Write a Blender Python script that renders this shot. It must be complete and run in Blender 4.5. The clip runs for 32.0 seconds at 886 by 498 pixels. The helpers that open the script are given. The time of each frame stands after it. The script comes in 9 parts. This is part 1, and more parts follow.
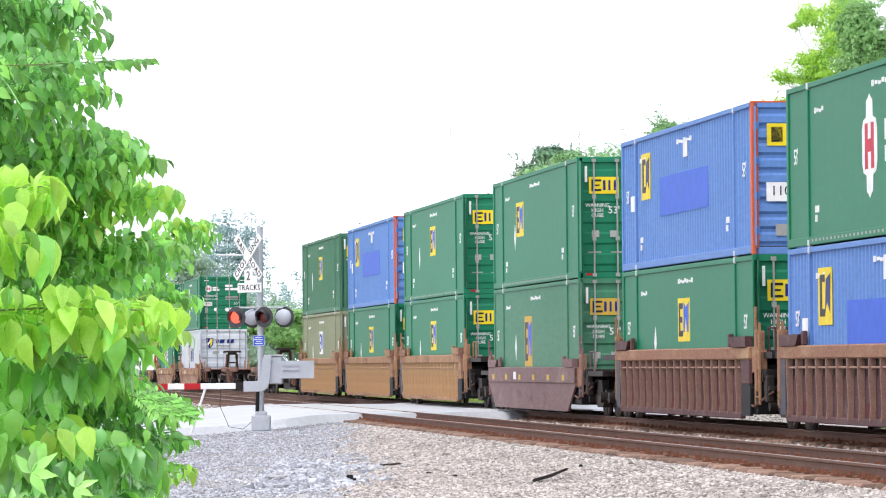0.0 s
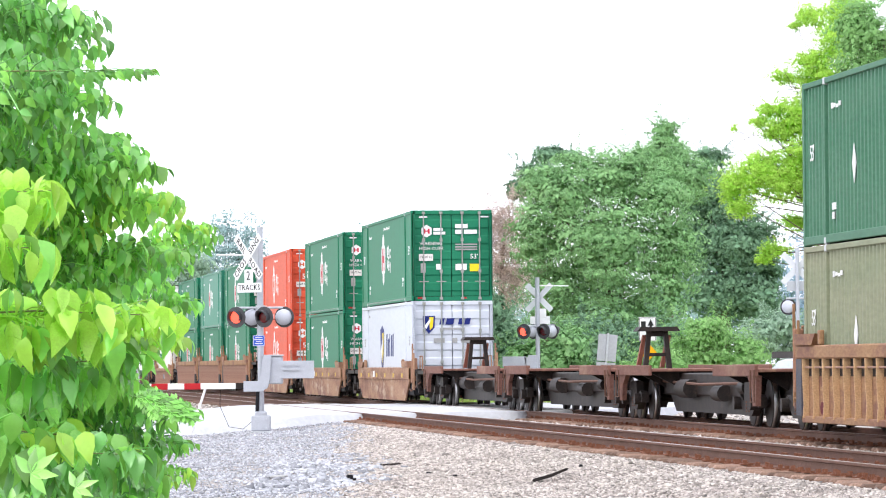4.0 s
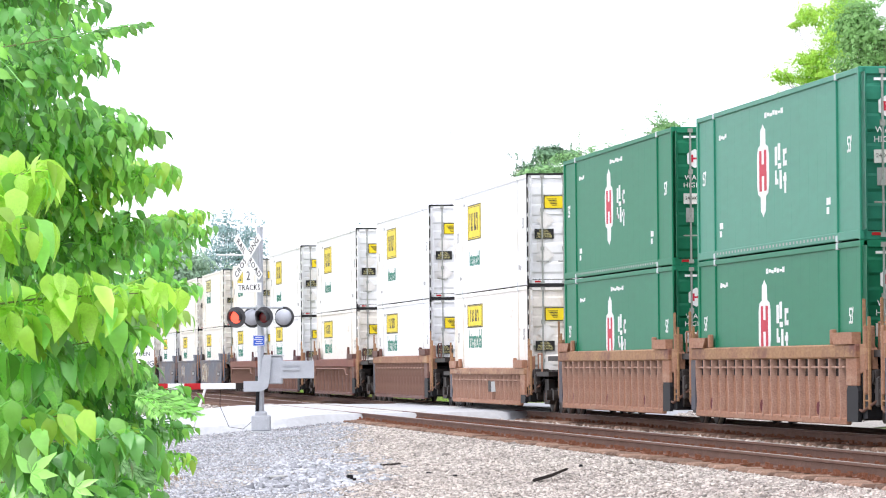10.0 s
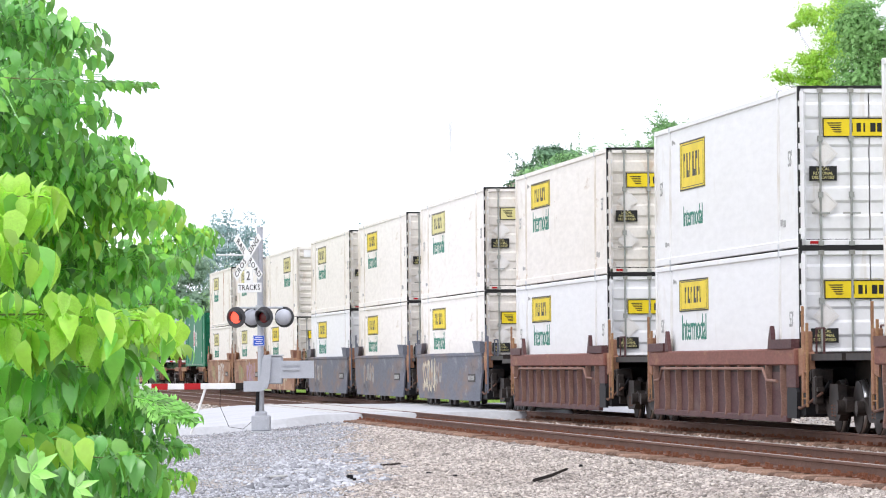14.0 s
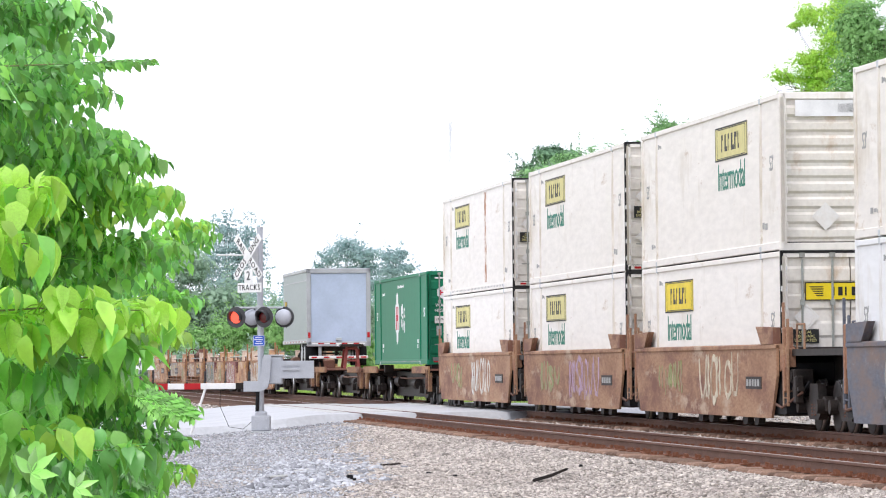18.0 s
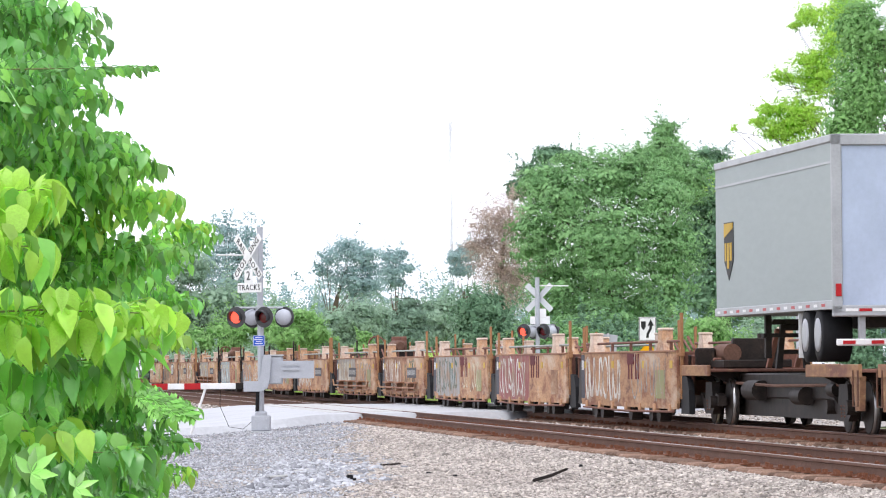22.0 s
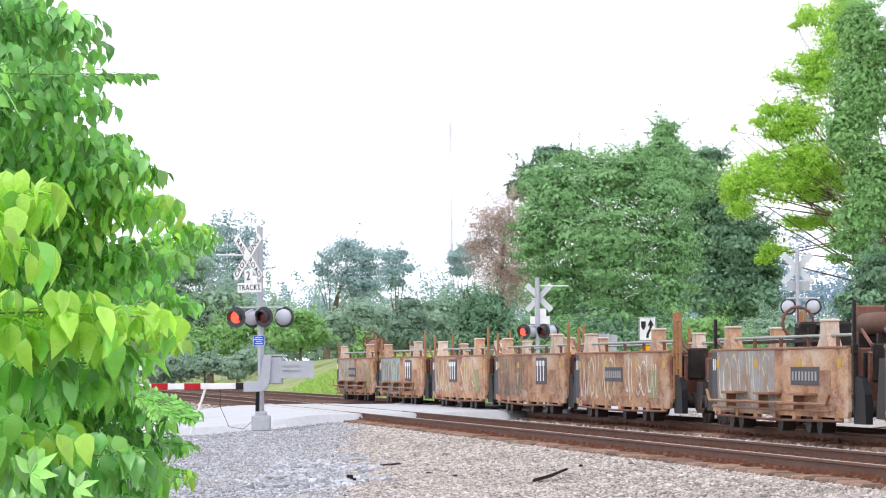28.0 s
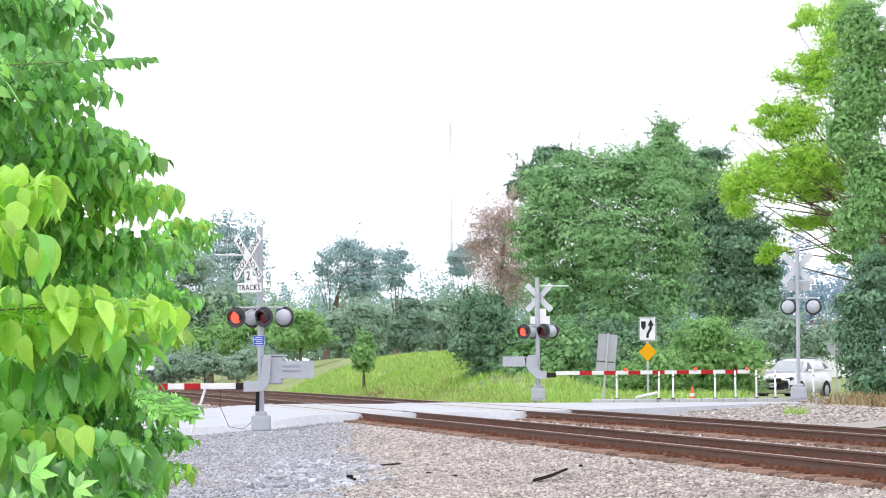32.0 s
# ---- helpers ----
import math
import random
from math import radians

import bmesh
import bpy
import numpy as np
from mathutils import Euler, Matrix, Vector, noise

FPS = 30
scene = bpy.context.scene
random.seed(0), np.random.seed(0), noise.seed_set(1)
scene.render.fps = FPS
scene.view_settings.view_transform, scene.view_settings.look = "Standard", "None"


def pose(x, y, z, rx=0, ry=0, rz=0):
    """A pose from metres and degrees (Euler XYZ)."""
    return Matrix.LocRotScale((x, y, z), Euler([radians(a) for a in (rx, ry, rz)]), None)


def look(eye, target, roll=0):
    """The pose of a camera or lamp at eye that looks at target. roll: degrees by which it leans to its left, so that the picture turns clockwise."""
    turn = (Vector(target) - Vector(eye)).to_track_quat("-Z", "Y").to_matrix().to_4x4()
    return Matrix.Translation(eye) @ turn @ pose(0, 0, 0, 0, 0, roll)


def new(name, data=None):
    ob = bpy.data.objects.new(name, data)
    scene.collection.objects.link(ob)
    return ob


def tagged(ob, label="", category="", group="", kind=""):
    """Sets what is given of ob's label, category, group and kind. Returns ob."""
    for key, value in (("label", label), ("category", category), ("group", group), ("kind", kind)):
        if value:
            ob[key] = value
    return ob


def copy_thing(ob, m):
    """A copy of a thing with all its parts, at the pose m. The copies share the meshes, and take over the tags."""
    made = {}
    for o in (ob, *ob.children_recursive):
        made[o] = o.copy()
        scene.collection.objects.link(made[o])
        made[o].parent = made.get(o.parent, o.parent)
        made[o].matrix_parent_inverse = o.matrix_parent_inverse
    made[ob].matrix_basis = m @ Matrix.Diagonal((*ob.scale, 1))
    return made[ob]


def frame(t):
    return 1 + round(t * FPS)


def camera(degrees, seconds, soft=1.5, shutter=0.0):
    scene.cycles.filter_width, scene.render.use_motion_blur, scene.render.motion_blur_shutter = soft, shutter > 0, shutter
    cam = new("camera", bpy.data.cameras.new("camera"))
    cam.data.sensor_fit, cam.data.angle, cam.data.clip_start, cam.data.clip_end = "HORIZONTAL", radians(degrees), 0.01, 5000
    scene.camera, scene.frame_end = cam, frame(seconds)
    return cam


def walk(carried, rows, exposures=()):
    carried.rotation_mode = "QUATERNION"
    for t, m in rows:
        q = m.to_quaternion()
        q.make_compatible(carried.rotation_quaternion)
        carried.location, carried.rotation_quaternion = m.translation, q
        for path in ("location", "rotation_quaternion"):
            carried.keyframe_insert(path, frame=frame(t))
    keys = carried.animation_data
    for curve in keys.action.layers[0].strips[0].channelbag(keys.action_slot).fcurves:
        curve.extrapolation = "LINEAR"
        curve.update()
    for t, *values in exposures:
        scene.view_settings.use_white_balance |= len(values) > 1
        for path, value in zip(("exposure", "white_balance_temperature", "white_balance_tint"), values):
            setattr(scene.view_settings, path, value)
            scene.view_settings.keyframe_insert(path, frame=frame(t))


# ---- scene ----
# camera: fixed on a tripod, long lens
cam = camera(11.0496, 32.0, soft=1.1)
CAM_POSE = pose(0, 0, 1.266, 91.4389, 0, 0) @ pose(0, 0, 0, 0, 0, -0.5018)
walk(cam, [(0, CAM_POSE), (32, CAM_POSE)],
     [(0, 0.24), (1, 0.34), (3, 0.43), (7, 0.41), (9, 0.4), (10, 0.39), (11, 0.26), (13, 0.16), (15, 0.09), (18, 0.06), (32, 0.02)])

# ---- world and light: bright overcast ----
world = bpy.data.worlds.new("overcast_sky")
scene.world = world
world.use_nodes = True
wn, wl = world.node_tree.nodes, world.node_tree.links
wn.clear()
sky = wn.new("ShaderNodeTexSky")
sky.sky_type, sky.sun_disc = "NISHITA", False
sky.sun_elevation, sky.sun_rotation = radians(58), radians(-150)
soften = wn.new("ShaderNodeHueSaturation")
soften.inputs["Saturation"].default_value = 0.12
bg_sky, bg_cloud = wn.new("ShaderNodeBackground"), wn.new("ShaderNodeBackground")
bg_sky.inputs["Strength"].default_value = 0.10
bg_cloud.inputs["Color"].default_value = (0.95, 0.965, 1.15, 1)
bg_cloud.inputs["Strength"].default_value = 1.02
both, world_out = wn.new("ShaderNodeAddShader"), wn.new("ShaderNodeOutputWorld")
wl.new(sky.outputs["Color"], soften.inputs["Color"])
wl.new(soften.outputs["Color"], bg_sky.inputs["Color"])
wl.new(bg_sky.outputs[0], both.inputs[0])
wl.new(bg_cloud.outputs[0], both.inputs[1])
wl.new(both.outputs[0], world_out.inputs["Surface"])
sun = new("sun", bpy.data.lights.new("sun", "SUN"))
sun.data.energy, sun.data.angle, sun.data.color = 1.2, radians(14), (1.0, 0.96, 0.9)
sun.matrix_world = look((0, 0, 0), (0.42, 0.72, -1.35))

# ---- plan: both tracks follow one line; s runs with the train towards the camera ----
X0, H0, KAPPA = 4.2726, 0.113482, -3.406e-5
TRACK_NEAR, TRACK_FAR = 1.3 - 4.586, 1.3
SPEED, GAIN, JERK = 26.6608, 0.011474, 0.000475


def track_xy(s, d):
    n, x, y = 12, 0.0, 0.0
    for i in range(n):
        h = H0 + KAPPA * s * (i + 0.5) / n
        x, y = x + math.sin(h) / n, y + math.cos(h) / n
    h = H0 + KAPPA * s
    return X0 + s * x + d * math.cos(h), 100 - s * y + d * math.sin(h), h


def on_track(s, d=TRACK_FAR, z=0.0):
    x, y, h = track_xy(s, d)
    return pose(x, y, z, 0, 0, math.degrees(h) - 90)


def travelled(t):
    t -= 15.0
    return SPEED * t + GAIN * t * t / 2 + JERK * t ** 3 / 6


RUN = [0, 4, 8, 12, 16, 20, 24, 28, 32]
ROLLING = []


def roll_along(ob, s, z=0.0):
    """Mark a thing that rides at s on the train."""
    ROLLING.append((ob, s, z))
    ob.matrix_basis = on_track(s, TRACK_FAR, z)
    return ob


# ---- mesh helpers ----
class Geo:
    """Vertices and faces of one mesh."""

    def __init__(self):
        self.v, self.f, self.sm = [], [], []

    def add(self, v, f, smooth=False, m=None):
        n = len(self.v)
        if m is not None:
            v = [tuple(m @ Vector(p)) for p in v]
        self.v += [tuple(p) for p in v]
        self.f += [tuple(i + n for i in q) for q in f]
        self.sm += [smooth] * len(f)
        return self

    def box(self, x0, x1, y0, y1, z0, z1, b=0.0, m=None):
        if b <= 0:
            v = [(x, y, z) for x in (x0, x1) for y in (y0, y1) for z in (z0, z1)]
            f = [(0, 1, 3, 2), (4, 6, 7, 5), (0, 4, 5, 1), (2, 3, 7, 6), (0, 2, 6, 4), (1, 5, 7, 3)]
            return self.add(v, f, False, m)
        b = min(b, (x1 - x0) * .45, (y1 - y0) * .45, (z1 - z0) * .45)
        v, idx = [], {}
        for i, (x, sx) in enumerate(((x0, 1), (x1, -1))):
            for j, (y, sy) in enumerate(((y0, 1), (y1, -1))):
                for k, (z, sz) in enumerate(((z0, 1), (z1, -1))):
                    for a in range(3):
                        p = [x + sx * b, y + sy * b, z + sz * b]
                        p[a] = (x, y, z)[a]
                        idx[i, j, k, a] = len(v)
                        v.append(p)
        f = []
        for a in range(3):
            for side in (0, 1):
                q = []
                for c0, c1 in ((0, 0), (1, 0), (1, 1), (0, 1)):
                    key = [c0, c1]
                    key.insert(a, side)
                    q.append(idx[(*key, a)])
                f.append(tuple(q if (side == 1) != (a == 1) else q[::-1]))
        for a in range(3):
            b1, b2 = [c for c in range(3) if c != a]
            for c0 in (0, 1):
                for c1 in (0, 1):
                    q = []
                    for end, face in ((0, b1), (1, b1), (1, b2), (0, b2)):
                        key = [0, 0, 0]
                        key[a], key[b1], key[b2] = end, c0, c1
                        q.append(idx[(*key, face)])
                    f.append(tuple(q))
        for i in (0, 1):
            for j in (0, 1):
                for k in (0, 1):
                    f.append(tuple(idx[i, j, k, a] for a in range(3)))
        return self.add(v, f, False, m)

    def prism(self, pts, axis, a0, a1, m=None):
        """A polygon in the two other axes, drawn out along an axis."""
        def put(p, a):
            q = list(p)
            q.insert(axis, a)
            return q
        n = len(pts)
        v = [put(p, a0) for p in pts] + [put(p, a1) for p in pts]
        f = [tuple(range(n))[::-1], tuple(range(n, 2 * n))]
        f += [(i, (i + 1) % n, n + (i + 1) % n, n + i) for i in range(n)]
        return self.add(v, f, False, m)

    def tube(self, path, r, n=8, caps=True, m=None):
        """A round bar along a line of points; r may be a list."""
        path = [Vector(p) for p in path]
        rs = r if isinstance(r, (list, tuple)) else [r] * len(path)
        v, f = [], []
        side = None
        for i, p in enumerate(path):
            d = (path[min(i + 1, len(path) - 1)] - path[max(i - 1, 0)]).normalized()
            if side is None:
                side = d.orthogonal().normalized()
            side = (side - d * side.dot(d))
            side = side.normalized() if side.length > 1e-6 else d.orthogonal().normalized()
            up = d.cross(side)
            for k in range(n):
                a = 2 * math.pi * k / n
                v.append(p + (side * math.cos(a) + up * math.sin(a)) * rs[i])
        for i in range(len(path) - 1):
            for k in range(n):
                a, b = i * n + k, i * n + (k + 1) % n
                f.append((a, b, b + n, a + n))
        self.add(v, f, n > 6, m)
        if caps:
            self.add(v[:n], [tuple(range(n))[::-1]], False, m)
            self.add(v[-n:], [tuple(range(n))], False, m)
        return self

    def turned(self, profile, n=20, m=None):
        """A shape turned round the y axis: profile of (y, radius)."""
        v, f = [], []
        for y, r in profile:
            for k in range(n):
                a = 2 * math.pi * k / n
                v.append((r * math.cos(a), y, r * math.sin(a)))
        for i in range(len(profile) - 1):
            for k in range(n):
                a, b = i * n + k, i * n + (k + 1) % n
                f.append((a, a + n, b + n, b))
        f.append(tuple(range(n)))
        f.append(tuple(range((len(profile) - 1) * n, len(profile) * n))[::-1])
        return self.add(v, f, True, m)

    def mesh(self, name, mat):
        me = bpy.data.meshes.new(name)
        me.from_pydata(self.v, [], self.f)
        if any(self.sm):
            me.polygons.foreach_set("use_smooth", self.sm)
        me.materials.append(mat)
        me.update()
        return me


def part(name, geo, mat, parent=None, label="", m=None):
    """One mesh object, under a thing or a part."""
    data = geo.mesh(name, mat) if isinstance(geo, Geo) else geo
    ob = new(name, data)
    if parent is not None:
        ob.parent = parent
    if m is not None:
        ob.matrix_basis = m
    return tagged(ob, label)


def thing(name, label, category, group="", kind="", m=None):
    ob = tagged(new(name), label, category, group, kind)
    ob.empty_display_size = 0.2
    if m is not None:
        ob.matrix_basis = m
    return ob


def text_geo(words, size, spread=1.0):
    """Flat letters in the x-z plane, facing -y, centred."""
    cu = bpy.data.curves.new("letters", "FONT")
    cu.body, cu.size, cu.align_x, cu.align_y, cu.extrude = words, size, "CENTER", "CENTER", 0.004
    cu.space_character, cu.resolution_u, cu.space_line = spread, 2, 0.82
    ob = bpy.data.objects.new("letters", cu)
    scene.collection.objects.link(ob)
    me = bpy.data.meshes.new_from_object(ob.evaluated_get(bpy.context.evaluated_depsgraph_get()))
    g = Geo()
    g.add([(v.co.x, -v.co.z, v.co.y) for v in me.vertices], [tuple(p.vertices) for p in me.polygons])
    bpy.data.objects.remove(ob)
    bpy.data.curves.remove(cu)
    bpy.data.meshes.remove(me)
    return g

# ---- materials ----
def material(name, base, rough=0.6, metal=0.0, second=None, scale=3.0, mix=0.5, bump=0.0, bump_scale=40.0, streak=None, streak_colour=None,
             streak_amount=0.0, per_object=0.0, per_island=0.0, fine=0.15, emit=None, emit_power=0.0, translucent=0.0, spec=None, wear=(), along=1.0):
    """A painted or natural surface; along stretches its marks in the x direction."""
    m = bpy.data.materials.new(name)
    m.use_nodes = True
    n, l = m.node_tree.nodes, m.node_tree.links
    bsdf = n["Principled BSDF"]
    bsdf.inputs["Roughness"].default_value, bsdf.inputs["Metallic"].default_value = rough, metal
    bsdf.inputs["Specular IOR Level"].default_value = spec if spec is not None else (0.5 if metal or rough < 0.3 else 0.1)
    co = n.new("ShaderNodeTexCoord")
    src = co.outputs["Object"]
    if along != 1.0:
        lay = n.new("ShaderNodeMapping")
        lay.inputs["Scale"].default_value = (1 / along, 1, 1)
        l.new(src, lay.inputs["Vector"])
        src = lay.outputs[0]

    def noise_at(size, detail=4.0, stretch=None, rough_=0.6):
        t = n.new("ShaderNodeTexNoise")
        t.inputs["Scale"].default_value, t.inputs["Detail"].default_value, t.inputs["Roughness"].default_value = size, detail, rough_
        if stretch:
            mp = n.new("ShaderNodeMapping")
            mp.inputs["Scale"].default_value = stretch
            l.new(src, mp.inputs["Vector"])
            l.new(mp.outputs[0], t.inputs["Vector"])
        else:
            l.new(src, t.inputs["Vector"])
        return t.outputs["Fac"]

    def ramp(fac, lo, hi):
        r = n.new("ShaderNodeMapRange")
        r.inputs["From Min"].default_value, r.inputs["From Max"].default_value = lo, hi
        r.clamp = True
        l.new(fac, r.inputs["Value"])
        return r.outputs[0]

    def blend(fac, a, b, mode="MIX"):
        x = n.new("ShaderNodeMix")
        x.data_type, x.blend_type = "RGBA", mode
        for sock, val in ((x.inputs[0], fac), (x.inputs[6], a), (x.inputs[7], b)):
            if hasattr(val, "is_output"):
                l.new(val, sock)
            elif isinstance(val, (int, float)):
                sock.default_value = val
            else:
                sock.default_value = (*val, 1)
        return x.outputs[2]

    second = second or tuple(c * 0.78 for c in base)
    col = blend(ramp(noise_at(scale, 5), 0.5 - 0.5 * (1 - mix) * 0.6, 0.5 + 0.3), base, second)
    if fine > 0:
        g = noise_at(scale * 14, 3)
        mul = n.new("ShaderNodeMapRange")
        mul.inputs["From Min"].default_value, mul.inputs["From Max"].default_value = 0.3, 0.7
        mul.inputs["To Min"].default_value, mul.inputs["To Max"].default_value = 1 - fine, 1 + fine
        l.new(g, mul.inputs["Value"])
        col = blend(1.0, col, mul.outputs[0], "MULTIPLY")
    if streak_colour:
        s = noise_at(1.0, 4, streak or (5, 5, 0.5))
        col = blend(ramp(s, 0.62 - 0.25 * streak_amount, 0.8 - 0.1 * streak_amount), col, streak_colour)
    for k, (colour, size, lo, hi) in enumerate(wear):
        w = n.new("ShaderNodeTexNoise")
        w.inputs["Scale"].default_value, w.inputs["Detail"].default_value, w.inputs["Roughness"].default_value = size, 9, 0.72
        mp = n.new("ShaderNodeMapping")
        mp.inputs["Location"].default_value, mp.inputs["Scale"].default_value = (7.3 * k, 2.1 * k, 4.7 * k), (1, 1, 0.7)
        l.new(src, mp.inputs["Vector"])
        l.new(mp.outputs[0], w.inputs["Vector"])
        col = blend(ramp(w.outputs["Fac"], lo, hi), col, colour)
    if per_object or per_island:
        if per_object:
            rnd, amount = n.new("ShaderNodeObjectInfo").outputs["Random"], per_object
        else:
            rnd, amount = n.new("ShaderNodeNewGeometry").outputs["Random Per Island"], per_island
        mr = n.new("ShaderNodeMapRange")
        mr.inputs["To Min"].default_value, mr.inputs["To Max"].default_value = 1 - amount, 1 + amount
        l.new(rnd, mr.inputs["Value"])
        col = blend(1.0, col, mr.outputs[0], "MULTIPLY")
    l.new(col, bsdf.inputs["Base Color"])
    if bump:
        b = n.new("ShaderNodeBump")
        b.inputs["Strength"].default_value, b.inputs["Distance"].default_value = bump, 0.02
        l.new(noise_at(bump_scale, 4), b.inputs["Height"])
        l.new(b.outputs[0], bsdf.inputs["Normal"])
    if emit:
        bsdf.inputs["Emission Color"].default_value, bsdf.inputs["Emission Strength"].default_value = (*emit, 1), emit_power
    if translucent:
        tr, ad, out = n.new("ShaderNodeBsdfTranslucent"), n.new("ShaderNodeMixShader"), n["Material Output"]
        l.new(col, tr.inputs["Color"])
        ad.inputs[0].default_value = translucent
        l.new(bsdf.outputs[0], ad.inputs[1])
        l.new(tr.outputs[0], ad.inputs[2])
        l.new(ad.outputs[0], out.inputs["Surface"])
    return m


RUST = (0.16, 0.075, 0.045)
M_GREEN = material("hub_green_paint", (0.014, 0.165, 0.085), 0.5, second=(0.018, 0.185, 0.097), scale=0.6, fine=0.05, spec=0.14, along=5.0)
M_TEAL = material("faded_teal_paint", (0.03, 0.21, 0.135), 0.45, second=(0.038, 0.235, 0.155), scale=0.6, fine=0.05, spec=0.18, along=5.0)
M_ORANGE = material("faded_orange_paint", (0.62, 0.085, 0.04), 0.5, second=(0.66, 0.12, 0.065), scale=0.7, fine=0.08, streak_colour=(0.45, 0.1, 0.06), streak_amount=0.15, along=5.0)
M_BLUE = material("chalky_blue_paint", (0.115, 0.225, 0.5), 0.55, second=(0.135, 0.25, 0.53), scale=0.8, fine=0.08, along=5.0)
M_WHITE = material("white_container_paint", (0.76, 0.765, 0.775), 0.5, second=(0.72, 0.72, 0.71), scale=0.5, fine=0.04, streak=(2.5, 2.5, 0.35), streak_colour=(0.55, 0.5, 0.42), streak_amount=0.1, along=5.0)
M_CREAM = material("grimy_white_container_paint", (0.79, 0.755, 0.71), 0.55, second=(0.73, 0.69, 0.635), scale=0.5, fine=0.06, streak=(2.5, 2.5, 0.35), streak_colour=(0.5, 0.43, 0.33), streak_amount=0.18, along=5.0, wear=(((.5, .4, .3), 2.6, .62, .72), ((.36, .24, .16), 4.5, .66, .74)))
M_TAN = material("faded_tan_green_paint", (0.27, 0.28, 0.19), 0.6, second=(0.21, 0.25, 0.16), scale=0.9, fine=0.1, along=5.0)
M_DKGREEN = material("weathered_dark_green_paint", (0.06, 0.17, 0.105), 0.55, second=(0.09, 0.2, 0.13), scale=0.9, fine=0.1, along=5.0)
M_FADEGREEN = material("sun_faded_green_paint", (0.055, 0.19, 0.11), 0.55, second=(0.09, 0.21, 0.13), scale=0.5, fine=0.1, along=5.0)
M_GREY = material("grey_trailer_paint", (0.31, 0.35, 0.35), 0.4, second=(0.28, 0.32, 0.32), scale=0.5, fine=0.04, along=5.0)
M_ALU = material("bare_aluminium", (0.42, 0.43, 0.45), 0.42, 0.5, scale=2, fine=0.06)
M_GALV = material("galvanised_steel", (0.5, 0.52, 0.54), 0.45, 0.5, second=(0.42, 0.44, 0.46), scale=8, fine=0.08)
M_SILVER = material("silver_signal_paint", (0.44, 0.46, 0.5), 0.45, 0.3, second=(0.36, 0.38, 0.42), scale=3, fine=0.08)
# black rubber and paint, and the blocks that stand for shade at wagon ends
M_BLACK = material("black_rubber_paint_and_shade", (0.018, 0.018, 0.02), 0.6, scale=4, fine=0.2)
# greasy dark steel; also colours the strips that stand for shade under chords
M_GRIMESHADE = material("greasy_steel_and_shade", (0.022, 0.019, 0.018), 0.55, second=(0.045, 0.034, 0.029), scale=4, fine=0.3, spec=0.1, wear=(((0.08, 0.052, 0.04), 3.0, 0.6, 0.72),))
M_WHEEL = material("polished_wheel_tread", (0.5, 0.5, 0.5), 0.3, 0.9, scale=4, fine=0.05)
M_MAROON = material("maroon_wagon_paint", (0.085, 0.042, 0.044), 0.6, second=(0.115, 0.058, 0.054), scale=1.6, fine=0.18, streak=(1.7, 1.7, 0.8), streak_colour=(0.17, 0.12, 0.105), streak_amount=0.1, wear=(((0.17, 0.115, 0.1), 1.3, 0.59, 0.74), ((0.04, 0.025, 0.026), 2.2, 0.57, 0.7)), along=4.0)
M_REDOX = material("red_oxide_wagon_paint", (0.12, 0.06, 0.05), 0.6, second=(0.15, 0.078, 0.062), scale=1.6, fine=0.18, streak=(1.7, 1.7, 0.8), streak_colour=(0.2, 0.13, 0.1), streak_amount=0.1, wear=(((0.22, 0.14, 0.11), 1.2, 0.59, 0.74), ((0.05, 0.03, 0.028), 2.2, 0.56, 0.7)), along=4.0)
M_YELLOWTAN = material("faded_yellow_brown_wagon_paint", (0.35, 0.205, 0.105), 0.65, second=(0.27, 0.145, 0.085), scale=1.4, fine=0.18, streak=(1.7, 1.7, 0.8), streak_colour=(0.18, 0.085, 0.065), streak_amount=0.15, wear=(((0.18, 0.085, 0.065), 1.5, 0.48, 0.62), ((0.46, 0.31, 0.16), 2.5, 0.6, 0.7), ((0.08, 0.05, 0.045), 1.1, 0.6, 0.72)), along=4.0)
M_RUSTTAN = material("rusty_tan_wagon_paint", (0.37, 0.225, 0.14), 0.7, second=(0.27, 0.145, 0.09), scale=1.3, fine=0.18, streak=(1.7, 1.7, 0.8), streak_colour=(0.2, 0.1, 0.065), streak_amount=0.12, wear=(((0.19, 0.095, 0.07), 1.4, 0.47, 0.6), ((0.44, 0.33, 0.24), 1.9, 0.55, 0.64), ((.14, .085, .075), 1.0, .6, .74)), along=4.0)
M_RUSTRED = material("rust_red_wagon_paint", (0.2, 0.1, 0.075), 0.7, second=(0.15, 0.07, 0.055), scale=1.5, fine=0.18, streak=(1.7, 1.7, 0.8), streak_colour=(0.28, 0.18, 0.13), streak_amount=0.1, wear=(((0.32, 0.2, 0.12), 1.6, 0.58, 0.72), ((0.08, 0.042, 0.038), 2.0, 0.57, 0.7)), along=4.0)
M_MAUVE = material("mauve_brown_wagon_paint", (0.2, 0.13, 0.125), 0.65, second=(0.16, 0.095, 0.09), scale=1.2, fine=0.16, streak=(1.7, 1.7, 0.8), streak_colour=(0.28, 0.21, 0.19), streak_amount=0.1, wear=(((0.28, 0.2, 0.18), 1.3, 0.57, 0.7), ((0.1, 0.06, 0.055), 1.9, 0.58, 0.7)), along=4.0)
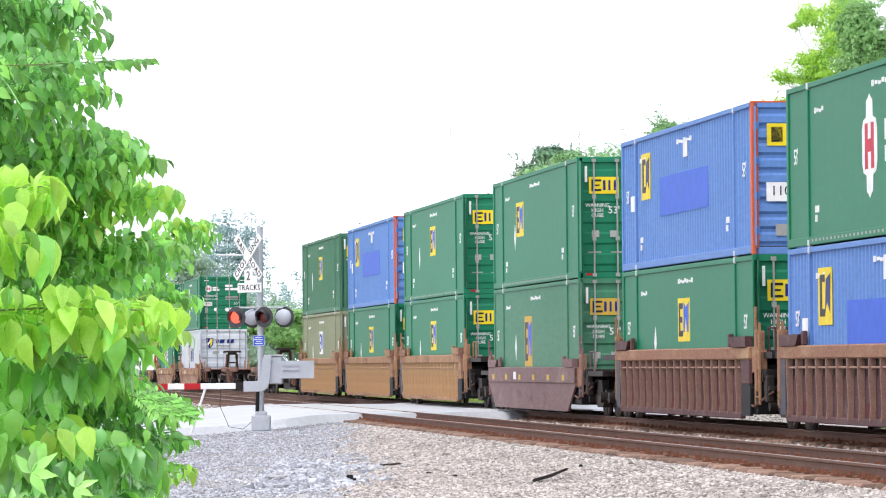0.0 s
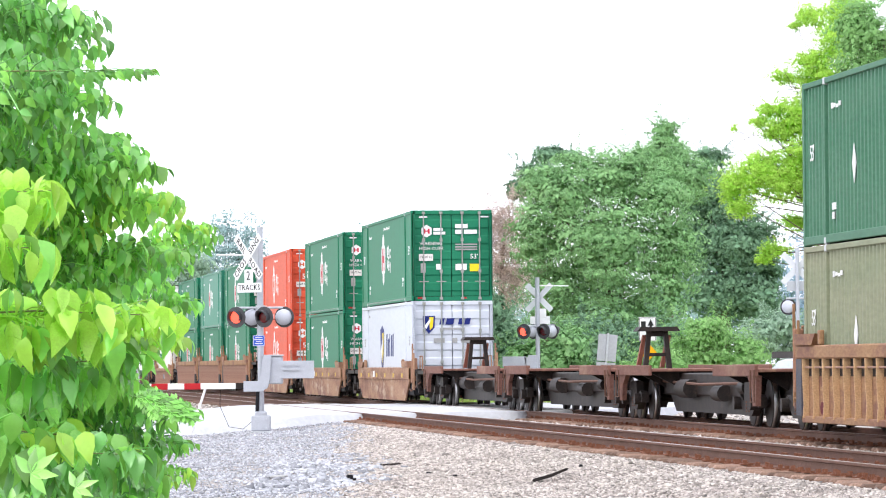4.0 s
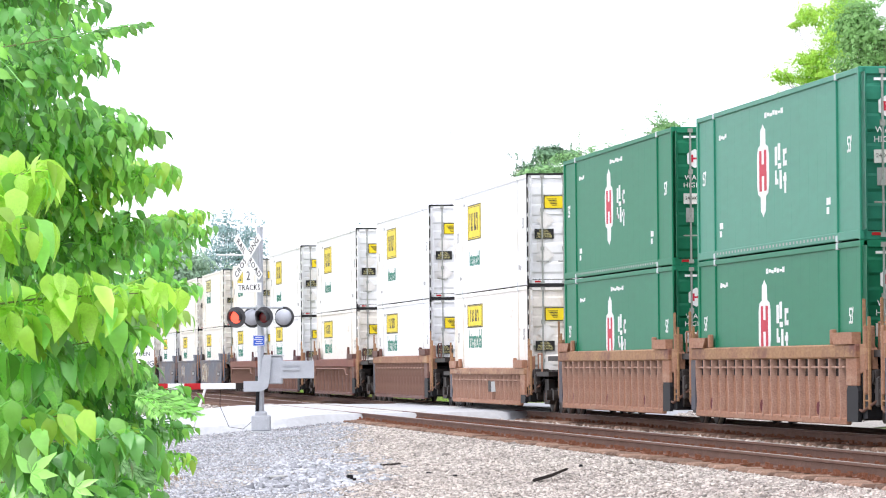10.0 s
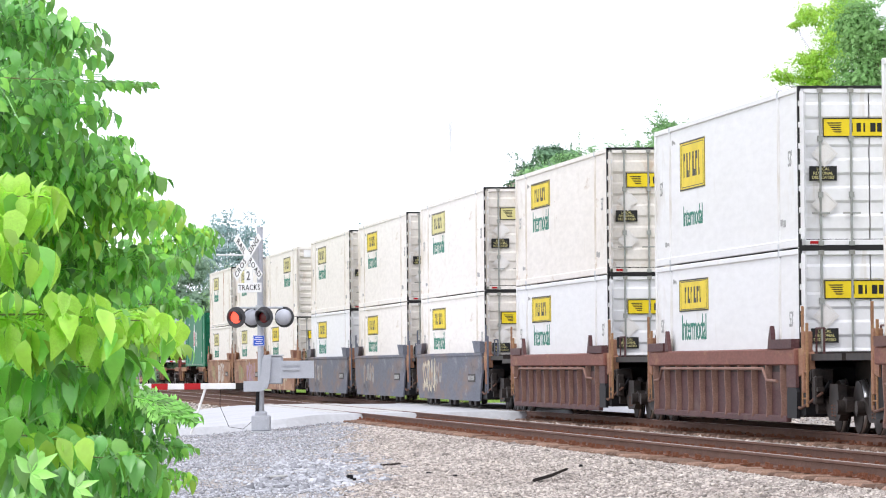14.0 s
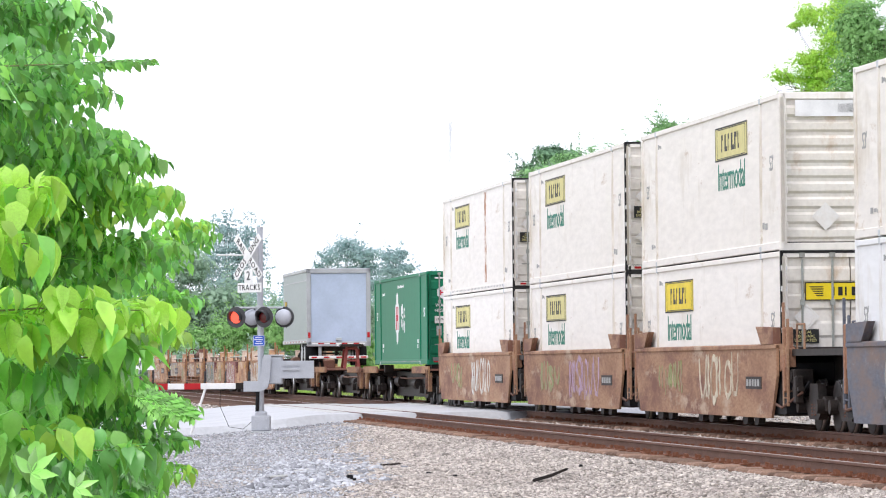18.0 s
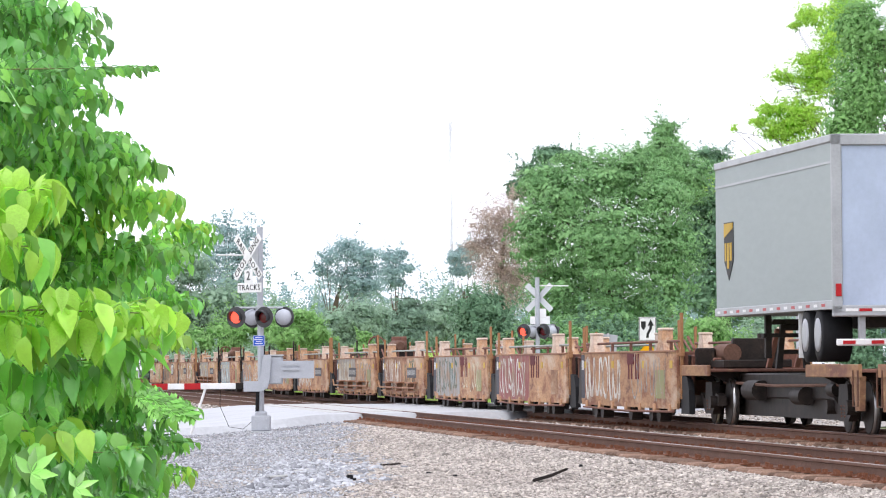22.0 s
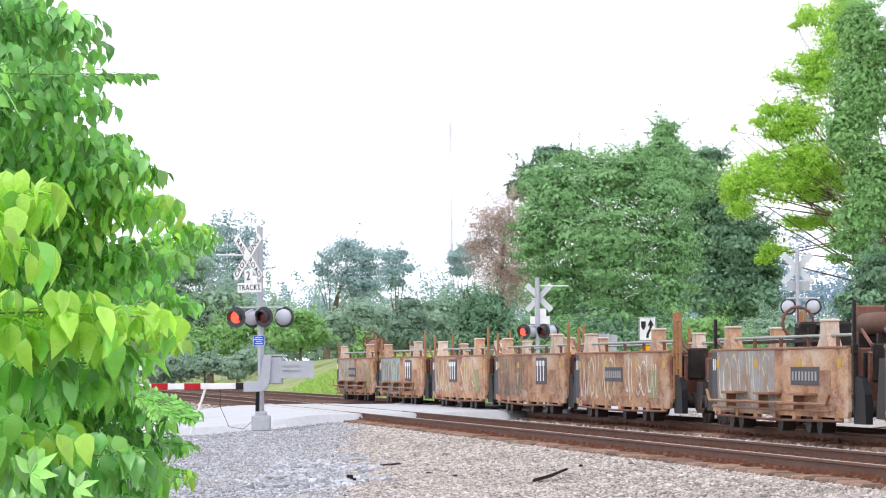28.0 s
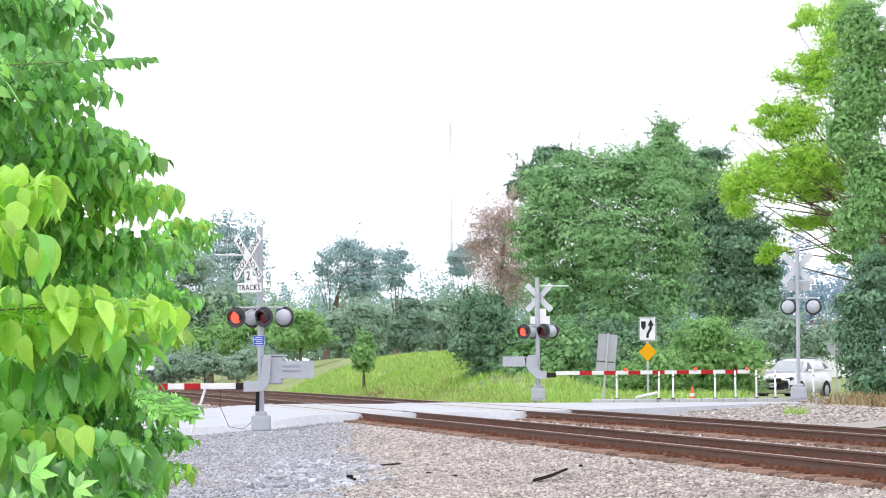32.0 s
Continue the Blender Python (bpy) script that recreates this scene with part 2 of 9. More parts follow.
M_BLUEGREY = material("blue_grey_wagon_paint", (0.115, 0.125, 0.155), 0.6, second=(0.15, 0.155, 0.18), scale=1.2, fine=0.18, streak=(1.7, 1.7, 0.8), streak_colour=(0.19, 0.14, 0.12), streak_amount=0.12, wear=(((0.2, 0.145, 0.12), 0.9, 0.52, 0.64), ((0.26, 0.26, 0.27), 1.7, 0.6, 0.7), ((0.06, 0.055, 0.06), 1.4, 0.57, 0.68)), along=4.0)
M_DECALWHITE = material("white_decal", (0.8, 0.8, 0.8), 0.5, fine=0.03)
M_DECALPINK = material("red_decal", (0.55, 0.03, 0.06), 0.5, fine=0.03)
M_DECALYELLOW = material("yellow_decal", (0.78, 0.6, 0.03), 0.5, fine=0.03)
M_DECALDULL = material("dull_yellow_decal", (0.55, 0.36, 0.06), 0.55, fine=0.06)
M_DECALLIME = material("faded_yellow_decal", (0.66, 0.6, 0.27), 0.55, fine=0.06)
M_DECALBLACK = material("black_decal", (0.03, 0.03, 0.03), 0.5, fine=0.03)
M_DECALGREEN = material("green_decal", (0.015, 0.19, 0.13), 0.5, fine=0.03)
M_DECALNAVY = material("navy_decal", (0.02, 0.03, 0.16), 0.5, fine=0.03)
M_DECALBLUE = material("bright_blue_decal", (0.035, 0.12, 0.6), 0.5, fine=0.03)
M_DECALGREY = material("grey_decal", (0.35, 0.35, 0.34), 0.5, fine=0.05)
M_ORANGETRIM = material("orange_red_trim", (0.62, 0.13, 0.06), 0.5, fine=0.05)
M_RED = material("red_reflector", (0.45, 0.025, 0.03), 0.35, fine=0.03)
M_REDLIT = material("lit_red_lens", (0.6, 0.02, 0.03), 0.3, emit=(1.0, 0.1, 0.06), emit_power=1.9)
M_REDDULL = material("dark_red_lens", (0.12, 0.008, 0.012), 0.25, fine=0.03)
M_LAMPCASE = material("pale_grey_lamp_housing", (0.5, 0.52, 0.57), 0.5, fine=0.05)
M_RAIL = material("rusty_rail", (0.125, 0.068, 0.05), 0.7, second=(0.165, 0.092, 0.066), scale=2, fine=0.2, bump=0.2)
M_RAILTOP = material("worn_rail_head", (0.42, 0.36, 0.33), 0.35, 0.8, scale=3, fine=0.1)
M_TIE = material("weathered_tie_wood", (0.19, 0.12, 0.088), 0.85, second=(0.27, 0.18, 0.135), scale=4, fine=0.3, bump=0.4, per_object=0.4)
M_SPIKE = material("rusty_spike", (0.2, 0.085, 0.05), 0.8, scale=6, fine=0.25)
M_CONCRETE = material("pale_concrete", (0.50, 0.50, 0.49), 0.85, second=(0.42, 0.42, 0.41), scale=1.2, fine=0.1, bump=0.2)
M_ROAD = material("sun_bleached_road", (0.50, 0.51, 0.53), 0.85, second=(0.43, 0.44, 0.455), scale=0.5, fine=0.08, bump=0.15)
M_GRAVEL = material("mixed_grey_gravel", (0.39, 0.36, 0.33), 0.9, second=(0.3, 0.28, 0.26), scale=0.4, fine=0.3, bump=1.0, bump_scale=14)
M_STONES = material("broken_ballast_stone", (0.47, 0.425, 0.38), 0.85, second=(0.36, 0.315, 0.285), scale=0.5, fine=0.2, per_island=0.5)
M_STONERUST = material("rust_stained_ballast_stone", (0.15, 0.095, 0.075), 0.9, second=(0.11, 0.07, 0.055), scale=0.8, fine=0.15, per_island=0.35)
M_STONEBLUE = material("blue_grey_gravel_stone", (0.45, 0.46, 0.485), 0.85, second=(0.35, 0.36, 0.39), scale=0.8, fine=0.15, per_island=0.45)
M_GRASS = material("meadow_grass", (0.3, 0.52, 0.1), 0.8, second=(0.46, 0.54, 0.2), scale=0.16, fine=0.25, per_island=0.25)
M_DRYGRASS = material("dry_grass", (0.3, 0.22, 0.12), 0.85, scale=0.4, fine=0.25, per_island=0.25)
M_GROUND = material("grassy_ground", (0.24, 0.3, 0.11), 0.9, second=(0.3, 0.31, 0.17), scale=0.05, fine=0.3, bump=0.5, bump_scale=3)
M_BARK = material("grey_brown_bark", (0.13, 0.1, 0.075), 0.9, second=(0.2, 0.16, 0.12), scale=4, fine=0.3, bump=0.6)
M_CARWHITE = material("white_car_paint", (0.72, 0.73, 0.75), 0.2, fine=0.02)
M_GLASS = material("dark_car_glass", (0.03, 0.04, 0.045), 0.08, fine=0.02)
M_SIGNYELLOW = material("amber_sign_face", (0.82, 0.4, 0.01), 0.45, fine=0.03)
M_CONE = material("orange_plastic", (0.75, 0.17, 0.05), 0.5, fine=0.05)


def leaf_material(name, a, b, see=0.35, island=0.35, gloss=0.6, shine=0.12):
    return material(name, a, gloss, second=b, scale=1.5, fine=0.1, per_island=island, translucent=see, spec=shine)


M_LEAF = leaf_material("fresh_green_leaf", (0.2, 0.52, 0.085), (0.34, 0.67, 0.14), 0.38, 0.45, 0.36, 0.9)
M_LEAFLIGHT = leaf_material("young_yellow_green_leaf", (0.4, 0.7, 0.085), (0.53, 0.8, 0.14), 0.42, 0.4, 0.36, 0.8)
M_LEAFDARK = leaf_material("dark_green_leaf", (0.13, 0.4, 0.09), (0.23, 0.52, 0.13), 0.36, 0.45, 0.36, 0.9)
M_TREEMID = leaf_material("mid_green_foliage", (0.225, 0.42, 0.185), (0.31, 0.51, 0.22), 0.28, 0.25)
M_TREEDARK = leaf_material("deep_green_foliage", (0.15, 0.28, 0.17), (0.21, 0.34, 0.2), 0.25, 0.3)
M_TREEDROOP = leaf_material("shaded_green_foliage", (0.27, 0.49, 0.19), (0.35, 0.56, 0.23), 0.45, 0.25)
M_TREEEVER = leaf_material("evergreen_foliage", (0.2, 0.31, 0.23), (0.25, 0.37, 0.27), 0.25, 0.25)
M_TREELIGHT = leaf_material("yellow_green_foliage", (0.5, 0.74, 0.14), (0.58, 0.8, 0.2), 0.6, 0.25)
M_TREEFRESH = leaf_material("fresh_green_foliage", (0.3, 0.52, 0.2), (0.37, 0.58, 0.24), 0.5, 0.25)
# haze in front of the far trees is put into these pale leaf colours
M_TREEFAR = leaf_material("haze_painted_distant_foliage", (0.38, 0.52, 0.52), (0.44, 0.58, 0.57), 0.5, 0.2)
M_TREEHAZE = leaf_material("haze_painted_green_foliage", (0.33, 0.47, 0.35), (0.4, 0.54, 0.4), 0.45, 0.22)
M_TREEDEAD = leaf_material("brown_bare_twigs", (0.56, 0.45, 0.39), (0.64, 0.53, 0.46), 0.3)

M_OXCHORD = material("faded_oxide_chord_paint", (0.22, 0.095, 0.075), 0.65, second=(0.17, 0.075, 0.06), scale=1.4, fine=0.15, wear=(((.3, .17, .1), 1.6, .56, .68),), along=4.0)
M_RUSTRUN = material("orange_rust_run", (0.42, 0.2, 0.1), 0.75, second=(0.3, 0.13, 0.07), scale=5, fine=0.25, wear=(((.75, .7, .63), 5.0, .5, .56),))
M_STAIN = material("dark_red_blotch", (0.13, 0.03, 0.035), 0.7, fine=0.2, scale=6)
M_NAVYGREY = material("dirty_navy_overpaint", (0.07, 0.075, 0.095), 0.65, second=(0.13, 0.1, 0.09), scale=3, fine=0.25, along=4.0)
M_DOORCREAM = material("rust_stained_white_door_paint", (0.72, 0.69, 0.64), 0.55, second=(0.64, 0.58, 0.5), scale=0.9, fine=0.06, wear=(((0.5, 0.36, 0.24), 1.3, 0.54, 0.72), ((0.3, 0.17, 0.1), 2.4, 0.62, 0.74)))
M_SWIFT = material("cool_grey_white_paint", (0.56, 0.59, 0.64), 0.5, second=(0.52, 0.55, 0.6), scale=0.5, fine=0.04, along=5.0)
M_TWIG = material("green_brown_twig", (0.2, 0.22, 0.1), 0.7, fine=0.15, scale=9)
# the blue of these leaves is haze over the hill, painted in
M_TREEHILL = leaf_material("haze_painted_hill_foliage", (0.4, 0.52, 0.6), (0.44, 0.56, 0.63), 0.6, 0.1)
M_CHORD = material("sun_bleached_rust_chord", (0.3, 0.165, 0.105), 0.7, second=(0.24, 0.115, 0.075), scale=1.4, fine=0.18, wear=(((0.4, 0.26, 0.15), 1.7, 0.55, 0.68), ((0.12, 0.06, 0.05), 2.0, 0.58, 0.7)), along=4.0)
M_RIB = material("dusty_rib_edge", (0.26, 0.16, 0.125), 0.7, second=(0.19, 0.105, 0.085), scale=2.0, fine=0.2, along=4.0)
M_RUSTBED = material("rust_stained_track_bed", (0.14, 0.09, 0.07), 0.9, second=(0.1, 0.065, 0.052), scale=0.8, fine=0.3, bump=1.0, bump_scale=14)
M_ORANGETAN = material("orange_tan_wagon_paint", (0.34, 0.18, 0.115), 0.7, second=(0.27, 0.135, 0.09), scale=1.5, fine=0.18, streak=(1.7, 1.7, 0.8), streak_colour=(0.4, 0.27, 0.2), streak_amount=0.1, wear=(((0.42, 0.28, 0.2), 1.6, 0.58, 0.72), ((0.16, 0.07, 0.06), 2.0, 0.58, 0.7)), along=4.0)
M_RIBPALE = material("pale_dusty_rib_edge", (0.4, 0.26, 0.2), 0.7, second=(0.3, 0.17, 0.13), scale=2.0, fine=0.2, along=4.0)
M_RIBYELLOW = material("pale_yellow_rib_edge", (0.5, 0.33, 0.18), 0.7, second=(0.4, 0.23, 0.12), scale=2.0, fine=0.2, along=4.0)
M_ROD = material("dull_lock_rod", (0.33, 0.36, 0.34), 0.5, second=(0.24, 0.22, 0.19), scale=3, fine=0.12)

# ---- ground, tracks and road ----
def smooth(a, b, x):
    t = min(1.0, max(0.0, (x - a) / (b - a)))
    return t * t * (3 - 2 * t)


def lateral(x, y):
    """Distance from the train's near side line, to the right of it."""
    s = (100 - y)
    return (x - X0 - s * math.tan(H0)) * math.cos(H0)


def profile(pts, x):
    if x <= pts[0][0]:
        return pts[0][1]
    for (a, p), (b, q) in zip(pts, pts[1:]):
        if x <= b:
            return p + (q - p) * (x - a) / (b - a)
    return pts[-1][1]


BED = [(-24, -0.85), (-14, -0.66), (-8.2, -0.5), (-6.6, -0.4), (-5.2, -0.26), (-4.75, -0.23), (-4.5, -0.34), (-2.2, -0.34), (-1.9, -0.24), (-1.0, -0.23), (0.0, -0.25), (0.15, -0.34), (2.5, -0.34), (2.8, -0.26), (4.6, -0.42), (7.0, -0.2), (12, -0.12), (30, -0.3), (80, -0.5)]


def ground_z(x, y):
    d = lateral(x, y)
    z = profile(BED, d)
    mound = smooth(3.6, 11.5, d) * smooth(160, 200, y) * (1 - smooth(2.5, 7.5, x)) * (1 - smooth(300, 420, y))
    z += 1.85 * mound + 0.18 * mound * noise.noise((x * .15, y * .08, 0))
    z += 0.5 * smooth(250, 500, y) * noise.noise((x * .02, y * .01, 3))
    if d < -5 or d > 6:
        z += 0.05 * noise.noise((x * .5, y * .35, 1))
    return z


def height_sheet(name, xs, ys, lift, mat, label, cat, keep=None):
    idx, v, f = {}, [], []
    for j, y in enumerate(ys):
        for i, x in enumerate(xs):
            idx[i, j] = len(v)
            v.append((x, y, ground_z(x, y) + lift))
    for j in range(len(ys) - 1):
        for i in range(len(xs) - 1):
            if keep is None or keep((xs[i] + xs[i + 1]) / 2, (ys[j] + ys[j + 1]) / 2):
                f.append((idx[i, j], idx[i + 1, j], idx[i + 1, j + 1], idx[i, j + 1]))
    g = Geo()
    g.v, g.f, g.sm = v, f, [True] * len(f)
    return tagged(part(name, g, mat), label, cat, "", "structure")


def steps(a, b, d):
    n = max(1, round((b - a) / d))
    return [a + (b - a) * i / n for i in range(n + 1)]


GX = [-1500, -600, -250, -120] + steps(-70, 60, 1.0) + [120, 250, 600, 1500]
GY = [-60, -20, 0, 20, 40] + steps(48, 300, 1.6) + steps(308, 500, 12)[0:] + [700, 1000, 1600, 3000]
height_sheet("ground", GX, GY, -0.03, M_GROUND, "grassy ground with a raised green bank, out to the horizon", "ground")


def is_gravel(x, y):
    d = lateral(x, y)
    if y > 150:
        return -8.0 < d < 4.2
    return (-15.5 < d < 4.5) or (y > 105 and d < 13 + 0.2 * noise.noise((x, y, 0)) and d > 4 and y < 150)


height_sheet("ballast_bed", steps(-40, 20, 0.35), steps(46, 330, 1.0), 0.0, M_GRAVEL, "pale grey and buff broken stone ballast", "ballast", is_gravel)

RAIL_PROFILE = [(-.07, -.18), (.07, -.18), (.07, -.165), (.012, -.145), (.012, -.045), (.036, -.035), (.036, -.006), (.03, 0), (-.03, 0), (-.036, -.006), (-.036, -.035), (-.012, -.045), (-.012, -.145), (-.07, -.165)]


def rail_geo(d, profile_):
    g, n = Geo(), len(profile_)
    ss = steps(-420, 70, 10)
    rows = []
    for s in ss:
        x, y, h = track_xy(s, d)
        rows.append([(x + p * math.cos(h), y + p * math.sin(h), z) for p, z in profile_])
    v = [p for r in rows for p in r]
    f = [(i * n + k, i * n + (k + 1) % n, (i + 1) * n + (k + 1) % n, (i + 1) * n + k) for i in range(len(ss) - 1) for k in range(n)]
    return g.add(v, f)


def track_bed(x, y):
    return -4.6 < lateral(x, y) < -2.1 or .0 < lateral(x, y) < 2.6


height_sheet("track_bed", steps(-26, 20, 0.35), steps(46, 300, 1.0), 0.012, M_RUSTBED, "rust-stained dark stone between the ties", "ballast", track_bed)
TRACKS = []
for name, d0 in (("track_1", TRACK_NEAR), ("track_2", TRACK_FAR)):
    tr = thing(name, "railway track of rusty brown rails on wooden ties", "railway track", "", "structure")
    for side in (-.755, .755):
        r = part("rail", rail_geo(d0 + side, RAIL_PROFILE), M_RAIL, tr, "rusty steel rail")
        part("rail_head", rail_geo(d0 + side, [(-.026, -.004), (.026, -.004), (.026, .002), (-.026, .002)]), M_RAILTOP, r, "worn shiny running surface")
    TRACKS.append((tr, d0))

# road: a skew strip over both tracks, rising to rail level
ROAD_NEAR = [(-70, 112), (-20, 114), (-8, 117.5), (-4, 119), (-1.8, 121), (2.4, 123), (4.2, 126), (6.5, 133), (9.5, 143), (12.5, 150.0)]
ROAD_FAR = [(-70, 142), (-20, 147), (-8, 150), (-4, 150.5), (0, 151), (3, 151.3), (4.6, 151.5), (7, 151.5), (9.6, 151.5), (12.6, 151.5)]


def road_z(x, y):
    d = lateral(x, y)
    return profile([(-30, -.62), (-15, -.5), (-8, -.3), (-5.4, -.035), (-4.9, -.022), (3.0, -.022), (3.6, -.03), (8, -.06), (20, -.1)], d)


g = Geo()
cols, rows_ = steps(0, 1, 1 / 90), steps(0, 1, 1 / 14)
ra, rb = [], []
for u in cols:
    x = profile([(0, -70), (.12, -20), (.3, -8), (1, 12.5)], u)
    ra.append((x, profile(ROAD_NEAR, x)))
    rb.append((x, profile(ROAD_FAR, x)))
v = []
for (x, ya), (x2, yb) in zip(ra, rb):
    for w in rows_:
        y = ya + (yb - ya) * w
        wob = 0.25 * noise.noise((x * .8, y * .3, 7)) if w in (rows_[0],) else 0
        v.append((x, y + wob, road_z(x, y)))
n = len(rows_)
f = [(i * n + k, (i + 1) * n + k, (i + 1) * n + k + 1, i * n + k + 1) for i in range(len(cols) - 1) for k in range(n - 1)]
g.add(v, f, True)
edge = [v[i * n] for i in range(len(cols))]
g.add(edge + [(x, y - .35, z - .28) for x, y, z in edge], [(i, len(edge) + i, len(edge) + i + 1, i + 1) for i in range(len(edge) - 1)])
edge = [v[i * n + n - 1] for i in range(len(cols))]
g.add(edge + [(x, y + .3, z - .3) for x, y, z in edge], [(i, i + 1, len(edge) + i + 1, len(edge) + i) for i in range(len(edge) - 1)])
tagged(part("road", g, M_ROAD), "pale sun-bleached road climbing over the railway", "road", "", "structure")
g = Geo()
g.add([(8, 153.5, -.28), (70, 140, -.5), (70, 200, -.5), (8, 196, -.34), (14, 206, -.345), (60, 212, -.345)], [(0, 1, 2, 3), (3, 2, 5, 4)])
tagged(part("road", g, M_ROAD), "pale road beyond the crossing where a car waits", "road", "", "structure")

# kerbs
g = Geo()
for (xa, ya), (xb, yb) in (((4.9, 151.9), (13.6, 150.6)),):
    for i in range(12):
        t0, t1 = i / 12, (i + .985) / 12
        g.box(xa + (xb - xa) * t0, xa + (xb - xa) * t1, ya - .12, ya + .35, -.25, .055, .02)
tagged(part("kerb", g, M_CONCRETE), "low concrete median kerb beyond the tracks", "kerb", "", "structure")
g = Geo()
for i in range(7):
    g.box(-9.5 + i * .52, -9.0 + i * .52, 147.4 + i * .05, 147.75 + i * .05, -.6, -.19, .02)
tagged(part("kerb", g, M_CONCRETE), "weathered concrete kerb on the approach road", "kerb", "", "structure")

# concrete crossing panels between and beside the rails
crossing = thing("crossing_surface", "pale concrete panels laid between the rails of the crossing", "crossing", "", "structure")
PANEL = {}
for d0 in (TRACK_NEAR, TRACK_FAR):
    s = -51.5
    while s + 2.44 < (-23.6 if d0 < 0 else -23.0):
        for lo, hi in ((-1.32, -.83), (-.665, .665), (.83, 1.32)):
            key = (lo, hi)
            if key not in PANEL:
                PANEL[key] = Geo().box(0, 2.4, lo, hi, -.12, -.004, .015).mesh("panel", M_CONCRETE)
            part("panel", PANEL[key], M_CONCRETE, crossing, "", on_track(s, d0))
        s += 2.44

# ---- crossing signals and signs ----
def disc(g, c, n, r, depth, seg=24):
    """A round plate at c that faces along n."""
    c, n = Vector(c), Vector(n).normalized()
    g.tube([c, c + n * depth], r, seg)
    return g


M_BOARD = material("weathered_black_sheet", (.045, .045, .05), .5, second=(.07, .07, .075), scale=6, fine=.15, spec=.4)
M_SIGNBACK = material("bare_sign_back", (.42, .44, .46), .5, .2, second=(.36, .38, .4), scale=4, fine=.08)
M_BACKBOARD = material("pale_board_back", (.6, .62, .64), .5, second=(.54, .56, .58), scale=4, fine=.06)
# pale base colour adds a painted sky reflection to the glossy glass
M_SCREEN = material("windscreen_sky_grey", (.4, .44, .45), .06, fine=.02, spec=1.0)


def lamp_unit(parent, c, ang, lit, back=False):
    """One flashing lamp at c in its signal's space; ang turns the way it faces."""
    m = pose(*c, 0, 0, ang)
    u = part("flasher", Geo().tube([(0, 0, 0), (0, -.012, 0)], .262, 28), M_BOARD, parent, "round black backboard with a red lens", m)
    part("lens", Geo().turned([(-.055, .05), (-.05, .1), (-.035, .135), (-.012, .15)], 24), M_REDLIT if lit else M_REDDULL, u, "lit red lens" if lit else "dark red lens")
    g = Geo()
    v, f, n = [], [], 14
    for k in range(n + 1):
        a = math.pi * (-0.18 + 1.36 * k / n)
        for r, y in ((.165, -.012), (.165, -.16 - .12 * math.sin(max(0, min(math.pi, a)))), (.155, -.16 - .12 * math.sin(max(0, min(math.pi, a)))), (.155, -.012)):
            v.append((r * math.cos(a), y, r * math.sin(a)))
    for k in range(n):
        for q in range(4):
            f.append((k * 4 + q, k * 4 + (q + 1) % 4, k * 4 + 4 + (q + 1) % 4, k * 4 + 4 + q))
    g.add(v, f, True)
    part("hood", g, M_BOARD, u, "black sheet-metal hood")
    part("housing", Geo().turned([(.0, .2), (.05, .205), (.13, .19), (.2, .14), (.235, .07), (.24, .01)], 24), M_LAMPCASE, u, "pale grey domed lamp housing")
    return u


def crossbuck(parent, z, ang, off, lettered, size=1.0):
    m = pose(0, 0, z, 0, 0, ang) @ pose(0, -off, 0)
    buck = part("crossbuck", Geo().box(-.03, .03, .0, off - .05, -.25, .25), M_GALV, parent, "white crossed boards on a steel bracket", m)
    for k, (tilt, words) in enumerate(((-45, "RAIL  ROAD"), (45, "CROS SING"))):
        y = -.012 - .02 * k
        b = part("blade", Geo().box(-.75 * size, .75 * size, y - .008, y + .008, -.112 * size, .112 * size, .004), M_DECALWHITE if lettered else M_BACKBOARD, buck, "white reflective board", pose(0, 0, 0, 0, -tilt, 0))
        if lettered:
            for part_words, cx in ((words.split()[0], -.40), (words.split()[1], .40)):
                part("lettering", text_geo(part_words, .215 * size, 1.12), M_DECALBLACK, b, "", pose(cx * size, y - .011, 0))
    return buck


def gate_arm(parent, x0, x1, z, y, label, tip_lamps=True, lead=.82, half=.065):
    sgn = 1 if x1 > x0 else -1
    arm = part("gate_arm", Geo().box(min(x0, x1), max(x0, x1), y - .02, y + .02, z - half, z + half, .01), M_DECALWHITE, parent, label)
    x = x0 + sgn * lead
    while abs(x - x0) < abs(x1 - x0) - .1:
        a, b = x, x + sgn * .41
        part("stripe", Geo().box(min(a, b), max(a, b), y - .026, y + .026, z - half - .002, z + half + .002, .004), M_RED, arm, "red reflective stripe")
        x += sgn * .82
    if tip_lamps:
        for t in (.36, .72, .985):
            x = x0 + (x1 - x0) * t
            l = part("arm_lamp", Geo().box(x - .05, x + .05, y - .04, y + .04, z + .05, z + .17, .02), M_RED, arm, "small red gate lamp")
            part("lens", Geo().turned([(-.03, .03), (-.015, .045), (0, .05)], 12), M_REDLIT, l, "", pose(x, y - .04, z + .11))
    return arm


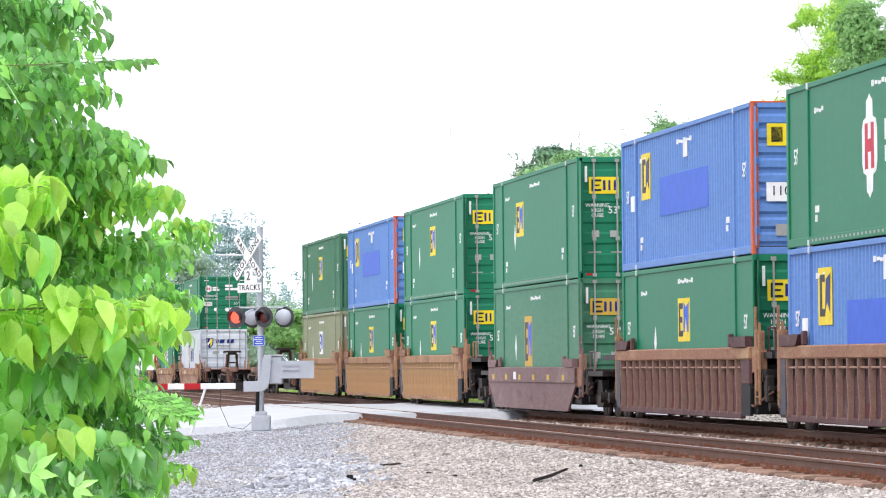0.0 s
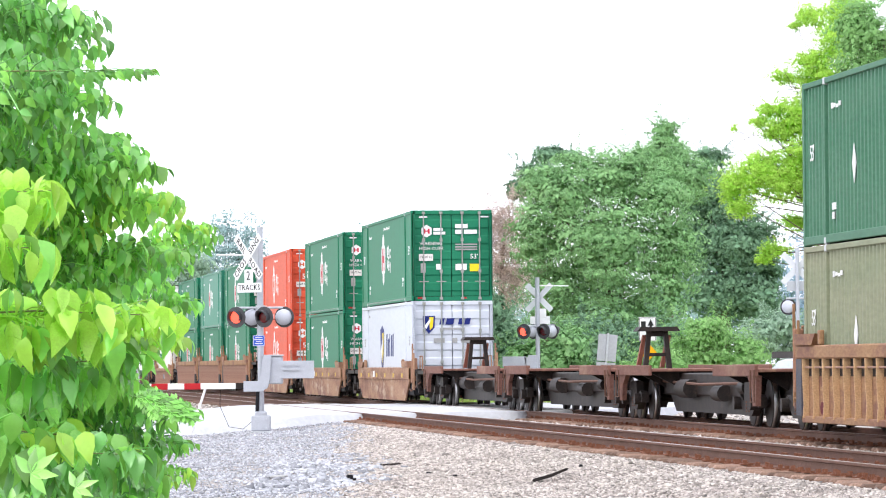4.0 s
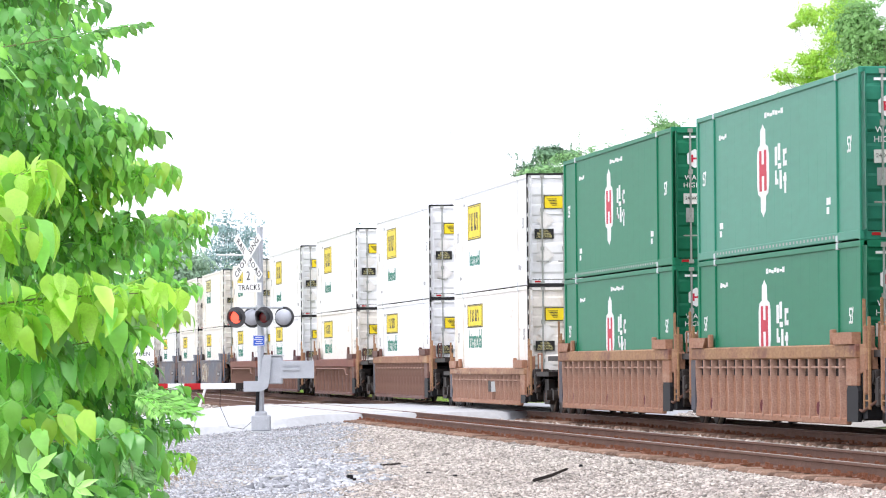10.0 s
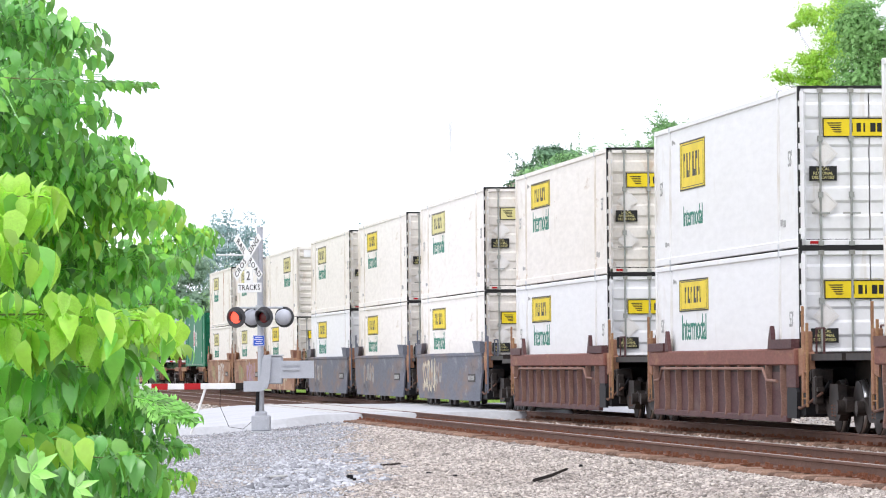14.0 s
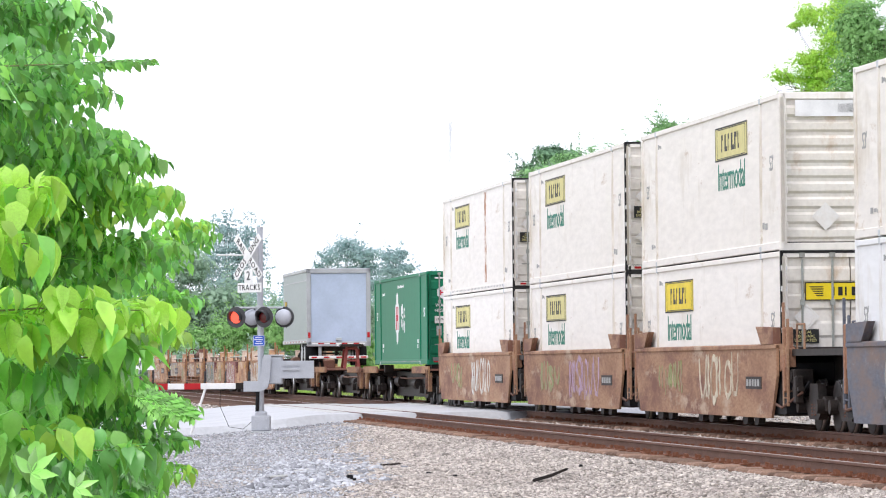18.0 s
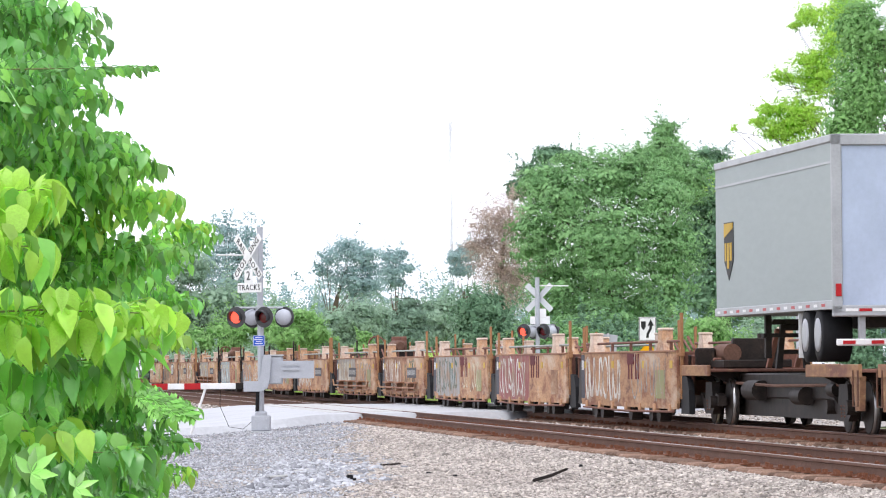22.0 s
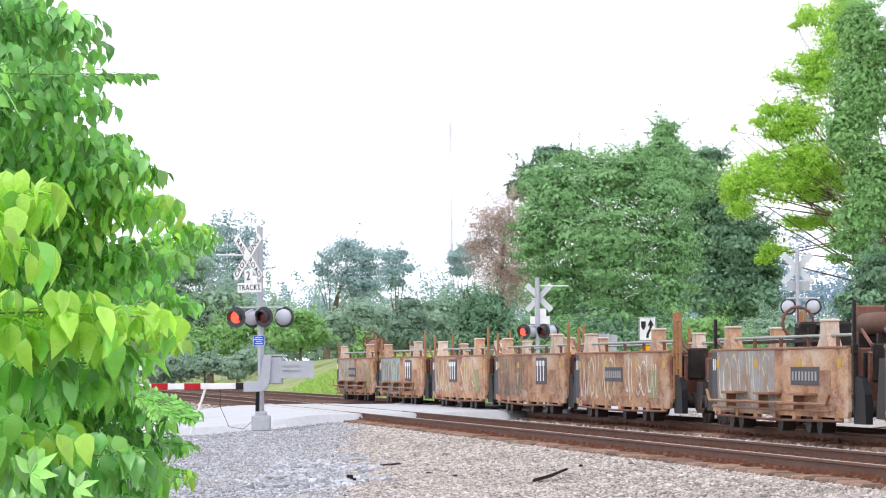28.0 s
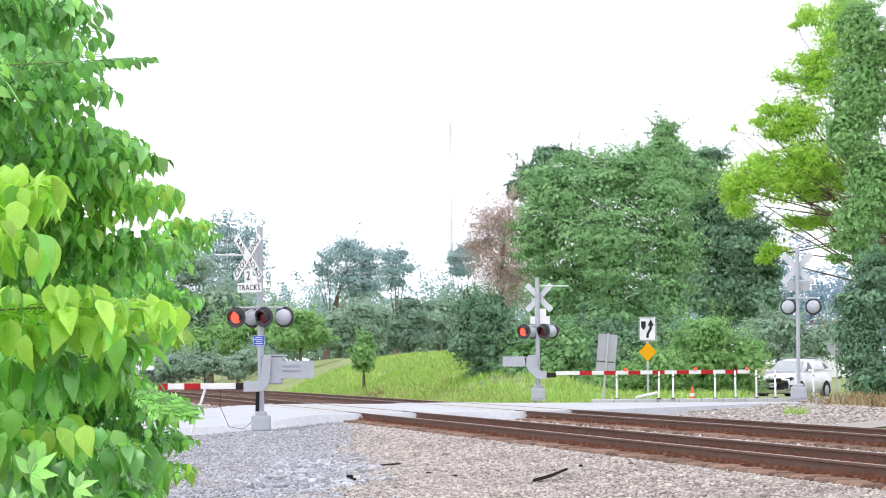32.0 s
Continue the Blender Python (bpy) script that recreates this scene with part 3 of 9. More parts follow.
def signal_mast(m, height, mast_r, name_label):
    sg = thing("crossing_signal", name_label, "crossing signal", "crossing signals", "", m)
    g = Geo().tube([(0, 0, .1), (0, 0, height)], mast_r, 16)
    part("mast", g, M_SILVER, sg, "silver painted steel mast")
    part("cap", Geo().tube([(0, 0, height), (0, 0, height + .03)], mast_r * 1.12, 16), M_GALV, sg)
    base = part("base", Geo().box(-.24, .24, -.2, .2, .1, .5, .03).box(-.15, .15, -.15, .15, .48, .6, .03), M_SILVER, sg, "bolted silver junction base")
    for x in (-.14, .14):
        for z in (.18, .42):
            part("bolt", disc(Geo(), (x, -.2, z), (0, -1, 0), .025, .02, 8), M_GALV, base)
    part("flange", Geo().box(-.26, .26, -.26, .26, .06, .1, .01), M_GALV, sg)
    return sg


# the signal beside the near track
near = signal_mast(pose(-4.6, 115, -.48), 5.2, .078, "silver railway crossing signal with red flashers and lowered gate")
tagged(part("concrete_footing", Geo().box(-4.93, -4.27, 114.7, 115.35, -.75, -.42, .04), M_CONCRETE), "weathered concrete footing under the crossing signal", "footing")
buck = crossbuck(near, 4.47, -50, .36, True, .97)
tr = part("track_count_plate", Geo().box(-.17, .17, -.01, .01, -.17, .17, .004), M_DECALWHITE, near, "white plate with a track count", pose(0, 0, 3.99, 0, 0, -50) @ pose(0, -.36, 0))
part("lettering", text_geo("2", .32), M_DECALBLACK, tr, "", pose(0, -.014, 0))
tr = part("tracks_plate", Geo().box(-.44, .44, -.01, .01, -.12, .12, .004), M_DECALWHITE, near, "white plate lettered TRACKS", pose(0, 0, 3.7, 0, 0, -45) @ pose(0, -.36, 0))
part("lettering", text_geo("TRACKS", .2, 1.12), M_DECALBLACK, tr, "", pose(0, -.014, 0))
arm = part("crossarm", Geo().tube([(-.62, -.2, 3.2), (0, -.05, 3.2), (.6, .1, 3.2)], .028, 10), M_GALV, near, "galvanised lamp crossarm")
part("crossarm_bracket", Geo().tube([(0, 0, 3.08), (0, 0, 3.26)], .12, 16), M_GALV, near)
lamp_unit(near, (-.59, -.33, 2.96), -24, True)
lamp_unit(near, (.115, -.42, 2.96), -30, False)
lamp_unit(near, (-.2, .1, 2.96), 162, False)
lamp_unit(near, (.6, .05, 2.96), 158, False)
for x, y in ((-.59, -.22), (.115, -.25), (-.2, .06), (.6, .08)):
    part("drop_pipe", Geo().tube([(x, y, 3.2), (x, y, 2.96)], .022, 8), M_GALV, near)
plate = part("notice_plate", Geo().box(-.15, .15, -.012, 0, -.135, .135, .004), M_DECALBLUE, near, "blue notice plate with white border", pose(-.04, -.09, 2.37, 0, 0, -8))
g = Geo()
for x0_, x1_, z0_, z1_ in ((-.145, .145, .118, .13), (-.145, .145, -.13, -.118), (-.145, -.133, -.13, .13), (.133, .145, -.13, .13)):
    g.box(x0_, x1_, -.016, -.011, z0_, z1_)
part("border", g, M_DECALWHITE, plate)
for i, w in enumerate((.09, .11, .07, .1)):
    part("bar", Geo().box(-w, w, -.016, -.011, .07 - i * .05, .09 - i * .05), M_DECALWHITE, plate)
# gate mechanism
mech = part("gate_mechanism", Geo().box(.2, .56, -.3, .12, 1.28, 1.98, .03), M_SILVER, near, "grey steel gate mechanism box")
part("lid", Geo().box(.18, .58, -.32, .14, 1.98, 2.02, .01), M_GALV, mech)
g = Geo().prism([(-.42, 1.1), (.02, 1.1), (.16, 1.18), (.24, 1.4), (.28, 2.0), (.1, 2.02), (.06, 1.9), (.02, 1.5), (-.06, 1.36), (-.42, 1.36)], 1, -.4, -.36)
part("arm_bracket", g, M_SILVER, near, "cranked silver gate-arm bracket")
part("arm_bracket", Geo().prism([(-.42, 1.1), (.02, 1.1), (.16, 1.18), (.24, 1.4), (.28, 2.0), (.1, 2.02), (.06, 1.9), (.02, 1.5), (-.06, 1.36), (-.42, 1.36)], 1, .16, .2), M_SILVER, near, "cranked silver gate-arm bracket")
g = Geo().box(.5, 1.35, -.42, -.4, 1.42, 1.86, .004).box(.55, .98, -.46, -.42, 1.62, 1.68).box(.55, .98, -.46, -.42, 1.74, 1.8)
part("counterweight_arm", g, M_SILVER, near, "flat grey counterweight plate")
part("arm_clamp", Geo().box(-.62, -.4, -.32, -.2, 1.16, 1.32, .01), M_GRIMESHADE, near, "dark steel arm clamp")
gate_arm(near, -.6, -8.0, 1.24, -.26, "lowered white gate arm with red stripes", False, .9, .075)
part("conduit", Geo().tube([(-.1, -.06, .45), (-.09, -.07, .9), (-.06, -.07, 1.3)], .045, 10), M_BLACK, near, "black cable conduit")
part("sidelight_arm", Geo().tube([(0, 0, 4.52), (-1.1, -.02, 4.53)], .018, 8), M_DECALWHITE, near, "thin white bracket rod")
tagged(part("prop_stick", Geo().tube([(-6.02, 116.2, .82), (-6.42, 116.1, -.44)], .032, 8), M_DECALWHITE), "leaning white wooden stake by the approach road", "stake")
part("cable", Geo().tube([(-1.0, -.25, 1.2), (-1.02, -.27, .75), (-.8, -.2, .22), (-.45, -.1, .16), (-.12, 0, .45)], .007, 6), M_GRIMESHADE, near, "thin hanging cable")

# the signal beyond the far track
far = signal_mast(pose(3.18, 155, -.06), 4.2, .075, "silver crossing signal with lit flashers and lowered striped gate")
crossbuck(far, 3.55, 160, .15, False, .83)
part("track_count_plate", Geo().box(-.2, .2, -.01, .01, -.15, .15, .004), M_DECALWHITE, far, "back of a white plate", pose(.1, -.02, 3.02, 0, 0, -20))
part("tracks_plate", Geo().box(-.4, .3, -.01, .01, -.13, .13, .004), M_DECALWHITE, far, "back of a white plate", pose(.13, -.02, 2.78, 0, 0, -20))
part("crossarm", Geo().tube([(-.55, -.1, 2.6), (.6, .05, 2.6)], .03, 10), M_GALV, far, "galvanised lamp crossarm")
lamp_unit(far, (-.47, -.3, 2.4), -32, True)
lamp_unit(far, (.2, -.36, 2.4), -38, False)
lamp_unit(far, (-.14, .15, 2.4), 140, False)
lamp_unit(far, (.5, .1, 2.4), 138, False)
part("sidelight_arm", Geo().tube([(0, 0, 3.95), (1.05, -.02, 3.93)], .018, 8), M_DECALWHITE, far, "thin white bracket rod")
mech = part("gate_mechanism", Geo().box(-.35, .0, -.25, .15, 1.05, 1.6, .03), M_SILVER, far, "grey steel gate mechanism box")
g = Geo().prism([(.28, .78), (-.06, .8), (-.3, 1.05), (-.42, 1.25), (-.46, 1.52), (-.15, 1.55), (-.08, 1.25), (.04, 1.08), (.28, 1.05)], 1, -.34, -.3)
part("arm_bracket", g, M_SILVER, far, "cranked silver gate-arm bracket")
part("counterweight_arm", Geo().box(-1.2, -.4, -.34, -.31, 1.22, 1.56, .005), M_SILVER, far, "flat pale counterweight plate")
part("arm_clamp", Geo().box(.26, .6, -.28, -.16, .84, 1.0, .01), M_GRIMESHADE, far, "dark steel arm clamp")
gate_arm(far, .58, 7.15, .98, -.22, "lowered gate arm striped red and white")

# the signal beyond the road, seen from behind
right = signal_mast(pose(11.06, 143, -.04), 4.8, .062, "silver crossing signal seen from behind, lamps facing away")
crossbuck(right, 4.2, 180, .1, False, .86)
part("tracks_plate", Geo().box(-.36, .36, -.01, .01, -.17, .14, .004), M_SIGNBACK, right, "back of a white plate", pose(.03, .12, 3.66))
part("crossarm", Geo().tube([(-.36, .0, 3.26), (.58, .0, 3.26)], .03, 10), M_GALV, right, "galvanised lamp crossarm")
lamp_unit(right, (-.28, .12, 3.0), 165, False)
lamp_unit(right, (.5, .12, 3.0), 170, False)

# road signs
sgn = thing("traffic_sign", "white arrow road sign above an amber diamond", "road sign", "", "", pose(7.05, 158.5, -.25))
part("post", Geo().box(-.04, .04, -.02, .02, 0, 2.9, .005), M_GALV, sgn, "galvanised post")
pl = part("sign_plate", Geo().box(-.3, .3, -.035, -.022, 2.25, 3.08, .01), M_DECALWHITE, sgn, "white plate with a black curved arrow")
g = Geo()
for x0_, x1_, z0_, z1_ in ((-.285, .285, 3.045, 3.06), (-.285, .285, 2.27, 2.285), (-.285, -.27, 2.27, 3.06), (.27, .285, 2.27, 3.06)):
    g.box(x0_, x1_, -.041, -.034, z0_, z1_)
part("border", g, M_DECALBLACK, pl)
part("island_mark", Geo().prism([(-.22, 2.93), (-.06, 2.93), (-.06, 2.74), (-.14, 2.62), (-.22, 2.74)], 1, -.041, -.034), M_DECALBLACK, pl)
part("arrow", Geo().prism([(-.05, 2.36), (.04, 2.36), (.05, 2.5), (.15, 2.66), (.16, 2.78), (.23, 2.78), (.11, 3.0), (0, 2.78), (.07, 2.78), (.06, 2.68), (-.03, 2.52)], 1, -.041, -.034), M_DECALBLACK, pl)
part("diamond_plate", Geo().prism([(0, 2.2), (.31, 1.87), (0, 1.54), (-.31, 1.87)], 1, -.035, -.022), M_SIGNYELLOW, sgn, "amber diamond object marker")

sgn = thing("sign_back", "grey back of two tilted sign plates on a post", "road sign", "", "", pose(5.45, 158, -.3, 0, 5, 0))
part("post", Geo().box(-.035, .035, -.03, .02, 0, 2.6, .005), M_GALV, sgn, "galvanised post")
part("sign_plate", Geo().box(-.33, .33, .022, .035, 1.62, 2.55, .01), M_ALU, sgn, "bare aluminium sign back")
part("sign_plate", Geo().box(-.33, .33, .022, .035, 1.2, 1.58, .01), M_ALU, sgn, "bare aluminium sign back")

sgn = thing("round_sign_back", "pale grey back of an octagonal sign", "road sign", "", "", pose(16.9, 197, -.4))
part("post", Geo().box(-.04, .04, -.02, .02, 0, 2.6, .005), M_GALV, sgn)
part("sign_plate", Geo().prism([(.45 * math.cos(math.pi / 8 + k * math.pi / 4), 2.3 + .45 * math.sin(math.pi / 8 + k * math.pi / 4)) for k in range(8)], 1, -.035, -.022), M_ALU, sgn, "bare aluminium sign back")

sgn = thing("warning_sign", "white stop-when-flashing road sign on a steel post", "road sign", "", "", pose(-8.35, 125, -.55, 0, 0, -8))
part("post", Geo().box(-.03, .03, .012, .05, 0, 2.65, .005), M_GALV, sgn, "galvanised post")
pl = part("sign_plate", Geo().box(-.45, .45, -.01, .01, 1.72, 2.62, .02), M_DECALWHITE, sgn, "white plate with black words")
part("lettering", text_geo("STOP", .3, 1.05), M_DECALBLACK, pl, "", pose(0, -.016, 2.42))
part("lettering", text_geo("WHEN", .16, 1.05), M_DECALBLACK, pl, "", pose(.1, -.016, 2.16))
part("lettering", text_geo("FLASHING", .2, 1.0), M_DECALBLACK, pl, "", pose(0, -.016, 1.9))
part("notice_plate", Geo().box(-.15, .15, -.01, .01, 1.0, 1.3, .01), M_DECALBLUE, sgn, "small blue notice plate")

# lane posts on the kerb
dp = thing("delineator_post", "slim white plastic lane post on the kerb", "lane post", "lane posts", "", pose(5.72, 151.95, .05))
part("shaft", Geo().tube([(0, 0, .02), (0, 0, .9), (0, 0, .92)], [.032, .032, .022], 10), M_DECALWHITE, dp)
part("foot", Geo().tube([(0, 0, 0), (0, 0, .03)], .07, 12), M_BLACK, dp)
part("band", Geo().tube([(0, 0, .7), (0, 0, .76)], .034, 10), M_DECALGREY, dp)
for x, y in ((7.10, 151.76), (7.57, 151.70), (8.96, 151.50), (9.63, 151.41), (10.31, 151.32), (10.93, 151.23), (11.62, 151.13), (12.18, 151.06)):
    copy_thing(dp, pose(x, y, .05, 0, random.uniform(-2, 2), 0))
fallen = thing("fallen_post", "white lane post lying on the kerb", "lane post", "", "", pose(6.35, 151.8, .1, 0, 78, 12))
part("shaft", Geo().tube([(0, 0, 0), (0, 0, .75)], .045, 10), M_DECALWHITE, fallen)
cone = thing("traffic_cone", "small orange traffic cone beside the kerb", "traffic cone", "", "", pose(8.3, 153.4, -.25))
part("body", Geo().tube([(0, 0, .03), (0, 0, .7)], [.14, .03], 14), M_CONE, cone)
part("foot", Geo().box(-.19, .19, -.19, .19, 0, .03, .01), M_CONE, cone)
part("collar", Geo().tube([(0, 0, .36), (0, 0, .47)], [.089, .072], 14), M_DECALWHITE, cone)


# ---- waiting car: front towards -y, local ----
def white_car(m):
    car = thing("car", "white sport utility car waiting at the lowered gate", "car", "", "", m)
    W = .93

    def loft(sections):
        """Rings of (y, half width, z low, z mid, z high, top half width)."""
        v, f = [], []
        for y, w, z0, z1, z2, tw in sections:
            v += [(-w * .93, y, z0), (-w, y, z1), (-tw, y, z2), (-tw * .55, y, z2 + .03), (tw * .55, y, z2 + .03), (tw, y, z2), (w, y, z1), (w * .93, y, z0)]
        n = 8
        for i in range(len(sections) - 1):
            for k in range(n):
                f.append((i * n + k, i * n + (k + 1) % n, (i + 1) * n + (k + 1) % n, (i + 1) * n + k))
        f.append(tuple(range(n)))
        f.append(tuple(range((len(sections) - 1) * n, len(sections) * n))[::-1])
        return Geo().add(v, f, True)

    body = part("body", loft([(-2.3, .72, .42, .58, .78, .66), (-2.2, .86, .28, .6, .9, .76), (-1.9, .92, .24, .66, 1.0, .82), (-1.0, .93, .22, .7, 1.1, .84), (-.6, .93, .22, .72, 1.14, .84), (1.5, .93, .22, .75, 1.16, .84), (2.1, .9, .26, .75, 1.12, .8), (2.3, .8, .4, .7, 1.0, .7)]), M_CARWHITE, car, "glossy white bodywork")
    part("cabin", loft([(-1.05, .84, 1.05, 1.08, 1.1, .8), (-.25, .84, 1.08, 1.2, 1.6, .62), (.2, .84, 1.08, 1.25, 1.68, .62), (1.4, .83, 1.08, 1.25, 1.66, .62), (2.0, .8, 1.05, 1.2, 1.52, .6), (2.25, .76, 1.0, 1.1, 1.15, .62)]), M_CARWHITE, car, "white cabin and roof")
    part("windscreen", Geo().add([(-.72, -1.0, 1.13), (.72, -1.0, 1.13), (.58, -.29, 1.6), (-.58, -.29, 1.6)], [(0, 1, 2, 3)]).add([(-.72, -.98, 1.1), (.72, -.98, 1.1), (.58, -.27, 1.57), (-.58, -.27, 1.57)], [(3, 2, 1, 0)]), M_SCREEN, car, "glossy windscreen with sky reflection painted grey", pose(0, -.035, .03))
    for sx in (-1, 1):
        for pts in ([(-.55, 1.2), (.35, 1.22), (.3, 1.58), (-.1, 1.55)], [(.42, 1.22), (1.3, 1.24), (1.25, 1.57), (.38, 1.59)], [(1.38, 1.25), (1.95, 1.3), (1.75, 1.5), (1.33, 1.56)]):
            v = [(sx * (.845 - (z - 1.2) * .53), y, z) for y, z in pts] + [(sx * (.855 - (z - 1.2) * .53), y, z) for y, z in pts]
            part("side_window", Geo().add(v, [(0, 1, 2, 3), (7, 6, 5, 4), (0, 4, 5, 1), (1, 5, 6, 2), (2, 6, 7, 3), (3, 7, 4, 0)]), M_GLASS, car, "dark side glass")
        part("mirror", Geo().box(sx * .98 - .1, sx * .98 + .1, -.62, -.45, 1.12, 1.26, .04), M_CARWHITE, car)
        hl = part("headlight", Geo().prism([(.42, .86), (.8, .93), (.84, .84), (.75, .74), (.45, .76)], 1, -2.24, -2.0, Matrix.Diagonal((sx, 1, 1, 1))), M_GLASS, car, "clear headlight")
        part("reflector", Geo().box(sx * .62 - .1, sx * .62 + .1, -2.26, -2.2, .79, .87, .03), M_LAMPCASE, hl)
        part("fog_lamp", Geo().prism([(.58, .34), (.85, .4), (.85, .6), (.62, .58)], 1, -2.27, -2.1, Matrix.Diagonal((sx, 1, 1, 1))), M_BLACK, car, "black fog-lamp pocket")
        for y in (-1.45, 1.4):
            w = part("wheel", Geo().turned([(-.11, .28), (-.1, .34), (.1, .34), (.11, .28)], 24), M_BLACK, car, "black tyre", pose(sx * .82, y, .34, 0, 0, 90))
            part("rim", Geo().turned([(-.125, .2), (-.12, .23), (.12, .23), (.125, .2)], 16), M_ALU, w, "silver alloy rim")
            part("wheel_arch", Geo().prism([(y + .43 * math.cos(a), .34 + .43 * math.sin(a)) for a in steps(-.35, math.pi + .35, .4)], 0, sx * .925 - .008, sx * .925 + .008), M_BLACK, car, "dark wheel arch")
    part("grille", Geo().prism([(-.36, .88), (.36, .88), (.3, .72), (-.3, .72)], 1, -2.335, -2.2), M_BLACK, car, "black grille")
    part("bumper", Geo().box(-.5, .5, -2.33, -2.1, .4, .5, .03), M_BLACK, car, "black lower air intake")
    part("badge", Geo().box(-.09, .09, -2.345, -2.33, .83, .88, .02), M_ALU, car)
    plate = part("number_plate", Geo().box(-.16, .16, -2.35, -2.33, .52, .68, .005), M_DECALWHITE, car)
    part("bar", Geo().box(-.12, .12, -2.355, -2.349, .57, .63), M_DECALNAVY, plate)
    for sx in (-1, 1):
        part("roof_rail", Geo().tube([(sx * .6, -.1, 1.7), (sx * .6, .2, 1.75), (sx * .6, 1.5, 1.73), (sx * .6, 1.7, 1.66)], .02, 6), M_ALU, car)
    return car


white_car(pose(15.05, 197, -.35, 0, 0, -27))

# ---- containers: x along the train, visible side at -y, origin at the rear foot ----
M_PLACARD = material("scuffed_white_placard", (.72, .71, .69), .5, second=(.64, .6, .55), scale=6, fine=.1)
CL, CW, CH = 16.15, 1.295, 2.896
POST40 = 1.98
MESHES = {}


def shared(key, name, mat, fn):
    """One mesh for all alike pieces."""
    k = (key, mat.name)
    if k not in MESHES:
        MESHES[k] = fn().mesh(name, mat)
    return MESHES[k]


def side_wall(style, y, out):
    """A side panel between the posts: flat with thin seams, or corrugated."""
    g = Geo()
    z0, z1 = .16, CH - .1
    if style == "flat":
        xs, off, x = [], [], .12
        while x < CL - .12:
            xs += [x, x + .78, x + .8, x + .82]
            off += [0, 0, .0015, 0]
            x += .82
        xs.append(CL - .1)
        off.append(0)
    else:
        xs, off, x, pitch = [], [], .1, .30
        while x < CL - .12:
            xs += [x, x + .1, x + .15, x + .25]
            off += [0, 0, .04, .04]
            x += pitch
        xs.append(CL - .1)
        off.append(0)
    v = []
    for x, o in zip(xs, off):
        v += [(x, y - out * (.028 + o), z0), (x, y - out * (.028 + o), z1)]
    f = [(2 * i, 2 * i + 2, 2 * i + 3, 2 * i + 1) if out < 0 else (2 * i + 1, 2 * i + 3, 2 * i + 2, 2 * i) for i in range(len(xs) - 1)]
    return g.add(v, f)


def bars(parent, mat, x, z, w, h, n=1, gap=.05, name="bar"):
    """Unreadable small writing on the visible side, as plain bars."""
    for i in range(n):
        part(name, Geo().box(x, x + w * (1 - .15 * (i % 3)), -CW + .02, -CW + .034, z - i * (h + gap), z - i * (h + gap) + h), mat, parent)


def end_bars(parent, mat, y, z, w, h, name="bar"):
    part(name, Geo().box(CL + .002, CL + .012, y, y + w, z, z + h), mat, parent)


END_M = pose(CL + .004, 0, 0, 0, 0, 90)  # letters for the leading end: local x runs to +y


def end_text(parent, words, y, z, size, mat, spread=1.0):
    key = ("t", words, size, spread)
    part("lettering", shared(key, "lettering", mat, lambda: text_geo(words, size, spread)), mat, parent, "", pose(CL + .012, y, z, 0, 0, 90))


def side_text(parent, words, x, z, size, mat, spread=1.0):
    key = ("t", words, size, spread)
    part("lettering", shared(key, "lettering", mat, lambda: text_geo(words, size, spread)), mat, parent, "", pose(x, -CW + .025, z))


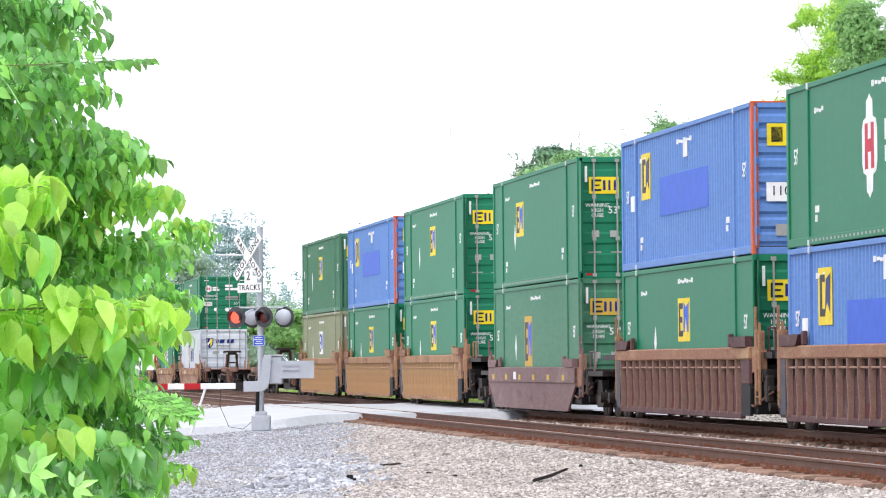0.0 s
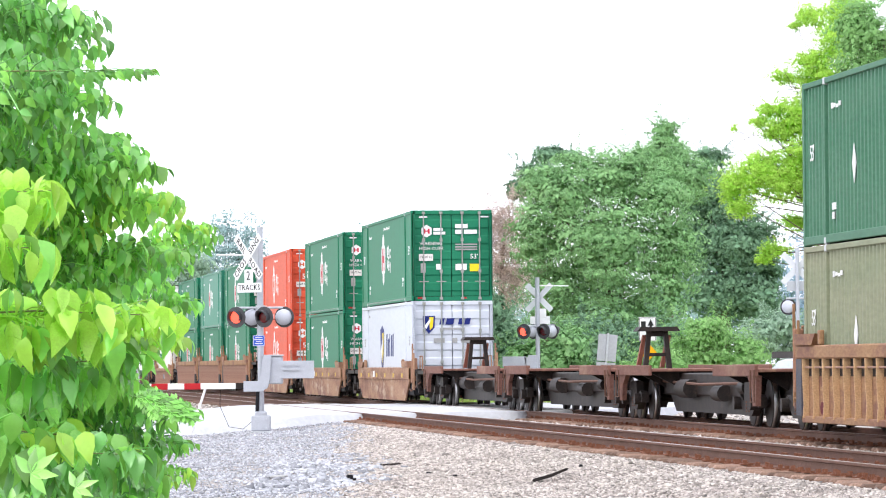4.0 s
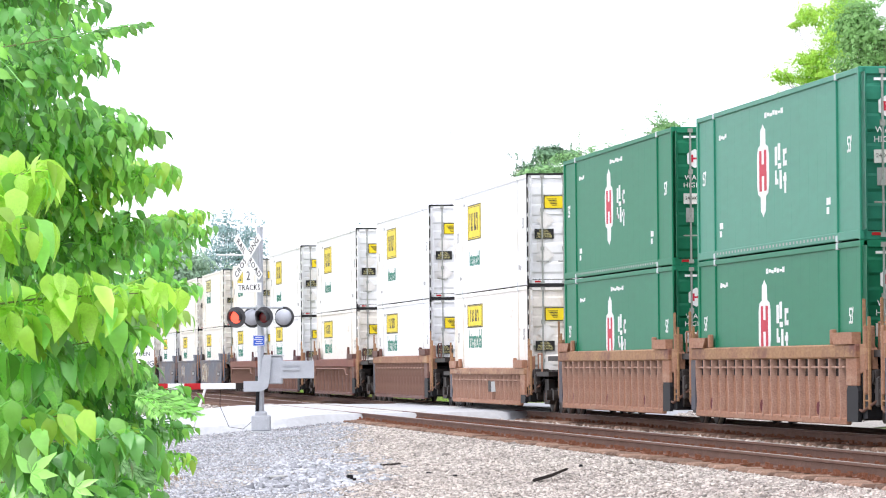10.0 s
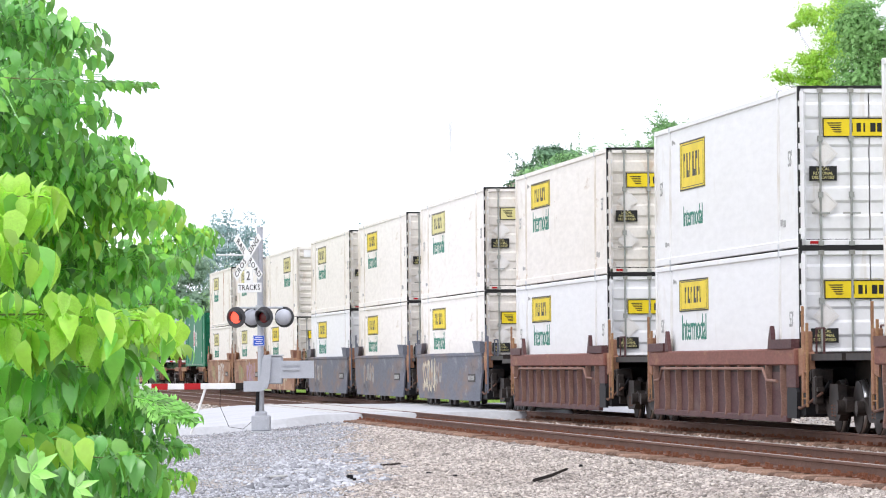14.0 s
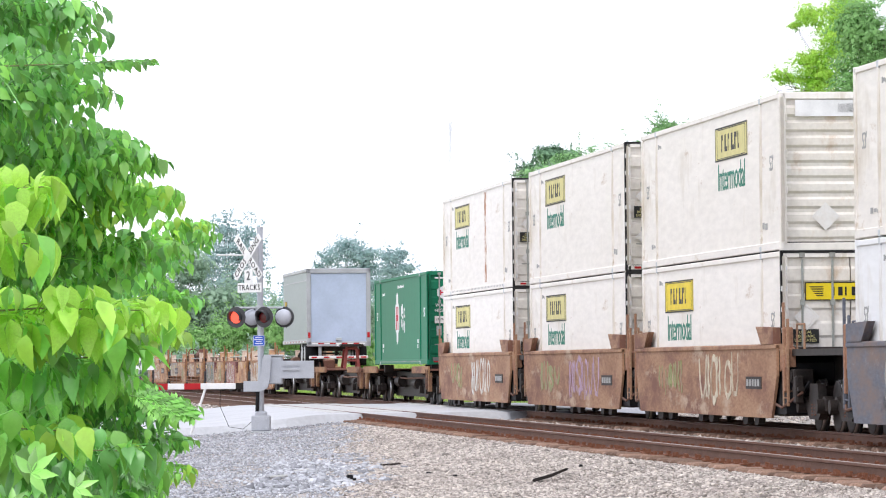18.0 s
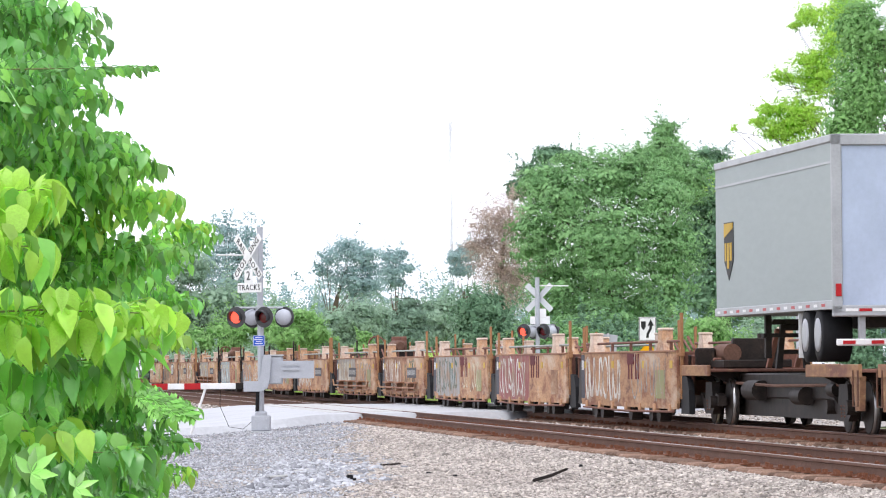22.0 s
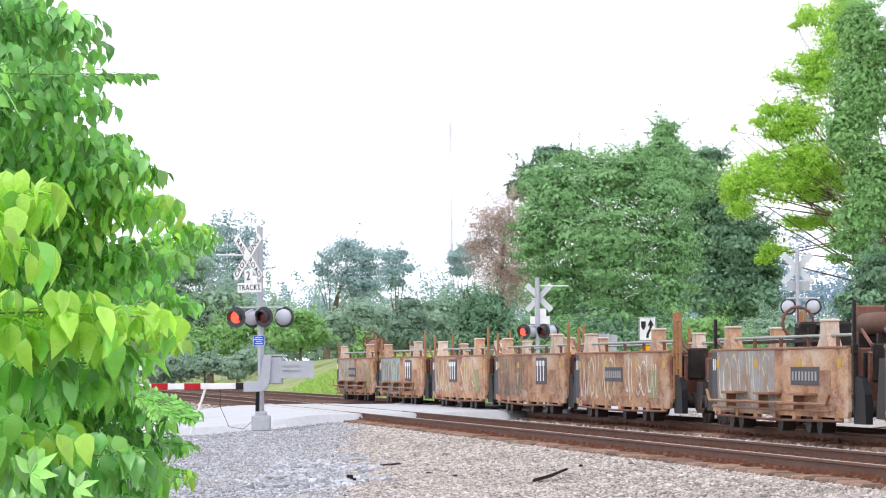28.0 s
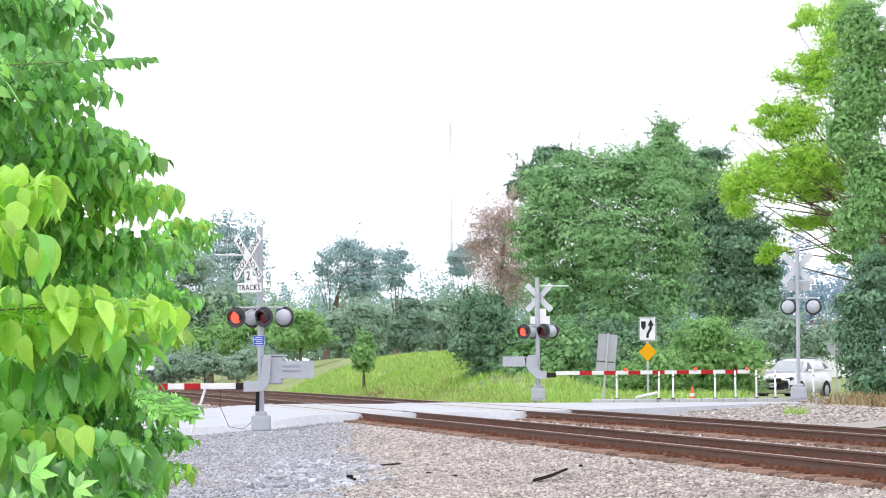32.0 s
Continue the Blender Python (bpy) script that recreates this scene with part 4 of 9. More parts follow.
def shell(label, paint, style="flat", ends="doors", trim=None, rods=True, rod_mat=None, frame_mat=None, rail_mat=None, holes=True, door_mat=None):
    c = thing("container", label, "shipping container", "containers on the train")
    fm = frame_mat or paint
    rl = rail_mat or paint
    part("roof", shared("roof", "roof", paint, lambda: Geo().box(.05, CL - .05, -CW + .02, CW - .02, CH - .06, CH - .012)), paint, c)
    part("floor", shared("floor", "floor", M_GRIMESHADE, lambda: Geo().box(.05, CL - .05, -CW + .03, CW - .03, .06, .16)), M_GRIMESHADE, c)
    part("side_wall", shared(("side", style, -1), "side_wall", paint, lambda: side_wall(style, -CW, -1)), paint, c)
    part("side_wall", shared(("side", style, 1), "side_wall", paint, lambda: side_wall(style, CW, 1)), paint, c)
    for sy in (-1, 1):
        y0, y1 = (-CW, -CW + .07) if sy < 0 else (CW - .07, CW)
        part("top_rail", shared(("tr", sy), "top_rail", rl, lambda: Geo().box(.1, CL - .1, y0 - .004 * (sy < 0), y1 + .004 * (sy > 0), CH - .11, CH - .01, .012)), rl, c)
        part("bottom_rail", shared(("br", sy), "bottom_rail", rl, lambda: Geo().box(.1, CL - .1, y0 - .004 * (sy < 0), y1 + .004 * (sy > 0), .02, .17, .012)), rl, c)
        for x in (POST40, CL - POST40):
            part("side_post", shared(("sp", sy), "side_post", paint, lambda: Geo().box(-.055, .055, y0 - .006 * (sy < 0), y1 + .006 * (sy > 0), .02, CH - .01, .01)), paint, c, "", pose(x, 0, 0))
            if sy > 0:
                continue
            part("casting", shared(("ca", sy), "casting", M_GALV, lambda: Geo().box(-.09, .09, y0 - .009 * (sy < 0), y1 + .009 * (sy > 0), CH - .13, CH, .015)), M_GALV, c, "", pose(x, 0, 0))
            part("casting", shared(("ca", sy), "casting", M_GALV, lambda: Geo()), M_GALV, c, "", pose(x, 0, -CH + .13))
        for x in (0, CL - .16):
            mat = trim if (trim and x > 1) else fm
            part("corner_post", shared(("cp", sy, x > 1), "corner_post", mat, lambda: Geo().box(x, x + .16, y0 - .004 * (sy < 0), y1 + .06 * (sy < 0) + .004 * (sy > 0) - .06 * 0, .0, CH, .012)), mat, c)
    if holes:
        g = Geo()
        for i in range(36):
            x = 2.3 + i * .33
            g.box(x, x + .13, -CW - .007, -CW - .003, .075, .125)
        tagged(part("fork_mark_strip", shared("holes", "fork_mark_strip", M_DECALGREY, lambda: g), M_DECALGREY, c, "row of pale slots along the bottom rail"), kind="stuff")
    # plain rear end, never faced
    part("rear_wall", shared("rear", "rear_wall", paint, lambda: Geo().box(.0, .05, -CW + .05, CW - .05, .05, CH - .03)), paint, c)
    part("end_header", shared("efh", "end_header", fm, lambda: Geo().box(CL - .14, CL, -CW + .05, CW - .05, CH - .13, CH, .01)), fm, c)
    part("end_sill", shared("efs", "end_sill", fm, lambda: Geo().box(CL - .14, CL, -CW + .05, CW - .05, 0, .14, .01)), fm, c)
    if ends == "doors":
        for sy in (-1, 1):
            def door():
                pts = [(CL - .09, .14), (CL - .05, .14)]
                for k in range(5):
                    z = .3 + k * .5
                    pts += [(CL - .05, z), (CL - .018, z + .05), (CL - .018, z + .26), (CL - .05, z + .31)]
                pts += [(CL - .05, CH - .13), (CL - .09, CH - .13)]
                return Geo().prism([(x, z) for x, z in pts], 1, min(sy * .012, sy * 1.2), max(sy * .012, sy * 1.2))
            d = part("door", shared(("door", sy), "door", door_mat or paint, door), paint, c, "ribbed container door")
            if rods:
                for k, yy in enumerate((.34, .9)):
                    r = part("lock_rod", shared("rod", "lock_rod", rod_mat or M_ROD, lambda: Geo().tube([(0, 0, .05), (0, 0, CH - .05)], .022, 8).box(-.02, .03, -.05, .05, .04, .12).box(-.02, .03, -.05, .05, CH - .12, CH - .04).box(-.02, .03, -.045, .045, .9, 1.0).box(-.02, .03, -.045, .045, 1.9, 2.0)), rod_mat or M_ROD, d, "galvanised locking rod", pose(CL + .012, sy * yy, 0))
                    part("handle", shared("handle", "handle", rod_mat or M_ROD, lambda: Geo().box(0, .02, -.16, .16, -.015, .015, .004)), rod_mat or M_ROD, d, "", pose(CL + .03, sy * yy, .62))
            for k in range(4 if sy < 0 else 0):
                part("hinge", shared("hinge", "hinge", fm, lambda: Geo().box(-.03, .02, -.05, .05, -.07, .07, .01)), fm, d, "", pose(CL, sy * 1.21, .45 + k * .66))
        for y in (-1.1, .3):
            k = part("reflector", shared("refl", "reflector", M_RED, lambda: Geo().box(0, .01, 0, .17, 0, .05)), M_RED, c, "red and white reflective strip", pose(CL + .001, y, .07))
    else:
        def wall():
            if ends == "ribs":
                pts = [(CL - .1, .13), (CL - .06, .13)]
                for k in range(9):
                    z = .2 + k * .28
                    pts += [(CL - .06, z), (CL - .015, z + .05), (CL - .015, z + .17), (CL - .06, z + .22)]
                pts += [(CL - .06, CH - .12), (CL - .1, CH - .12)]
                return Geo().prism(pts, 1, -CW + .06, CW - .06)
            pts = [(CL - .1, -CW + .06), (CL - .06, -CW + .06)]
            for k in range(11):
                y = -1.15 + k * .21
                pts += [(CL - .06, y), (CL - .02, y + .03), (CL - .02, y + .12), (CL - .06, y + .15)]
            pts += [(CL - .06, CW - .06), (CL - .1, CW - .06)]
            return Geo().prism(pts, 2, .13, CH - .12)
        part("end_wall", shared(("ew", ends), "end_wall", door_mat or paint, wall), paint, c, "pressed steel end wall")
        for k in range(4):
            part("hinge", shared("hinge", "hinge", fm, lambda: Geo().box(-.03, .02, -.05, .05, -.07, .07, .01)), fm, c, "", pose(CL, -1.2, .45 + k * .66))
    # length figures and small rows of unreadable writing on the side
    pale = paint in (M_WHITE, M_CREAM, M_SWIFT)
    small = M_DECALGREY if pale else M_DECALWHITE
    for x, z in ((.75, 1.62), (15.2, 1.62)):
        side_text(c, "53'", x, z, .4, small, .8)
    for x, z, w, h, k in ((2.5, .42, .34, .12, 2), (13.2, .52, .34, .12, 2), (7.4, 2.5, .2, .1, 7), (2.5, 2.32, .16, .1, 4)) if not pale else ((14.0, .42, .2, .16, 3), (1.2, .4, .2, .1, 3), (2.2, 2.5, .1, .1, 3)):
        def row():
            g = Geo()
            for q in range(k):
                if k == 2:
                    g.box(0, w * (.6 + .4 * q), -CW + .02, -CW + .034, q * .16, q * .16 + h)
                else:
                    g.box(q * w * 1.35, q * w * 1.35 + w, -CW + .02, -CW + .034, .02 * (q % 2), h - .02 * (q % 3))
            return g
        tagged(part("small_writing", shared(("row", w, h, k), "small_writing", small, row), small, c, "", pose(x, 0, z)), kind="stuff")
    return c


def ring(cx, cz, rx, rz, n=6, turn=0.0):
    return [(cx + rx * math.cos(turn + 2 * math.pi * k / n), cz + rz * math.sin(turn + 2 * math.pi * k / n)) for k in range(n)]


def hub(label, paint, orange=False):
    c = shell(label, paint, holes=not orange)
    y0, y1 = -CW + .021, -CW + .034
    pts = [(0, 1.08), (.12, .98), (.2, .95), (.22, .78), (.42, .7), (.5, .45), (.5, -.45), (.42, -.7), (.22, -.78), (.2, -.95), (.12, -.98), (0, -1.08), (-.12, -.98), (-.2, -.95), (-.22, -.78), (-.42, -.7), (-.5, -.45), (-.5, .45), (-.42, .7), (-.22, .78), (-.2, .95), (-.12, .98)]
    lg = part("logo", shared("hublogo", "logo", M_DECALWHITE, lambda: Geo().prism([(x * 1.2, z * (.62 if abs(z) < .9 else .8)) for x, z in pts], 1, y0, y1)), M_DECALWHITE, c, "tall pointed white emblem", pose(7.2, 0, 1.53))
    red = M_ORANGETRIM if orange else M_DECALPINK
    part("emblem", shared("hubh", "emblem", red, lambda: Geo().box(-.36, -.13, y0 - .004, y0 + .002, -.38, .38).box(.13, .36, y0 - .004, y0 + .002, -.38, .38).box(-.13, .13, y0 - .004, y0 + .002, -.1, .12)), red, lg, "two upright bars")
    g = Geo()
    for i, (x, z, w, h) in enumerate(((7.55, 1.62, .22, .55), (7.85, 1.5, .3, .16), (7.85, 1.75, .22, .5), (8.35, 1.55, .34, .15), (8.35, 1.9, .34, .15), (8.35, 1.55, .14, .5), (7.55, 1.05, .3, .16), (7.55, 1.05, .15, .42), (8.0, .9, .2, .55), (8.35, 1.1, .3, .15), (8.45, .75, .16, .6))):
        g.box(x + .85, x + .85 + w, y0, y1, z * .62 + .57, z * .62 + .57 + h * .62)
    tagged(part("wordmark", shared("hubword", "wordmark", M_DECALWHITE, lambda: g), M_DECALWHITE, c, "white blocks of a painted wordmark"), kind="stuff")
    # door end
    hx = part("door_emblem", shared("hubhex", "door_emblem", M_DECALWHITE, lambda: Geo().prism(ring(-.8, 2.23, .19, .2, 6, math.pi / 6), 0, CL + .002, CL + .01)), M_DECALWHITE, c, "white hexagon with a red mark")
    part("emblem", shared("hexh", "emblem", red, lambda: Geo().box(CL + .009, CL + .015, -.9, -.84, 2.15, 2.31).box(CL + .009, CL + .015, -.76, -.7, 2.15, 2.31).box(CL + .009, CL + .015, -.84, -.76, 2.21, 2.25)), red, hx)
    for yy, z, w in ((-.58, 2.24, .3), (-.58, 2.12, .38)):
        end_bars(c, M_DECALWHITE, yy, z, w, .09)
    if orange:
        end_text(c, "53'", -.62, 1.72, .3, M_DECALWHITE)
    else:
        end_text(c, "WARNING", -.66, 1.83, .145, M_DECALWHITE, 1.06)
        end_text(c, "HIGH CUBE", -.66, 1.67, .145, M_DECALWHITE, 1.06)
    pl = part("weight_plate", shared("wplate", "weight_plate", M_PLACARD, lambda: Geo().box(CL + .002, CL + .01, -1.05, -.6, 1.28, 1.5)), M_DECALWHITE, c, "white weight plate")
    end_text(c, "24.000 lbs", -.82, 1.4, .095, M_DECALBLACK)
    end_bars(c, M_DECALGREY, -1.0, .9, .16, .3, "sticker")
    end_bars(c, M_DECALWHITE, -.5, 1.0, .18, .18, "sticker")
    if not orange:
        for i, z in enumerate((1.62, 1.7, 1.78)):
            end_bars(c, M_DECALGREY, .12, z, .7, .045)
        for yy, w in ((.12, .2), (.4, .42)):
            end_bars(c, M_DECALWHITE, yy, 2.14 if w < .3 else 2.14, w, .13)
        end_bars(c, M_DECALWHITE, .12, 2.32, .4, .13)
        end_text(c, "53'", .72, 1.41, .22, M_DECALWHITE)
        end_bars(c, M_DECALWHITE, .12, .98, .36, .2, "sticker")
        end_bars(c, M_DECALYELLOW, .58, .94, .34, .24, "sticker")
    for yy in (-1.12, .86):
        end_bars(c, M_DECALWHITE, yy + .08, 2.66, .26, .045, "top_strip")
    return c


def emp(label, paint, style="flat", ends="doors", logo=None, at=8.1):
    c = shell(label, paint, style, ends, holes=style == "flat")
    lm = logo or M_DECALYELLOW
    y0, y1 = -CW + .021, -CW + .034
    lg = part("logo", shared("emplogo", "logo", lm, lambda: Geo().box(-.85, .85, y0, y1, -.52, .52)), lm, c, "square logo panel", pose(at, 0, 1.45 if paint is M_FADEGREEN else 1.75) @ Matrix.Diagonal((.85, 1, 1.25 if paint is M_FADEGREEN else .86, 1)))
    part("emblem", shared("empk", "emblem", M_DECALBLACK, lambda: Geo().box(-.72, -.5, y0 - .004, y0 + .002, -.4, .4).box(-.5, -.12, y0 - .004, y0 + .002, .26, .4).box(-.5, -.2, y0 - .004, y0 + .002, -.07, .07).box(-.5, -.12, y0 - .004, y0 + .002, -.4, -.26)), M_DECALBLACK, lg)
    part("emblem", shared("empb", "emblem", M_DECALBLUE, lambda: Geo().prism([(-.05, -.3), (.1, -.3), (.3, .1), (.5, -.3), (.7, -.3), (.75, .42), (.3, .3), (.0, .42)], 1, y0 - .004, y0 + .002)), M_DECALBLUE, lg)
    part("placard", shared("dia", "placard", M_DECALWHITE, lambda: Geo().prism([(0, .34), (.16, 0), (0, -.34), (-.16, 0)], 1, y0, y1)), M_DECALWHITE, c, "", pose(4.4, 0, 1.3))
    if ends == "doors":
        dl = part("door_logo", shared("empdl", "door_logo", lm, lambda: Geo().box(CL + .002, CL + .01, -1.02, -.3, 2.02, 2.42)), lm, c, "yellow door logo")
        part("emblem", shared("empd1", "emblem", M_DECALBLACK, lambda: Geo().box(CL + .009, CL + .015, -.96, -.88, 2.08, 2.36).box(CL + .009, CL + .015, -.88, -.72, 2.08, 2.13).box(CL + .009, CL + .015, -.88, -.72, 2.31, 2.36).box(CL + .009, CL + .015, -.88, -.76, 2.2, 2.24)), M_DECALBLACK, dl)
        part("emblem", shared("empd2", "emblem", M_DECALNAVY, lambda: Geo().box(CL + .009, CL + .015, -.68, -.62, 2.1, 2.34).box(CL + .009, CL + .015, -.55, -.5, 2.1, 2.34).box(CL + .009, CL + .015, -.42, -.37, 2.1, 2.34)), M_DECALNAVY, dl)
        end_text(c, "WARNING", -.82, 1.74, .12, M_DECALWHITE)
        end_text(c, "HIGH", -.82, 1.62, .12, M_DECALWHITE)
        end_text(c, "CUBE", -.82, 1.5, .12, M_DECALWHITE)
        end_text(c, "53'", -.42, 1.62, .24, M_DECALWHITE)
        for yy in (-.96, -.52):
            end_bars(c, M_DECALGREY, yy, .98, .18, .16, "sticker")
    else:
        dl = part("end_logo", shared("empdl", "end_logo", lm, lambda: Geo()), lm, c, "logo panel on the end")
        end_text(c, "WARNING", -.75, 1.9, .12, M_DECALWHITE)
        end_text(c, "53'", -.75, 1.5, .22, M_DECALWHITE)
        end_bars(c, M_DECALWHITE, -.85, .75, .3, .4, "sticker")
    end_bars(c, M_DECALWHITE, -1.12, 2.3, .06, .38, "post_strip")
    return c


def blue_box():
    c = shell("chalky blue corrugated container with orange end posts", M_BLUE, "corrugated", "ribs", trim=M_ORANGETRIM, holes=False)
    y0, y1 = -CW + .021, -CW + .034
    lg = part("logo", shared("bluelogo", "logo", M_DECALYELLOW, lambda: Geo().box(-.6, .6, y0, y1, -.5, .5)), M_DECALYELLOW, c, "yellow logo panel", pose(3.3, 0, 2.0))
    part("emblem", shared("bluek", "emblem", M_DECALBLACK, lambda: Geo().box(-.45, -.25, y0 - .004, y0 + .002, -.35, .38).box(-.25, 0, y0 - .004, y0 + .002, .25, .38).box(-.25, 0, y0 - .004, y0 + .002, -.35, -.22)), M_DECALBLACK, lg)
    part("emblem", shared("blueb", "emblem", M_DECALNAVY, lambda: Geo().prism([(.0, -.3), (.2, -.1), (.45, -.3), (.5, .4), (.1, .3)], 1, y0 - .004, y0 + .002)), M_DECALNAVY, lg)
    part("paint_patch", shared("bluepatch", "paint_patch", M_DECALBLUE, lambda: Geo().box(5.2, 11.2, y0, y1, 1.08, 1.9)), M_DECALBLUE, c, "darker blue painted-over rectangle")
    bars(c, M_DECALWHITE, 8.2, 2.2, .5, .38)
    bars(c, M_DECALWHITE, 1.2, 1.3, .5, .34)
    end_bars(c, M_DECALYELLOW, -1.0, 2.05, .72, .42, "end_logo")
    end_bars(c, M_DECALBLACK, -.92, 2.12, .22, .28, "emblem")
    end_bars(c, M_DECALBLUE, -.62, 2.12, .28, .28, "emblem")
    end_bars(c, M_DECALWHITE, -1.02, 1.0, .72, .36, "height_plate")
    end_text(c, "110\"", -.7, 1.19, .26, M_DECALBLACK)
    end_bars(c, M_DECALGREY, -.85, .35, .3, .22, "sticker")
    part("top_trim", shared("bluetrim", "top_trim", M_ORANGETRIM, lambda: Geo().box(CL - .1, CL + .006, -CW - .006, CW + .006, CH - .03, CH + .004)), M_ORANGETRIM, c, "orange header strip")
    return c


def intermodal(label, paint, logo, plain_end=False, stain=False, small=True):
    c = shell(label, paint, rail_mat=paint, ends="ribs" if plain_end else "doors", holes=stain, door_mat=M_DOORCREAM if paint is M_CREAM else None)
    y0, y1 = -CW + .021, -CW + .034
    x0 = 4.7 if not plain_end else 11.0
    hh, zc, ww = (.33, 2.24, 1.75) if small else (.5, 2.0, 1.5)
    lg = part("logo", shared(("jlogo", small), "logo", logo, lambda: Geo().box(-ww, ww, y0, y1, -hh, hh)), logo, c, "yellow logo panel", pose(x0, 0, zc))
    g, ya, yb, k_ = Geo(), y0 - .004, y0 + .002, hh / .5
    for q, th in ((1.0, .03), (.88, .014)):
        a_, b_ = ww * q, hh * q
        g.box(-a_, a_, ya, yb, b_ - th, b_).box(-a_, a_, ya, yb, -b_, -b_ + th).box(-a_, -a_ + th, ya, yb, -b_ + th, b_ - th).box(a_ - th, a_, ya, yb, -b_ + th, b_ - th)
    for k, w in enumerate((.16, .26, .12, .3, .24, .12)):
        x = -1.05 + k * .36
        g.box(x, x + w * .5, ya, yb, -.24 * k_, .26 * k_).box(x + w * .5, x + w, ya, yb, (-.24 if k % 2 else .1) * k_, (-.1 if k % 2 else .26) * k_)
    part("emblem", shared(("jk", small), "emblem", M_DECALBLACK, lambda: g), M_DECALBLACK, lg, "dark bars on the logo")
    side_text(c, "Intermodal", x0, 1.56 if small else .95, .76 if small else .6, M_DECALGREEN, .9)
    if plain_end:
        end_bars(c, M_DECALWHITE, -1.0, 2.45, 1.4, .3, "end_panel")
        end_bars(c, M_DECALBLACK, -.2, 2.52, .5, .16, "emblem")
        part("placard", shared("jdiae", "placard", M_PLACARD, lambda: Geo().prism([(0, .26), (.26, 0), (0, -.26), (-.26, 0)], 0, CL + .002, CL + .01)), M_DECALGREY, c, "", pose(0, -.45, .62))
        return c
    part("edge_trim", shared("jedge", "edge_trim", M_DECALBLACK, lambda: Geo().box(CL - .06, CL + .006, -CW - .008, -CW + .05, .02, CH, .005).box(CL - .05, CL + .006, -CW, CW, CH - .05, CH + .004).box(CL - .02, CL + .006, -CW, CW, .0, .05)), M_DECALBLACK, c, "thin black edge trim")
    for k in range(7):
        part("hinge", shared("jhinge", "hinge", M_DECALWHITE, lambda: Geo().box(-.05, .012, -.06, .06, -.05, .05, .01)), M_DECALWHITE, c, "", pose(CL + .004, -CW + .06, .3 + k * .38))
    dl = part("door_logo", shared("jdl", "door_logo", logo, lambda: Geo().box(CL + .002, CL + .01, -.85, .55, 1.98, 2.32)), logo, c, "long yellow door panel")
    g2 = Geo().box(CL + .009, CL + .014, -.85, .55, 2.3, 2.32).box(CL + .009, CL + .014, -.85, .55, 1.98, 2.0).box(CL + .009, CL + .014, -.85, -.83, 1.98, 2.32).box(CL + .009, CL + .014, .53, .55, 1.98, 2.32)
    for k in range(5):
        g2.prism([(-.78 + k * .03, 2.24 - k * .04), (-.5, 2.24 - k * .04), (-.53, 2.22 - k * .04), (-.75 + k * .03, 2.22 - k * .04)], 0, CL + .009, CL + .014)
    for k, w in enumerate((.07, .1, .04, .12, .1, .05, .09)):
        g2.box(CL + .009, CL + .014, -.36 + k * .125, -.36 + k * .125 + w * .8, 2.07, 2.23)
    part("emblem", shared("jdk", "emblem", M_DECALBLACK, lambda: g2), M_DECALBLACK, dl)
    bp = part("black_plate", shared("jbp", "black_plate", M_DECALBLACK, lambda: Geo().box(CL + .002, CL + .01, -1.1, -.6, 1.2, 1.46)), M_DECALBLACK, c, "small black notice plate")
    for i, wd in enumerate(("LOCAL", "REGIONAL", "DEDICATED")):
        end_text(c, wd, -.85, 1.405 - i * .075, .075, M_DECALLIME)
    for z in (1.68, .78):
        part("placard", shared("jdia", "placard", M_PLACARD, lambda: Geo().prism([(0, .24), (.24, 0), (.2, 0), (0, .2), (-.2, 0), (-.24, 0)], 0, CL + .002, CL + .012).prism([(-.24, 0), (-.2, 0), (0, -.2), (.2, 0), (.24, 0), (0, -.24)], 0, CL + .002, CL + .012).prism([(0, .19), (.19, 0), (0, -.19), (-.19, 0)], 0, CL + .002, CL + .006)), M_DECALWHITE, c, "diamond placard holder", pose(0, -.82, z))
    if stain:
        part("rust_streak", shared("ruststreak", "rust_streak", M_RUSTRUN, lambda: Geo().prism([(9.9, .25), (10.25, .25), (10.3, 1.2), (10.2, 2.0), (10.35, 2.75), (9.85, 2.75), (9.95, 1.6)], 1, -CW + .023, -CW + .034)), M_RUSTRED, c, "long brown rust streak")
    return c


